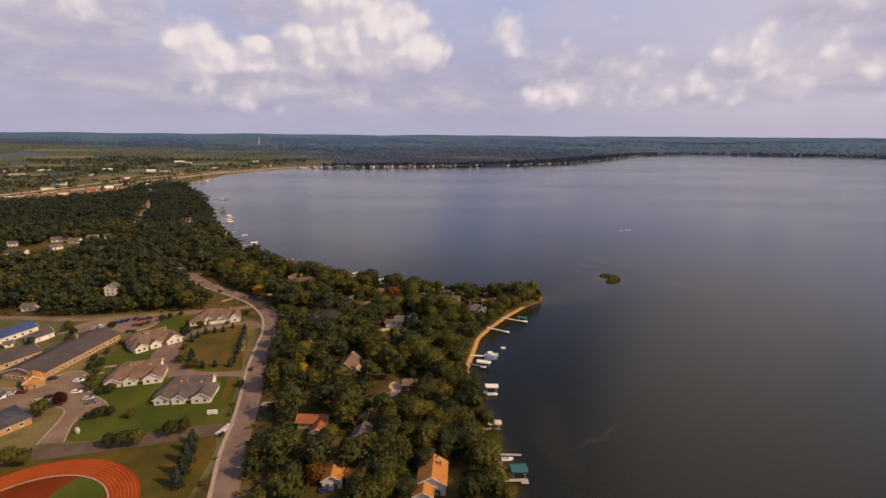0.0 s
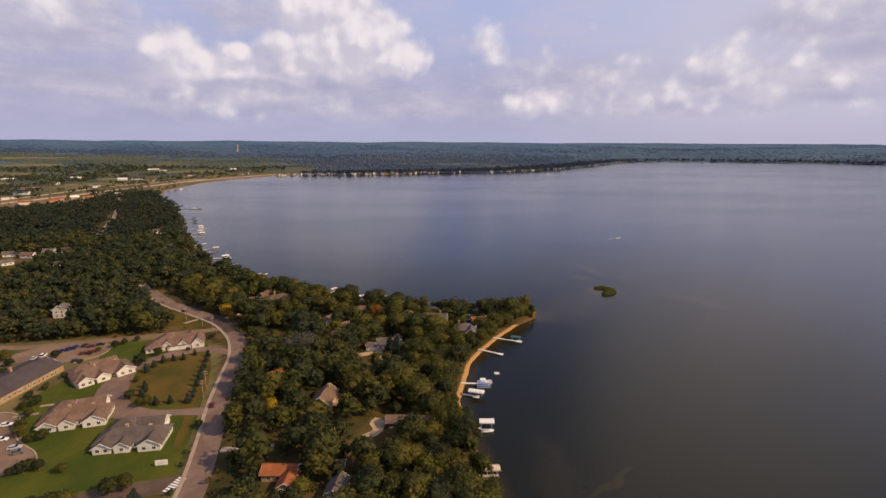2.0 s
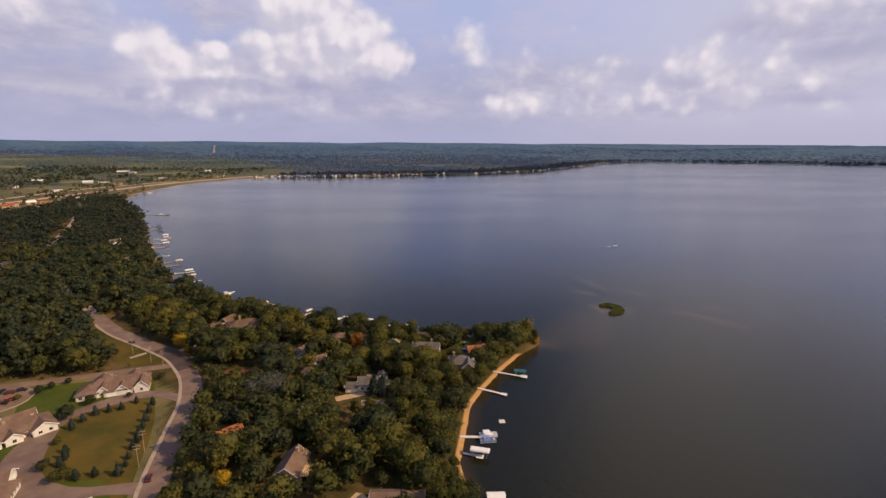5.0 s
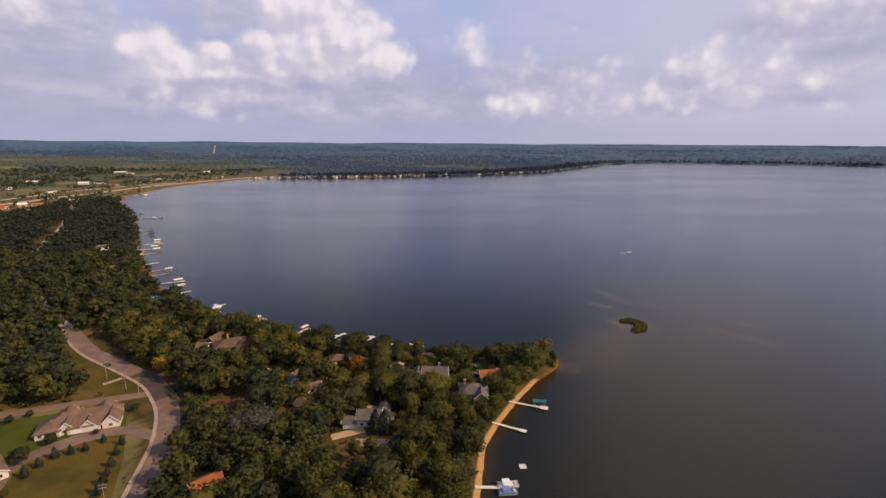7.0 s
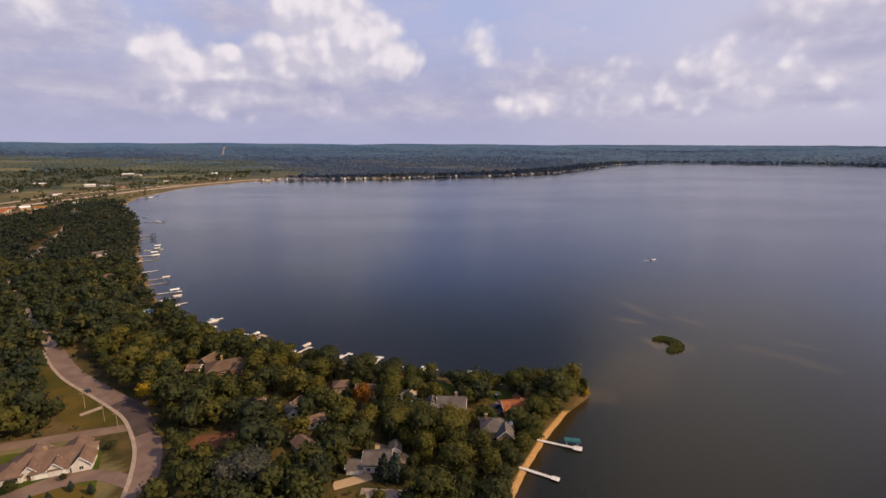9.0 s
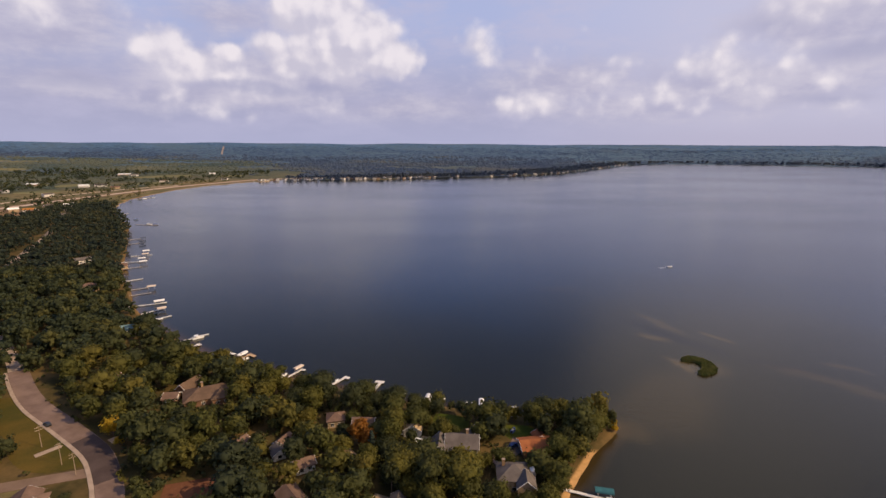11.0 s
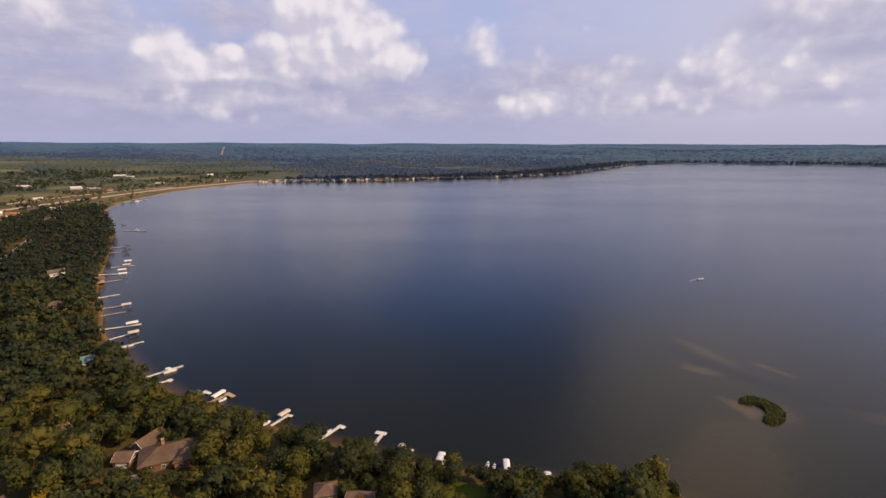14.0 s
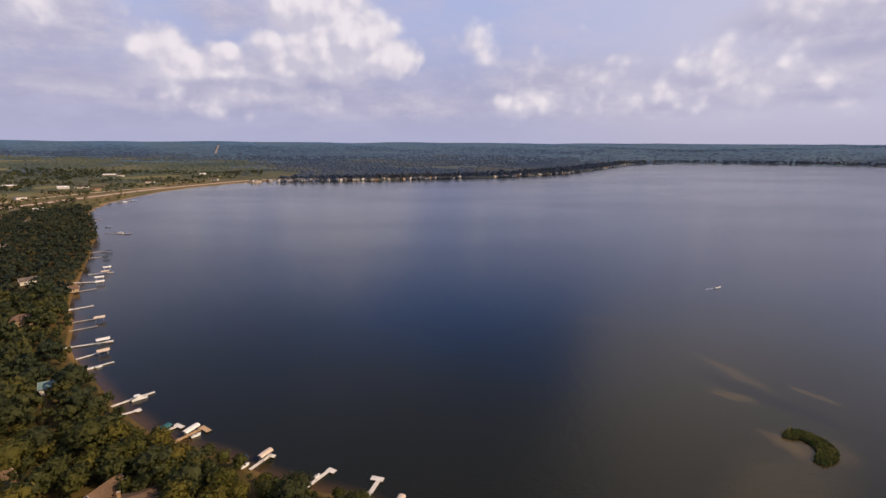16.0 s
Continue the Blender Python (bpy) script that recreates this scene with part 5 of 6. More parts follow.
house(-292, 629, 40, [(0, 0, 6, 6, 2.8, 1.6, "gx", 0, 1)], SIDING_TAN, SHINGLE_BROWN, "tan boathouse at the water's edge", (), "boathouse", "boathouse")
house(-66.2, 333.5, 30, [(0, 0, 4.6, 5.4, 2.8, 1.5, "gy", 0, 1)], SIDING_WHITE, SHINGLE_GREY, "small grey-roofed outbuilding in the trees", (), "shed", "shed")
house(-66, 341, 65, [(0, 0, 6.5, 3.5, 2.6, 1.2, "gx", 0, 1)], SIDING_WHITE, SHINGLE_BROWN, "small brown-roofed cabin in the trees", (), "shed", "shed")
house(-83, 339, 60, [(0, 0, 7, 5, 2.8, 1.6, "gx", 0, 1)], SIDING_WHITE, SHINGLE_BROWN, "white-gabled cabin beside the red clearing", (), "cabin", "cabin")
house(-54.5, 325.5, 30, [(0, 0, 7, 5, 2.9, 1.7, "gx", 0, 2)], SIDING_WHITE, SHINGLE_BROWN, "brown-roofed cottage with white trim")
house(-14, 347, -8, [(0, 0, 7.0, 6.0, 3.4, 2.2, "gy", 0, 2), (-4.6, 0.6, 3.4, 4.6, 2.8, 1.4, "gx", 0, 1)], SIDING_WHITE, SIDING_TAN, "white cottage with a pale roof near the north shore")
house(-47.5, 355.5, 10, [(0, 0, 7, 6.5, 3.4, 2.0, "hip", 0, 2)], SIDING_TAN, SHINGLE_BROWN, "tan-roofed cottage near the north shore")
house(-35, 351, -5, [(0, 0, 8.5, 6.5, 3.4, 2.0, "gx", 0, 2)], SIDING_TAN, SHINGLE_BROWN, "brown-roofed cottage near the north shore")
house(-73.5, 367.5, 0, [(0, 0, 3.6, 3.6, 2.6, 1.4, "hip", 0, 1)], SIDING_TAN, SHINGLE_RUST, "small rust-roofed hut in the trees", (), "hut", "hut")
house(-79, 257, 40, [(0, 0, 10, 7.5, 3.0, 1.9, "gx", 0, 2)], SIDING_WHITE, SHINGLE_RUST, "red-brown roofed house beside the road")
house(-248, 352, 8, [(0, 0, 8, 7, 6.0, 2.6, "gy", 0, 2)], SIDING_WHITE, SHINGLE_GREY, "tall white farmhouse at the edge of the wood")
for x, y, a, w, roof in ((-424, 529, 20, 11, SHINGLE_GREY), (-402, 524, 0, 12, SHINGLE_BROWN), (-394, 541, 15, 9, SHINGLE_GREY), (-379, 548, 10, 10, SHINGLE_SLATE), (-455, 507, 30, 8, SHINGLE_GREY),
                         (-418, 468, 5, 18, SHINGLE_SLATE), (-345, 487, 20, 9, SHINGLE_SLATE), (-399, 493, 60, 10, SHINGLE_GREY), (-356, 383, 10, 9, SHINGLE_BROWN)):
    house(x, y, a, [(0, 0, w, 7, 3.2, 2.0, "gx", 0, 2)], SIDING_WHITE, roof, "small white house with a pale roof in the west woods", group="houses in the west woods")


# ---- docks, lifts and boats ----
def dock(x0, y0, x1, y1, w=1.5, head=None, mat=None, label="pale wooden dock standing on posts in the lake"):
    """A boardwalk on posts; head: a cross piece (x0, y0, x1, y1, width)."""
    mat = mat or DOCK_PALE
    top = new("dock")
    a, b = Vector((x0, y0)), Vector((x1, y1))
    L = (b - a).length
    top.matrix_basis = pose(x0, y0, 0, 0, 0, math.degrees(math.atan2(y1 - y0, x1 - x0)))
    bm = bmesh.new()
    n = max(3, int(L / 2.4))
    box(bm, 0, L, -w / 2, w / 2, 0.48, 0.62)
    part("deck", bm, mat, top)
    bm = bmesh.new()
    for s in (-1, 1):
        box(bm, 0, L, s * (w / 2 - 0.06) - 0.05, s * (w / 2 - 0.06) + 0.05, 0.34, 0.48)
    part("beam", bm, mat, top)
    for i in range(n // 2 + 1):
        for s in (-1, 1):
            px = min(L - 0.1, 0.2 + i * L / max(1, n // 2))
            part("post", boxed(px - 0.06, px + 0.06, s * (w / 2) - 0.06, s * (w / 2) + 0.06, -2.2, 0.8), ALU, top)
    if head:
        hx0, hy0, hx1, hy1, hw = head
        inv = top.matrix_basis.inverted()
        p, q = inv @ Vector((hx0, hy0, 0)), inv @ Vector((hx1, hy1, 0))
        l2 = (q - p).length
        bm = boxed(0, l2, -hw / 2, hw / 2, 0.50, 0.65)
        pl = part("platform", bm, mat, top)
        pl.matrix_basis = pose(p.x, p.y, 0, 0, 0, math.degrees(math.atan2(q.y - p.y, q.x - p.x)))
        for sx in (0.2, l2 - 0.2):
            part("post", boxed(sx - 0.06, sx + 0.06, -0.06, 0.06, -2.2, 0.5), ALU, pl)
    return tagged(top, label, "dock", "docks along the shore")


def boat_lift(x, y, turn, L=7.0, w=3.0, canvas=None, h=2.9, label="white canvas boat lift standing in the lake"):
    """A lift frame with a vaulted canopy."""
    top = new("boat_lift")
    top.matrix_basis = pose(x, y, 0, 0, 0, turn)
    bm = bmesh.new()
    secs = [(-1, -0.42), (-1, 0.0), (-0.8, 0.32), (-0.4, 0.48), (0, 0.52), (0.4, 0.48), (0.8, 0.32), (1, 0.0), (1, -0.42)]
    rows = []
    for e, k in ((-L / 2, 0.86), (-L / 2 + 0.35, 1), (L / 2 - 0.35, 1), (L / 2, 0.86)):
        rows.append([bm.verts.new((e, a * w / 2 * (0.97 if k < 1 else 1), h + b * k)) for a, b in secs])
    for r, s in zip(rows, rows[1:]):
        for i in range(len(secs) - 1):
            bm.faces.new((r[i], s[i], s[i + 1], r[i + 1]))
    for r in (rows[0], rows[-1]):
        bm.faces.new(r[1:-1])
    bmesh.ops.recalc_face_normals(bm, faces=bm.faces)
    bmesh.ops.solidify(bm, geom=bm.faces[:], thickness=0.05)
    part("canopy", bm, canvas or CANVAS_WHITE, top)
    for sx in (-1, 1):
        for sy in (-1, 1):
            part("post", boxed(sx * (L / 2 - 1) - 0.07, sx * (L / 2 - 1) + 0.07, sy * (w / 2 - 0.12) - 0.07, sy * (w / 2 - 0.12) + 0.07, -2.2, h + 0.1), ALU, top)
    bm = bmesh.new()
    for sx in (-1, 1):
        box(bm, sx * (L / 2 - 1.1) - 0.1, sx * (L / 2 - 1.1) + 0.1, -w / 2 + 0.15, w / 2 - 0.15, 0.2, 0.35)
    part("cradle", bm, ALU, top)
    return tagged(top, label, "boat lift", "boat lifts along the shore")


def boat(x, y, turn, L=6.0, w=2.3, hull=None, z=0.0, label="white motor boat moored on the lake", pontoon=False):
    """A runabout with a pointed bow, or a flat pontoon boat with rails and a sun roof."""
    top = new("boat")
    top.matrix_basis = pose(x, y, z, 0, 0, turn)
    if pontoon:
        for s in (-1, 1):
            bm = bmesh.new()
            bmesh.ops.create_cone(bm, cap_ends=True, segments=10, radius1=0.32, radius2=0.32, depth=L, matrix=Matrix.Translation((0, s * (w / 2 - 0.35), 0.1)) @ Matrix.Rotation(math.pi / 2, 4, "Y"))
            part("pontoon", bm, ALU, top)
        part("deck", boxed(-L / 2, L / 2, -w / 2, w / 2, 0.42, 0.55), hull or HULL, top)
        rail = bmesh.new()
        for b in ((-L / 2, L / 2, -w / 2, -w / 2 + 0.07), (-L / 2, L / 2, w / 2 - 0.07, w / 2), (-L / 2, -L / 2 + 0.07, -w / 2 + 0.07, w / 2 - 0.07), (L / 2 - 0.07, L / 2, -w / 2 + 0.07, w / 2 - 0.07)):
            box(rail, *b, 0.55, 1.2)
        part("rail", rail, hull or HULL, top)
        for a, b in ((-L / 2 + 0.3, -L / 2 + 1.2), (L / 2 - 1.3, L / 2 - 0.4)):
            part("seat", boxed(a, b, -w / 2 + 0.15, w / 2 - 0.15, 0.55, 1.0), SEAT, top)
        part("sun_roof", boxed(-L * 0.3, L * 0.08, -w / 2 + 0.05, w / 2 - 0.05, 2.2, 2.32), hull or HULL, top)
        for sx in (-L * 0.29, L * 0.07):
            for s in (-1, 1):
                part("post", boxed(sx - 0.03, sx + 0.03, s * (w / 2 - 0.1) - 0.03, s * (w / 2 - 0.1) + 0.03, 0.55, 2.2), ALU, top)
    else:
        bm = bmesh.new()
        rows = []
        for e, k, up in ((-0.5, 0.86, 0), (-0.1, 1, 0), (0.2, 0.9, 0.05), (0.38, 0.55, 0.12), (0.5, 0.05, 0.22)):
            rows.append([bm.verts.new((e * L, yy * w / 2 * k, zz + up)) for yy, zz in ((-0.55, -0.2), (-1, 0.35), (-0.92, 0.75), (-0.75, 0.78), (0.75, 0.78), (0.92, 0.75), (1, 0.35), (0.55, -0.2))])
        for r, s in zip(rows, rows[1:]):
            for i in range(8):
                bm.faces.new((r[i], r[(i + 1) % 8], s[(i + 1) % 8], s[i]))
        bm.faces.new(rows[0][::-1]), bm.faces.new(rows[-1])
        bmesh.ops.recalc_face_normals(bm, faces=bm.faces)
        part("hull", bm, hull or HULL, top)
        part("seat", boxed(-L * 0.36, -L * 0.05, -w * 0.3, w * 0.3, 0.78, 1.05), SEAT, top)
        bm = boxed(0.02 * L, 0.05 * L, -w * 0.36, w * 0.36, 0.8, 1.25)
        part("windscreen", bm, GLASS, top)
        part("motor", boxed(-L * 0.5 - 0.4, -L * 0.5, -0.22, 0.22, 0.1, 1.0), TYRE, top)
    return tagged(top, label, "boat", "boats along the shore")


dock(39.5, 312.0, 55.6, 304.9, 1.3, (53.0, 306.1, 56.2, 304.7, 3.0))
boat_lift(53.2, 308.5, -14, 6.4, 2.8, CANVAS_TEAL, 2.3, "boat lift with a dark teal canopy beside the dock")
dock(28.5, 294.8, 41.2, 287.4, 1.3, (39.4, 288.5, 41.9, 287.0, 2.2))
raft = new("swim_raft")
part("deck", boxed(34.0, 36.6, 263.4, 266.0, 0.25, 0.45), DOCK_PALE, raft)
for s in (34.4, 36.2):
    part("float", boxed(s - 0.3, s + 0.3, 263.5, 265.9, -0.25, 0.25), CANVAS_BLUE, raft)
tagged(raft, "square white swimming raft afloat on the lake", "raft")
dock(15.5, 254.2, 24.5, 253.4, 1.4)
boat(27.6, 254.6, 2, 7.4, 2.5, None, 0, "white pontoon boat beside the dock", True)
boat(26.8, 250.9, 2, 6.8, 2.4, HULL_BLUE, 0, "blue and white pontoon boat beside the dock", True)
boat_lift(22.2, 241.6, -17, 7.6, 3.0)
dock(15.5, 243.2, 22.5, 240.8, 1.2, (20.6, 241.0, 23.4, 240.1, 2.4))
boat_lift(24.0, 216.1, -2, 6.4, 3.3)
dock(13.5, 216.0, 21.3, 214.0, 1.3)
boat(24.0, 212.6, 2, 5.4, 2.0, None, 0, "small white boat beside the lift")
boat_lift(22.4, 186.0, 0, 5.8, 3.2, CANVAS_BEIGE, 2.5, "beige canvas boat lift near the shore")
dock(17.5, 184.0, 24.6, 184.2, 1.2, None, DOCK_GREY, "weathered grey dock standing on posts")
dock(22.5, 167.2, 31.0, 167.0, 1.0, None, DOCK_GREY, "weathered grey dock standing on posts")
boat(25.2, 164.6, 4, 4.6, 2.0, None, 0, "small white boat at the grey dock")
boat_lift(28.2, 156.4, 4, 6.2, 4.6, CANVAS_TEAL, 2.9, "wide boat lift with a teal canopy")
dock(22.5, 152.6, 31.2, 153.0, 1.3, (28.5, 151.6, 31.2, 151.6, 1.5), DOCK_GREY, "weathered grey dock standing on posts")
# north shore of the point and on round the bay
boat_lift(31.3, 360.6, 84, 6.2, 2.8)
dock(31.2, 351.8, 32.4, 360.0, 1.2)
boat_lift(17.4, 368.6, 84, 6.0, 2.5)
dock(10.6, 357.0, 13.8, 366.6, 1.3)
for i, (x, y) in enumerate(((10.7, 372.0), (13.0, 370.6))):
    boat(x, y, 70, 3.0, 1.3, None, 0.1, "small white water scooter on its lift")
boat_lift(-7.2, 374.4, 75, 5.2, 2.9)
boat_lift(-1.6, 371.2, 55, 4.6, 2.5)
dock(-8.3, 367.0, -5.6, 376.0, 1.2, (-6.6, 375.6, -3.0, 372.8, 1.2))
boat_lift(-23.2, 380.2, 68, 5.8, 2.6, CANVAS_BEIGE, 2.9, "beige canvas boat lift by the north shore")
dock(-23.4, 377.0, -20.2, 383.2, 1.4, (-21.8, 383.0, -17.8, 381.6, 1.8))
dock(-36.0, 381.0, -31.0, 394.2, 1.5, (-34.0, 395.3, -29.4, 393.8, 2.2))
dock(-58.0, 389.2, -49.8, 400.6, 1.4, (-50.8, 400.9, -47.8, 399.0, 2.2))
boat(-57.0, 393.2, 54, 3.0, 1.4, None, 0.1, "small white boat tied to the long dock")
boat(-54.0, 397.0, 54, 2.6, 1.2, None, 0.1, "small white boat tied to the long dock")
dock(-80.0, 401.8, -74.8, 410.2, 1.3, (-75.6, 410.3, -72.6, 409.4, 1.8))
boat_lift(-76.0, 408.6, 58, 5.8, 2.4, CANVAS_BEIGE, 2.9, "beige canvas boat lift beside the dock")
boat_lift(-84.2, 405.6, 48, 4.8, 2.5, CANVAS_BLUE, 2.4, "boat lift with a blue canopy near the trees")
boat(-82.6, 404.2, 52, 4.0, 1.6, None, 0, "small white boat near the blue lift")
boat_lift(-112.0, 426.8, 65, 7.0, 2.7)
dock(-118.5, 418.0, -108.4, 431.2, 1.5, (-110.0, 431.6, -105.2, 427.8, 2.2), WOOD_DECK, "tan wooden dock with a broad end platform")
boat(-109.6, 425.2, 45, 4.0, 1.8, None, 0, "beige open boat at the tan dock")
boat_lift(-124.0, 427.6, 65, 6.6, 2.8, CANVAS_TEAL, 2.9, "boat lift with a teal canopy beside a white dock")
dock(-128.0, 423.8, -119.6, 433.5, 1.4, (-122.0, 433.8, -117.6, 431.2, 2.0))
dock(-158.5, 449.8, -145.4, 463.0, 1.3)
boat(-149.6, 457.0, 42, 6.6, 2.4, None, 0, "white pontoon boat beside the dock", True)
dock(-149.5, 442.6, -143.6, 446.4, 1.3, (-145.4, 447.0, -143.0, 445.2, 2.4))
dock(-196.5, 488.0, -185.0, 498.0, 1.2)
boat(-192.6, 490.2, 40, 3.2, 1.5, None, 0.1, "small white water scooter on its lift")
boat(-189.6, 492.2, 40, 3.2, 1.5, None, 0.1, "small white water scooter on its lift")
dock(-208.0, 501.8, -197.6, 514.0, 1.2)
boat_lift(-197.6, 509.6, 40, 6.2, 3.2, CANVAS_BEIGE, 2.6, "beige canvas boat lift beside the dock")
dock(-227.5, 516.6, -203.5, 527.4, 1.4, (-206.4, 526.2, -202.6, 527.6, 3.0))
boat_lift(-207.2, 525.6, 36, 7.2, 3.2)
dock(-240.0, 544.8, -227.6, 553.5, 1.0, None, DOCK_GREY, "weathered grey dock standing on posts")
dock(-248.5, 560.2, -236.8, 567.6, 1.2, None, DOCK_GREY, "weathered grey dock standing on posts")
boat_lift(-232.6, 564.0, 32, 6.4, 3.4, CANVAS_BEIGE, 3.0, "beige canvas boat lift at the end of a dock")
dock(-268.5, 585.4, -256.0, 595.4, 1.4, (-268.0, 588.6, -266.0, 584.6, 1.5))
dock(-292.0, 629.8, -280.0, 638.6, 1.2, None, DOCK_GREY, "weathered grey dock standing on posts")
dock(-312.0, 655.6, -292.0, 658.6, 1.4)
boat_lift(-286.0, 652.6, 28, 6.8, 3.8)
boat_lift(-294.8, 666.4, 28, 7.0, 3.4)
dock(-315.0, 682.6, -297.0, 690.4, 1.2)
boat_lift(-301.4, 685.4, 36, 6.4, 3.4, CANVAS_BEIGE, 3.0, "beige canvas boat lift along the west shore")
boat_lift(-309.2, 701.6, 36, 6.6, 3.6)
dock(-355.0, 746.4, -343.0, 752.4, 1.2, None, DOCK_GREY, "weathered grey dock standing on posts")
boat_lift(-337.4, 747.0, 25, 6.6, 3.2, CANVAS_DARK, 2.4, "boat lift with a dark canopy on the west shore")
dock(-369.0, 772.8, -357.0, 779.6, 1.2, None, DOCK_GREY, "weathered grey dock standing on posts")
boat_lift(-352.2, 776.4, 25, 6.6, 3.2, CANVAS_DARK, 2.4, "boat lift with a dark canopy on the west shore")
boat_lift(-347.0, 762.0, 25, 6.6, 3.2, CANVAS_DARK, 2.4, "boat lift with a dark canopy on the west shore")
dock(-421.0, 886.2, -388.0, 881.6, 1.6, (-397.0, 880.4, -388.0, 884.0, 4.0), DOCK_GREY, "long grey dock with boats")
boat(-402.0, 887.0, 0, 7.0, 2.6, None, 0, "white pontoon boat at the long dock", True)
boat(-393.0, 888.0, 10, 7.0, 2.6, HULL_BLUE, 0, "blue pontoon boat at the long dock", True)
boat(-446.0, 934.0, 20, 7.0, 2.6, HULL_BLUE, 0, "blue pontoon boat near the shore", True)
dock(-506.0, 983.0, -494.0, 1000.0, 2.0, None, DOCK_GREY, "weathered grey dock standing on posts")
dock(-597.0, 1203.0, -578.0, 1248.0, 3.0, (-586.0, 1228.0, -576.0, 1226.0, 4.0), DOCK_GREY, "long grey harbour dock on the north bay")
boat(-576.0, 1238.0, 60, 9.0, 3.0, HULL_BLUE, 0, "blue boat at the harbour dock", True)
boat(-582.0, 1216.0, 60, 8.0, 3.0, None, 0, "white boat at the harbour dock", True)
boat(238.0, 624.0, 20, 7.0, 2.4, None, 0, "white motor boat out on the open lake")


# ---- cars, poles, signs ----
def car(x, y, turn, paint, kind="car", label=""):
    """A car: body, glasshouse, four wheels."""
    top = new("car")
    top.matrix_basis = pose(x, y, LAND + 0.16, 0, 0, turn)
    L, w, tall = (4.7, 1.85, 1.45) if kind == "car" else (5.0, 1.95, 1.8)
    bm = bmesh.new()
    rows = []
    for e, z0, z1, k in ((-0.5, 0.45, 0.82, 0.92), (-0.46, 0.28, 0.95, 1), (-0.1, 0.24, 0.98, 1), (0.2, 0.24, 0.96, 1), (0.46, 0.28, 0.78, 0.98), (0.5, 0.42, 0.66, 0.88)):
        rows.append([bm.verts.new((e * L, a * w / 2 * k, z)) for a, z in ((-0.96, z0), (-1, (z0 + z1) / 2), (-0.94, z1), (0.94, z1), (1, (z0 + z1) / 2), (0.96, z0))])
    for r, s in zip(rows, rows[1:]):
        for i in range(6):
            bm.faces.new((r[i], r[(i + 1) % 6], s[(i + 1) % 6], s[i]))
    bm.faces.new(rows[0][::-1]), bm.faces.new(rows[-1])
    bmesh.ops.recalc_face_normals(bm, faces=bm.faces)
    part("body", bm, PAINTS[paint], top)
    back = -0.36 if kind == "car" else -0.47
    bm = bmesh.new()
    lo = [bm.verts.new((e * L, s * w * 0.46, 0.96)) for e, s in ((back - 0.04, -1), (0.22, -1), (0.22, 1), (back - 0.04, 1))]
    hi = [bm.verts.new((e * L, s * w * 0.39, tall - 0.06)) for e, s in ((back + 0.07, -1), (0.06, -1), (0.06, 1), (back + 0.07, 1))]
    for i in range(4):
        bm.faces.new((lo[i], lo[(i + 1) % 4], hi[(i + 1) % 4], hi[i]))
    bm.faces.new(hi)
    part("window", bm, GLASS, top)
    part("roof", boxed((back + 0.065) * L, 0.065 * L, -w * 0.395, w * 0.395, tall - 0.055, tall), PAINTS[paint], top)
    for sx in (-0.31, 0.31):
        for s in (-1, 1):
            bm = bmesh.new()
            bmesh.ops.create_cone(bm, cap_ends=True, segments=12, radius1=0.33, radius2=0.33, depth=0.22, matrix=Matrix.Translation((sx * L, s * (w / 2 - 0.1), 0.22)) @ Matrix.Rotation(math.pi / 2, 4, "X"))
            part("wheel", bm, TYRE, top)
    return tagged(top, label or f"parked {paint} car on the tarmac", "car", "parked cars")


for x, y, a, p in ((-216.4, 285, 100, "silver"), (-213.6, 288, 100, "white"), (-210.2, 291.3, 100, "grey"), (-207.9, 293.6, 100, "blue"), (-205.6, 296.4, 100, "blue"), (-203.4, 298.6, 100, "blue"), (-200.2, 301.4, 100, "black"),
                   (-191.2, 281, 30, "black"), (-193.2, 290.4, 30, "maroon"), (-190.6, 293.0, 30, "red"), (-195.4, 300.2, 20, "maroon"), (-192.0, 302.6, 20, "black"),
                   (-192.6, 221.6, 25, "black"), (-178.0, 219.4, 15, "white"), (-171.4, 208.8, 12, "white"), (-162.0, 203.4, 20, "silver"), (-158.6, 200.4, 22, "grey"), (-148.6, 193.4, 25, "white"),
                   (-196.8, 208.2, 10, "maroon"), (-200.4, 206.8, 40, "silver"), (-204.2, 206.4, 40, "grey"), (-202.4, 202.6, 40, "white"), (-180.5, 204.5, 20, "black")):
    car(x, y, a, p, "van" if (p in ("blue", "white") and x < -200) else "car")
tagged(car(-98.8, 233.4, 106, "maroon"), "dark red car driving on the road", "car", "cars on the road")
tagged(car(-170.4, 359.0, 142, "black"), "dark car driving on the road", "car", "cars on the road")
tagged(car(26.2, 335.6, 42, "blue", "van"), "dark blue van parked beside the orange-roofed cabin", "car")
tagged(car(-39.6, 145.2, 8, "blue"), "blue car parked in front of the small cottage", "car")
tagged(car(-8.0, 241.0, 20, "silver"), "silver car parked under the trees", "car")
tagged(car(-37.5, 234.5, 20, "black"), "dark car parked beside the steep-roofed house", "car")
tagged(car(-24.0, 177.6, 10, "white"), "white car parked beside the small grey-roofed house", "car")
tagged(car(-22.4, 293.5, 80, "white"), "white car parked beside the white house", "car")
camper = new("motorhome")
camper.matrix_basis = pose(-12.8, 336.2, LAND, 0, 0, 66)
part("body", boxed(-3.6, 3.0, -1.2, 1.2, 0.5, 3.1), HULL, camper)
part("cab", boxed(3.0, 4.2, -1.1, 1.1, 0.5, 2.2), HULL, camper)
part("windscreen", boxed(3.98, 4.24, -1.0, 1.0, 1.4, 2.1), GLASS, camper)
part("roof_unit", boxed(-1.0, 0.2, -0.5, 0.5, 3.1, 3.4), SEAT, camper)
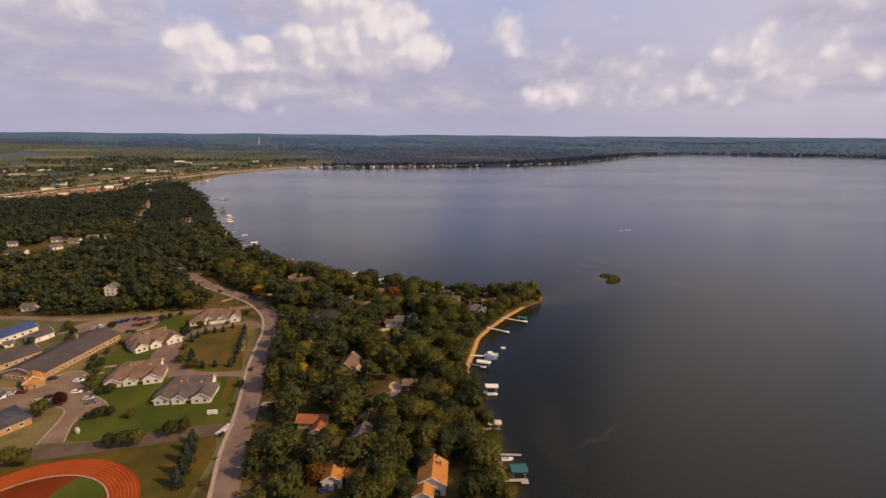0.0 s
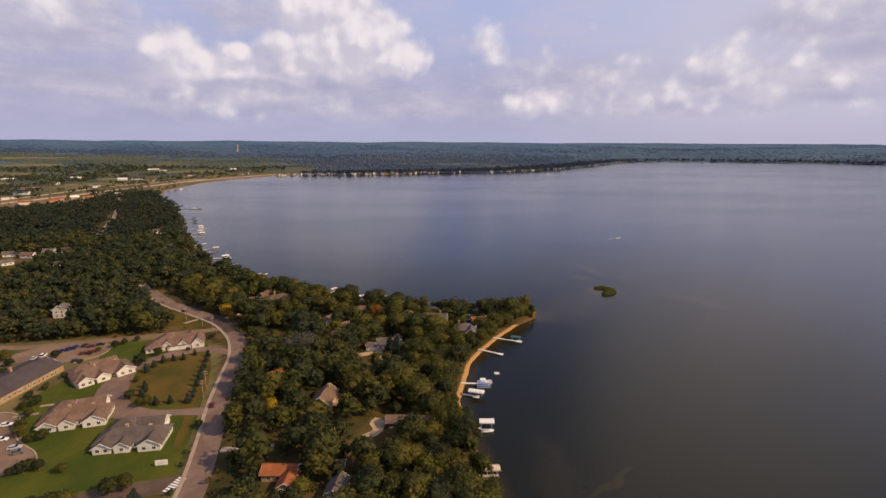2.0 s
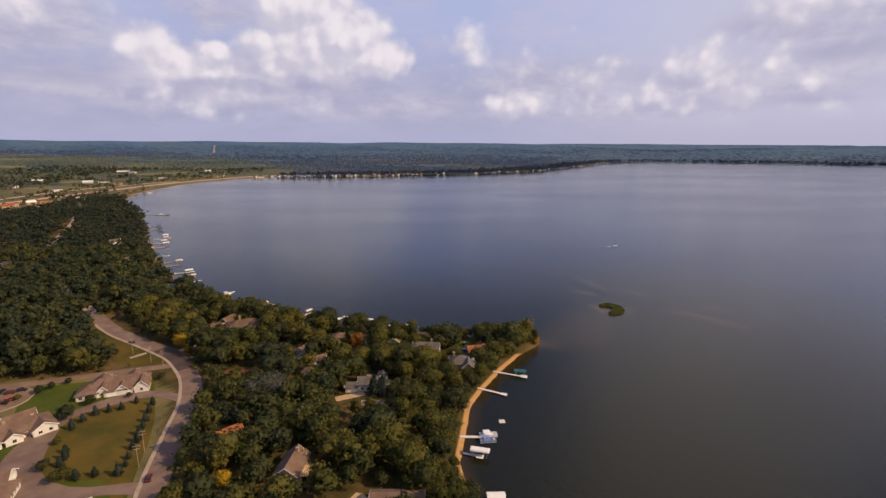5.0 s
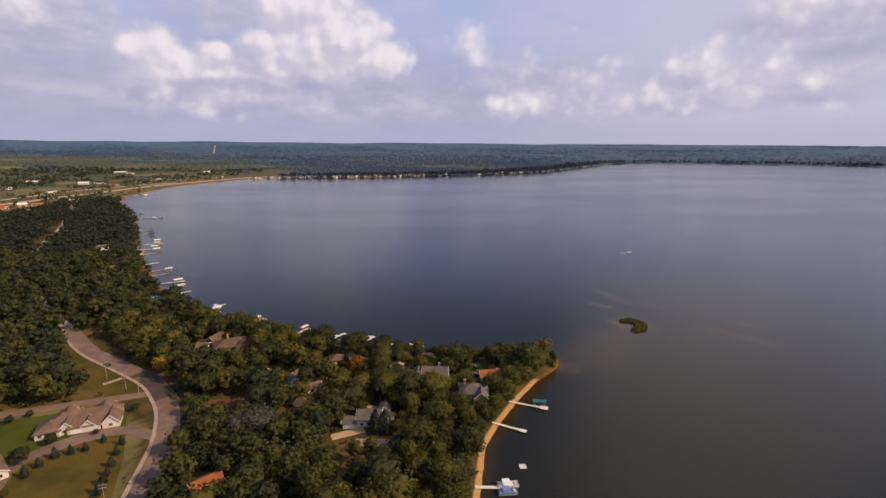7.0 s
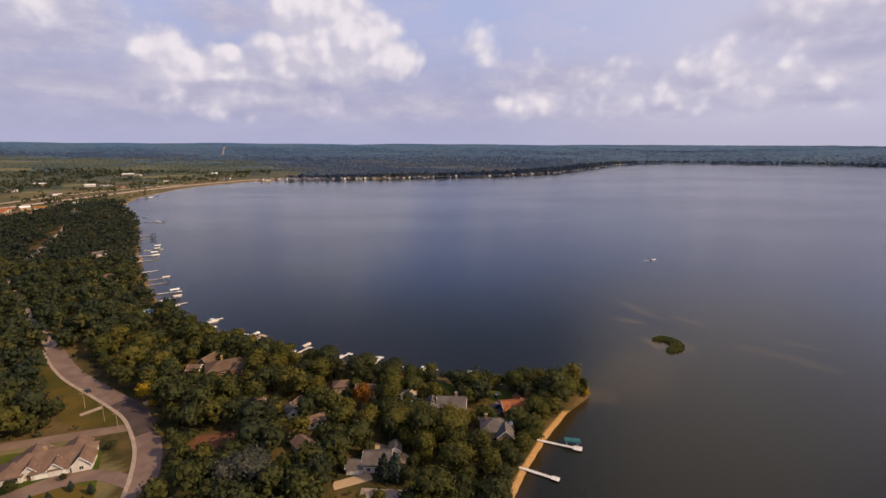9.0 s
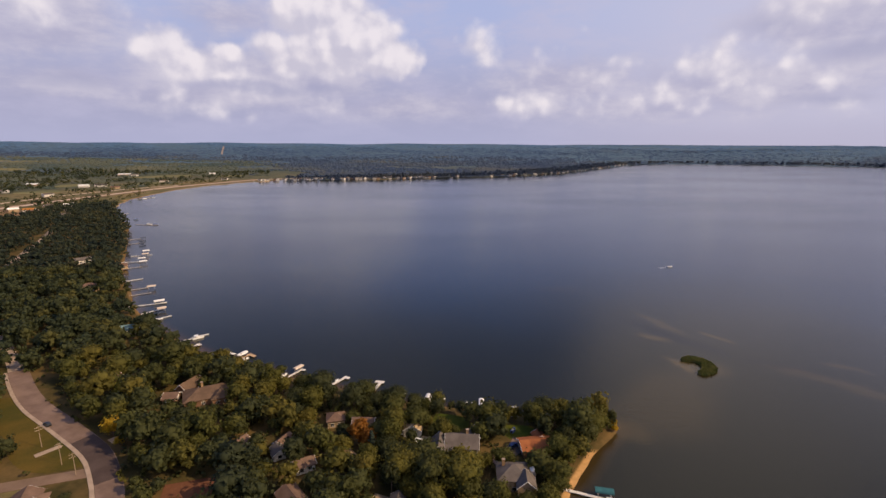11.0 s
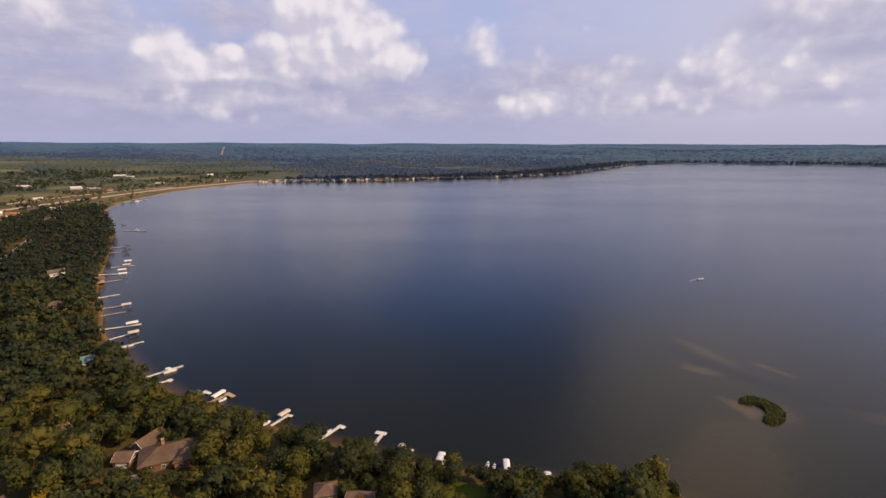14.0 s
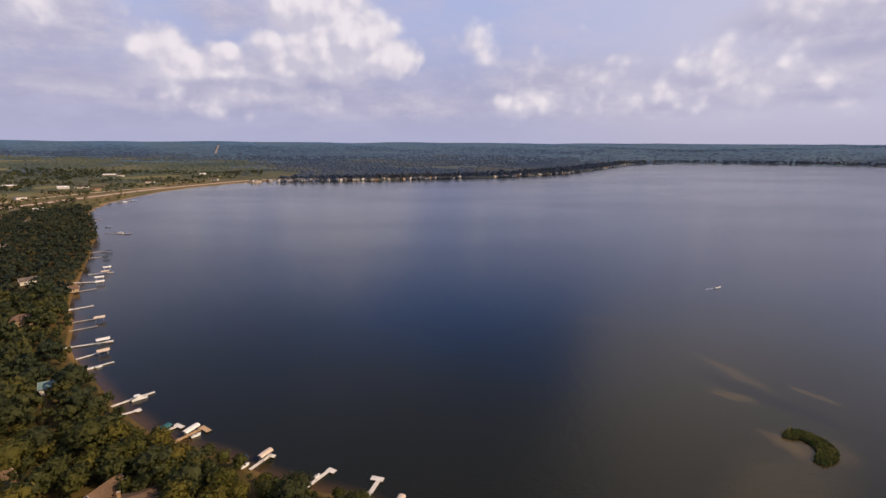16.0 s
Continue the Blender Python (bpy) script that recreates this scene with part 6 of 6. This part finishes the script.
part("stripe", boxed(-3.62, 3.02, -1.215, 1.215, 1.1, 1.35), SHINGLE_RUST, camper)
for sx in (-2.2, 2.6):
    for s in (-1, 1):
        bm = bmesh.new()
        bmesh.ops.create_cone(bm, cap_ends=True, segments=12, radius1=0.45, radius2=0.45, depth=0.28, matrix=Matrix.Translation((sx, s * 1.1, 0.45)) @ Matrix.Rotation(math.pi / 2, 4, "X"))
        part("wheel", bm, TYRE, camper)
tagged(camper, "white motorhome parked among the trees", "motorhome")


def utility_pole(x, y, turn, h=11.0):
    top = new("utility_pole")
    top.matrix_basis = pose(x, y, LAND, 0, 0, turn)
    bm = bmesh.new()
    bmesh.ops.create_cone(bm, cap_ends=True, segments=9, radius1=0.13, radius2=0.08, depth=h + 1, matrix=Matrix.Translation((0, 0, (h - 1) / 2)))
    part("shaft", bm, POLE_WOOD, top)
    for z in (h - 0.7, h - 1.9):
        arm = part("crossarm", boxed(-1.2, 1.2, -0.06, 0.06, z - 0.06, z + 0.06), POLE_WOOD, top)
        for s in (-1.1, -0.5, 0.5, 1.1):
            part("insulator", boxed(s - 0.05, s + 0.05, -0.05, 0.05, z + 0.06, z + 0.24), ROCK, arm)
    return tagged(top, "wooden utility pole with crossarms beside the road", "utility pole", "utility poles along the road")


for x, y, a in ((-161.6, 343.4, 50), (-146.0, 331.8, 50), (-136.6, 325.4, 50), (-105.8, 240.5, 15), (-108.5, 250.0, 15)):
    utility_pole(x, y, a, 9.5)


def sign_board(x, y, turn, w, h, label):
    top = new("sign")
    top.matrix_basis = pose(x, y, LAND, 0, 0, turn)
    part("board", boxed(-w / 2, w / 2, -0.12, 0.12, 0.5, 0.5 + h), TRIM, top)
    for s in (-1, 1):
        part("post", boxed(s * w * 0.4 - 0.1, s * w * 0.4 + 0.1, -0.1, 0.1, -0.4, 0.5), ALU, top)
    bars = bmesh.new()
    for i in range(2):
        box(bars, -w * 0.36, w * 0.3, -0.14, -0.12, 0.5 + h * (0.25 + 0.35 * i), 0.5 + h * (0.4 + 0.35 * i))
    part("lettering", bars, SEAT, top)
    return tagged(top, label, "sign")


sign_board(-99.7, 191.4, 10, 4.2, 2.0, "low white sign on the grass near the street")
rock = bmesh.new()
bmesh.ops.create_icosphere(rock, subdivisions=2, radius=1.0)
for v in rock.verts:
    v.co = Vector((v.co.x * 1.1, v.co.y * 0.7, v.co.z * 1.7)) * (1 + 0.18 * noise.noise(v.co * 1.7))
boulder = new("boulder", bpy.data.meshes.new("boulder"))
rock.to_mesh(boulder.data)
rock.free()
boulder.data.materials.append(ROCK)
boulder.location = (-148.2, 177.4, LAND + 1.2)
tagged(boulder, "pale upright boulder on the grass by the drive", "boulder")

# ---- paved lots, drives, lawns ----
def flat_piece(name, poly, z, mat, label, cat, rounded=True):
    return tagged(patch(name, poly, LAND + z, mat, 0.12, rounded), label, cat, kind="structure")


flat_piece("lawn", [(-92, 186), (-99, 215), (-106, 240), (-116, 272), (-128, 298), (-140, 314), (-172, 309), (-196, 300), (-180, 282), (-186, 240), (-182, 229), (-172, 218), (-156, 202), (-146, 192), (-154, 188), (-148, 172), (-115, 180)], 0.05, GRASS, "green lawns round the low homes", "lawn")
flat_piece("lawn", [(-97.5, 200), (-104, 230), (-112, 262), (-126, 290), (-146, 284), (-151, 268), (-140, 236), (-112, 233), (-102, 205)], 0.09, GRASS_DRY, "yellowish lawn inside the drive", "lawn")
flat_piece("lawn", [(-84, 130), (-92, 176), (-130, 167), (-170, 154), (-200, 130), (-150, 60), (-80, 60)], 0.05, GRASS_DRY, "dry brownish grass round the running track", "lawn")
flat_piece("lawn", [(-137, 331), (-153, 344), (-180, 364), (-205, 384), (-207, 377), (-188, 356), (-174, 341), (-160, 330), (-148, 327)], 0.05, GRASS_DRY, "yellowish grass beside the bend of the road", "lawn")
flat_piece("lawn", [(-356, 448), (-352, 470), (-400, 500), (-418, 520), (-432, 500), (-424, 460)], 0.05, GRASS_DRY, "dry field among the west woods", "lawn")
flat_piece("lawn", [(-4, 362), (8, 359), (10, 351), (0, 346), (-6, 352)], 0.05, GRASS, "small lawn on the north shore", "lawn")
flat_piece("lawn", [(20, 352), (36, 350), (40, 341), (26, 341)], 0.05, GRASS, "small lawn behind the cabin", "lawn")
flat_piece("lawn", [(-12, 292), (2, 290), (0, 282), (-12, 284)], 0.05, GRASS, "small lawn beside the white house", "lawn")
flat_piece("car_park", [(-212, 212), (-196, 213), (-193, 222), (-190, 229), (-181, 228), (-175, 222), (-167, 210), (-152, 200), (-146, 192), (-152, 188), (-156, 187), (-150, 171), (-158, 170), (-166, 194), (-186, 196), (-206, 196)], 0.10, ASPHALT_OLD, "pale worn car park in front of the care home", "car park", False)
flat_piece("car_park", [(-233, 276), (-231, 292), (-222, 304), (-196, 309), (-184, 302), (-183, 290), (-191, 279.5), (-213, 283)], 0.10, ASPHALT_OLD, "pale worn car park behind the care home", "car park", False)
flat_piece("planting_bed", [(-187, 203), (-180, 206), (-178, 201), (-184, 199)], 0.16, GRAVEL, "planted island in the car park", "planting bed")
flat_piece("drive", [(-96, 225), (-97.5, 232), (-112, 231), (-124, 231), (-140, 240), (-150, 262), (-152, 276), (-140, 287), (-126, 293), (-113, 288), (-110, 293), (-128, 299), (-142, 296), (-158, 278), (-160, 250), (-146, 228), (-126, 223), (-110, 226)], 0.10, ASPHALT, "dark curving drive between the low homes", "drive")
flat_piece("drive", [(-30, 204), (-24, 207), (-20, 212), (-19.5, 219), (-24, 222), (-26, 217), (-24, 213), (-28, 209)], 0.10, GRAVEL, "pale curved sandy drive", "drive")
for nm, line, w, mat in (("drive", [(-82, 200.5), (-70, 201.5), (-62, 202.4)], 1.7, CONCRETE), ("path", [(-160, 337.4), (-154.5, 344)], 1.3, CONCRETE), ("drive", [(-137, 346), (-131, 354), (-124, 364), (-117, 370)], 2.0, GRAVEL),
                         ("drive", [(-40, 286), (-32, 289), (-27, 291)], 2.2, GRAVEL), ("drive", [(-30, 282), (-20, 281), (-12, 280)], 2.6, CONCRETE), ("path", [(-176, 235), (-162, 239)], 0.8, CONCRETE), ("path", [(-181, 226), (-172, 229)], 0.8, CONCRETE),
                         ("drive", [(-79, 316), (-100, 311)], 8.0, SOIL), ("drive", [(16, 327), (26, 334), (30, 341)], 3.0, ASPHALT), ("drive", [(-20, 330), (-12, 336), (-8, 344)], 2.4, GRAVEL), ("drive", [(-50, 345), (-42, 338), (-36, 330)], 2.0, GRAVEL), ("drive", [(-28, 309), (-20, 305), (-15, 300)], 2.6, GRAVEL)):
    tagged(strip(nm, line, w, w, LAND + 0.11, mat, 0.12, 3.0), "narrow worn drive among the trees", nm, kind="structure")
bars = bmesh.new()
for i in range(7):
    box(bars, -0.35 + i * 1.15, 0.35 + i * 1.15, -1.6, 1.6, LAND + 0.125, LAND + 0.135)
cross = new("crossing", bpy.data.meshes.new("crossing"))
bars.to_mesh(cross.data)
bars.free()
cross.data.materials.append(PAINT)
cross.matrix_basis = pose(-91.0, 177.6, 0, 0, 0, 72)
tagged(cross, "white painted bars of a crossing on the side street", "crossing", kind="structure")

# running track: an oval of red surface with lane lines and a pale kerb
TX, TY, R0, R1 = -132.3, 127.5, 24.9, 33.8


def ring(r0, r1, z, mat, name, parent=None, n=64, straight=60.0, turn=22.0):
    rows = []
    for r in (r0, r1):
        pts = []
        for i in range(n + 1):
            a = math.pi * i / n
            pts.append((r * math.cos(a), r * math.sin(a)))
        for i in range(n + 1):
            a = math.pi + math.pi * i / n
            pts.append((r * math.cos(a), r * math.sin(a) - straight))
        rows.append(pts)
    m = len(rows[0])
    v = [(x, y, z) for x, y in rows[0]] + [(x, y, z) for x, y in rows[1]] + [(x, y, z - 0.1) for x, y in rows[0]] + [(x, y, z - 0.1) for x, y in rows[1]]
    f = []
    for i in range(m):
        j = (i + 1) % m
        f += [(i, m + i, m + j, j), (i, j, 2 * m + j, 2 * m + i), (m + i, 3 * m + i, 3 * m + j, m + j)]
    ob = new(name, mesh_of(name, v, f, mat))
    if parent:
        ob.parent = parent
    else:
        ob.matrix_basis = pose(TX, TY, 0, 0, 0, turn)
    return ob


track = ring(R0, R1, LAND + 0.16, TRACK_RED, "running_track")
tagged(track, "oval red running track with pale lane lines", "running track", kind="structure")
ring(R0 - 0.5, R0, LAND + 0.26, CONCRETE, "kerb", track)
for i in range(1, 8):
    r = R0 + (R1 - R0) * i / 8
    ring(r - 0.035, r + 0.035, LAND + 0.175, LANE_PAINT, "lane_line", track)
inf = patch("infield", [(R0 * 0.97 * math.cos(a), R0 * 0.97 * math.sin(a)) for a in [math.pi * i / 16 for i in range(17)]] + [(-24, -50), (24, -50)], LAND + 0.12, TRACK_DARK, 0.1, False)
inf.matrix_basis = pose(TX, TY, 0, 0, 0, 22)
tagged(inf, "dark red surface inside the track's bend", "running track", kind="structure")
gr = patch("infield", [(6, 14), (13, 21), (21, 12), (23, -5), (21, -50), (4, -50)], LAND + 0.18, GRASS, 0.1)
gr.matrix_basis = pose(TX, TY, 0, 0, 0, 22)
tagged(gr, "green grass inside the running track", "lawn", kind="structure")

# ---- planted trees ----
for x, y, s in ((-129.5, 169, .55), (-124.1, 169, .6), (-119.3, 170, .55), (-109.5, 176.5, .5), (-105.2, 178.6, .6), (-158.6, 157, .6), (-162.8, 156, .5), (-153.6, 158, .55), (-172.4, 189, .6), (-175, 194, .5)):
    tree(x, y, random.choice((0, 2, 3, 5)), s, label="low rounded tree beside the street", group="trees beside the street")
for x, y, s in ((-96, 166, .75), (-94.6, 160, .8), (-92.6, 153, .8), (-91.4, 147, .7), (-98.4, 172, .6)):
    tree(x, y, 0, s, spire=True, label="grey-green spruce in a row beside the road", group="spruces beside the road")
for x, y in ((-122.9, 286), (-121, 279), (-119.2, 272), (-117.6, 267), (-116.4, 262), (-114.6, 257), (-113.8, 252), (-112.4, 246), (-111, 241.5), (-110.8, 236.4), (-118.9, 236.4), (-124.8, 235), (-138.4, 251), (-136, 247), (-135, 242.6), (-146.5, 267.4), (-145.6, 273.1), (-143.3, 278.3), (-139, 280.6), (-134.6, 282.4), (-131, 288)):
    tree(x, y, 1, random.uniform(0.36, 0.58), spire=True, label="young spruce on the lawn beside the drive", group="young spruces round the lawn")
for x, y, s in ((-153.9, 275.5, .75), (-150.9, 287.4, .55), (-137.3, 293.5, .32), (-131.4, 311.5, .4), (-181.5, 299.6, .5), (-178.8, 304, .4), (-174.1, 309, .35), (-187.1, 293.7, .3), (-189, 289.9, .28), (-187.4, 279.2, .3), (-202.4, 280.3, .0),
                (-145.4, 256.8, .4), (-139.5, 240.9, .5), (-129.1, 236.0, .5), (-131, 233.5, .45), (-97.2, 216.4, .45), (-178, 236, .6), (-165.9, 211, .6), (-170, 217, .5), (-174, 226, .5), (-155.3, 209, .5), (-147.4, 188.6, .5), (-142.6, 189.7, .55), (-151, 187, .4), (-134, 188.6, .4), (-160, 207, .4), (-184, 250, .4), (-184, 262, .35), (-185, 241, .45), (-181, 232, .5), (-146, 190, .5)):
    if s:
        tree(x, y, random.choice((0, 3, 5)), s * 0.82, label="small rounded garden tree on the lawn", group="garden trees on the lawns")
tree(-170.2, 197.6, 3, 0.6, LEAF_RED, label="dark red-leaved tree in the car park")
for x, y in ((-228, 281), (-222, 276), (-233, 287), (-236, 262), (-214, 262), (-205, 285.5)):
    tree(x, y, 3, random.uniform(0.4, 0.55), label="rounded tree beside the car park", group="garden trees on the lawns")
tree(-137.4, 349.6, 5, 0.78, LEAF_YELLOW, label="bright yellow tree beside the bend of the road")
tree(-131.5, 344.0, 3, 0.4, LEAF_YELLOW, label="low yellowish bush beside the road")
for x, y, s_ in ((18.2, 147.5, .8), (18.6, 163.5, .72), (-1, 183, .8), (14, 174, .6), (-44.5, 174.5, .55), (-6, 205, .7), (-136, 372, .7), (-150, 380, .8), (-168, 402, .7)):
    tree(x, y, random.choice((0, 2, 5)), s_, LEAF_LIME, label="lighter yellow-green leafy tree", group="lighter trees by the shore")
tree(5.2, 164, 3, 0.75, NEEDLE, label="round bluish-green tree beside the shore")
tree(74, 353.5, 4, 0.36, LEAF_GREY, base=0.3, label="thin greyish tree at the tip of the point")
tree(-35.6, 340.2, 4, 0.92, LEAF_ORANGE, label="orange-brown tree turning early")
tree(-31.6, 337.6, 3, 0.8, LEAF_ORANGE, label="orange-brown tree turning early")
tree(-70, 226, 3, 0.7, LEAF_YELLOW, label="yellow-leaved tree among the green ones")
for x, y, s in ((-72, 289, 1.1), (-78, 287.5, .95), (-66, 288.5, .95), (-70, 294, .9)):
    tree(x, y, random.choice((0, 5)), s, LEAF_GREY, label="silvery grey-leaved tree with a broad crown", group="silvery trees")
for x, y, s in ((-22.0, 288.5, 1.05), (-17.9, 288.0, 1.12), (-84.0, 269, .9), (-79.6, 268.4, .85), (-30, 334, .9), (-17, 246, .9)):
    tree(x, y, 0, s, spire=True, label="tall blue-grey spruce among leafy trees", group="spruces among the houses")

# ---- the reed island ----
crescent = smooth_line([(140, 414.2), (144, 415.2), (147.4, 412.6), (148.6, 407), (145.8, 400.6), (140.4, 397.4)], 1.0)
reed_v, reed_f = [], []
for (x, y), k in zip(crescent, np.linspace(0, 1, len(crescent))):
    wide_ = 2.4 + 1.5 * math.sin(math.pi * k)
    for _ in range(260):
        a, r = rng.uniform(0, 6.28), wide_ * math.sqrt(rng.uniform())
        px, py, h, t_ = x + r * math.cos(a), y + r * math.sin(a), rng.uniform(0.7, 1.7), rng.uniform(0, 3.14)
        n0 = len(reed_v)
        dx, dy = 0.22 * math.cos(t_), 0.22 * math.sin(t_)
        lx, ly = rng.normal(0, 0.25, 2)
        reed_v += [(px - dx, py - dy, -0.2), (px + dx, py + dy, -0.2), (px + lx + dx * 0.6, py + ly + dy * 0.6, h), (px + lx - dx * 0.6, py + ly - dy * 0.6, h * 0.9)]
        reed_f.append((n0, n0 + 1, n0 + 2, n0 + 3))
reeds = new("reed_bed", mesh_of("reed_bed", reed_v, reed_f, REED))
tagged(reeds, "crescent-shaped island of green and yellow reeds", "reeds", kind="stuff")

# ---- far houses along the bay and beside the highway ----
FAR_KINDS = [house(-205, 1735, 10, [(0, 0, 9, 7, 3.8, 2.2, "gx", 0, 0)], SIDING_WHITE, SHINGLE_GREY, "white house on the far shore", group="houses on the far shore"),
             house(-180, 1738, 30, [(0, 0, 8, 7, 4.2, 2.4, "gy", 0, 0)], SIDING_WHITE, SHINGLE_BROWN, "white house with a brown roof on the far shore", group="houses on the far shore"),
             house(-240, 1730, -10, [(0, 0, 10, 7, 3.4, 2.0, "hip", 0, 0)], SIDING_TAN, SHINGLE_BROWN, "tan house on the far shore", group="houses on the far shore")]
bay = smooth_line(LAKE[49:57], 16.0)
for i, (x, y) in enumerate(bay):
    if random.random() < (0.8 if x < 60 else 0.5):
        dx, dy = random.uniform(-5, 5), random.uniform(7, 15) if i % 3 else random.uniform(16, 30)
        p = np.array([(x + dx, y + dy)])
        d = shore(p)
        if d[0] > 4:
            copy_thing(FAR_KINDS[(0, 1, 0, 2, 1)[i % 5]], pose(x + dx, y + dy, min(LAND, 0.06 + d[0] * 0.14) - 0.2 + float(hill(p, d)[0]), 0, 0, random.uniform(-25, 40)))
    if random.random() < 0.3:
        boat_lift(x + random.uniform(-4, 4), y - 9, random.uniform(40, 110), 7.5, 3.4, None, 3.0, "white canvas boat lift off the far shore")
for x, y, a, w, roof in ((-812, 1010, 40, 22, SHINGLE_GREY), (-850, 1090, 20, 26, METAL_BLUE), (-905, 1180, 10, 20, SHINGLE_BROWN), (-800, 1250, 60, 18, SHINGLE_GREY), (-760, 1420, 30, 20, SHINGLE_BROWN), (-690, 960, 50, 16, SHINGLE_RUST), (-640, 990, 30, 14, SHINGLE_BROWN),
                         (-720, 930, 40, 16, SHINGLE_RUST), (-665, 1060, 50, 14, SHINGLE_GREY), (-950, 1320, 0, 24, SHINGLE_GREY), (-830, 1480, 20, 26, SHINGLE_SLATE), (-560, 950, 20, 12, SHINGLE_GREY), (-600, 1700, 0, 18, SHINGLE_GREY), (-740, 1620, 15, 22, SHINGLE_BROWN), (-980, 960, 30, 24, SHINGLE_GREY), (-1010, 1080, 10, 20, METAL_BLUE), (-1157, 1436, 20, 34, TRIM), (-1007, 1490, 10, 26, TRIM), (-1120, 1300, 30, 30, SIDING_TAN), (-967, 1827, 20, 34, TRIM), (-930, 1815, 40, 22, SHINGLE_GREY), (-714, 1894, 30, 18, TRIM), (-700, 985, 60, 18, SHINGLE_RUST), (-660, 1010, 20, 16, SHINGLE_ORANGE), (-690, 1015, 50, 14, TRIM), (-1240, 1420, 20, 30, SHINGLE_GREY), (-860, 1460, 20, 22, TRIM), (-640, 1075, 40, 14, TRIM)):
    house(x, y, a, [(0, 0, w, w * 0.55, 4.5, 2.2, "gx", 0, 0)], random.choice((SIDING_WHITE, SIDING_TAN)), roof, "pale roadside building near the highway", group="buildings beside the highway", base=LAND + lift(x, y))

tagged(strip("hill_road", [(-1140, 3100), (-1300, 3540), (-1480, 4040)], 5, 5, LAND + 1.0, CONCRETE, 0.5, 60), "pale track climbing the far wooded hill", "road", kind="structure")
for i in range(16):
    tagged(car(-812 + (i % 8) * 6.5, 868 + (i // 8) * 14 + (i % 8) * 5.0, 70, ("white", "silver", "white", "red")[i % 4], "van"), "parked vehicle in a lot beside the highway", "car", "vehicles in the far lot")

for nm, line in (("kerb", [(-193.5, 222.5), (-190, 229.4), (-181, 228.4), (-175, 222.4), (-167, 210.4), (-152, 200.4), (-145.6, 192)]), ("kerb", [(-158.6, 169.5), (-166.4, 194.2), (-186, 196.4)]), ("kerb", [(-149.4, 171), (-155.6, 187.2), (-146, 191.4)]),
                 ("kerb", [(-210, 212.6), (-197, 213.4), (-194, 219.6)]), ("kerb", [(-191, 279), (-183, 290), (-184, 302)])):
    tagged(strip(nm, line, 0.28, 0.28, LAND + 0.24, CONCRETE, 0.3, 3.0), "pale concrete kerb round the car park", "kerb", kind="structure")

flat_piece("yard", [(-850, 880), (-720, 885), (-655, 950), (-650, 1030), (-700, 1045), (-790, 1000)], 0.03, GRAVEL_DARK, "bare brown yards between highway and woods", "yard")

for x, y, s_ in ((14, 322.5, .5), (17.5, 330, .36), (12.5, 345, .5), (20, 343, .55), (-2.5, 322, .55), (29.5, 322, .45), (41, 323.5, .5), (16, 351, .5), (26, 353, .55), (39.5, 346, .5), (44.5, 338, .5), (-6, 341, .5), (9, 325, .45), (-16, 326, .5), (3, 343.5, .42), (-22, 336, .5), (36, 351.5, .42), (22, 325, .32)):
    tree(x, y, random.choice((1, 3, 4)), s_, label="small slender garden tree among the houses on the point", group="garden trees on the point")

boat(28.2, 346.6, 60, 3.6, 1.7, CANVAS_BLUE, LAND + 0.25, "small boat under a blue cover on the lawn")

# the foam that trails behind the motor boat
tagged(strip("wake", [(226, 621), (230, 622.2), (234.5, 623.4)], 0.3, 0.3, 0.03, HULL, 0.02, 2.0), "thin white wake on the open lake", "wake", kind="structure")
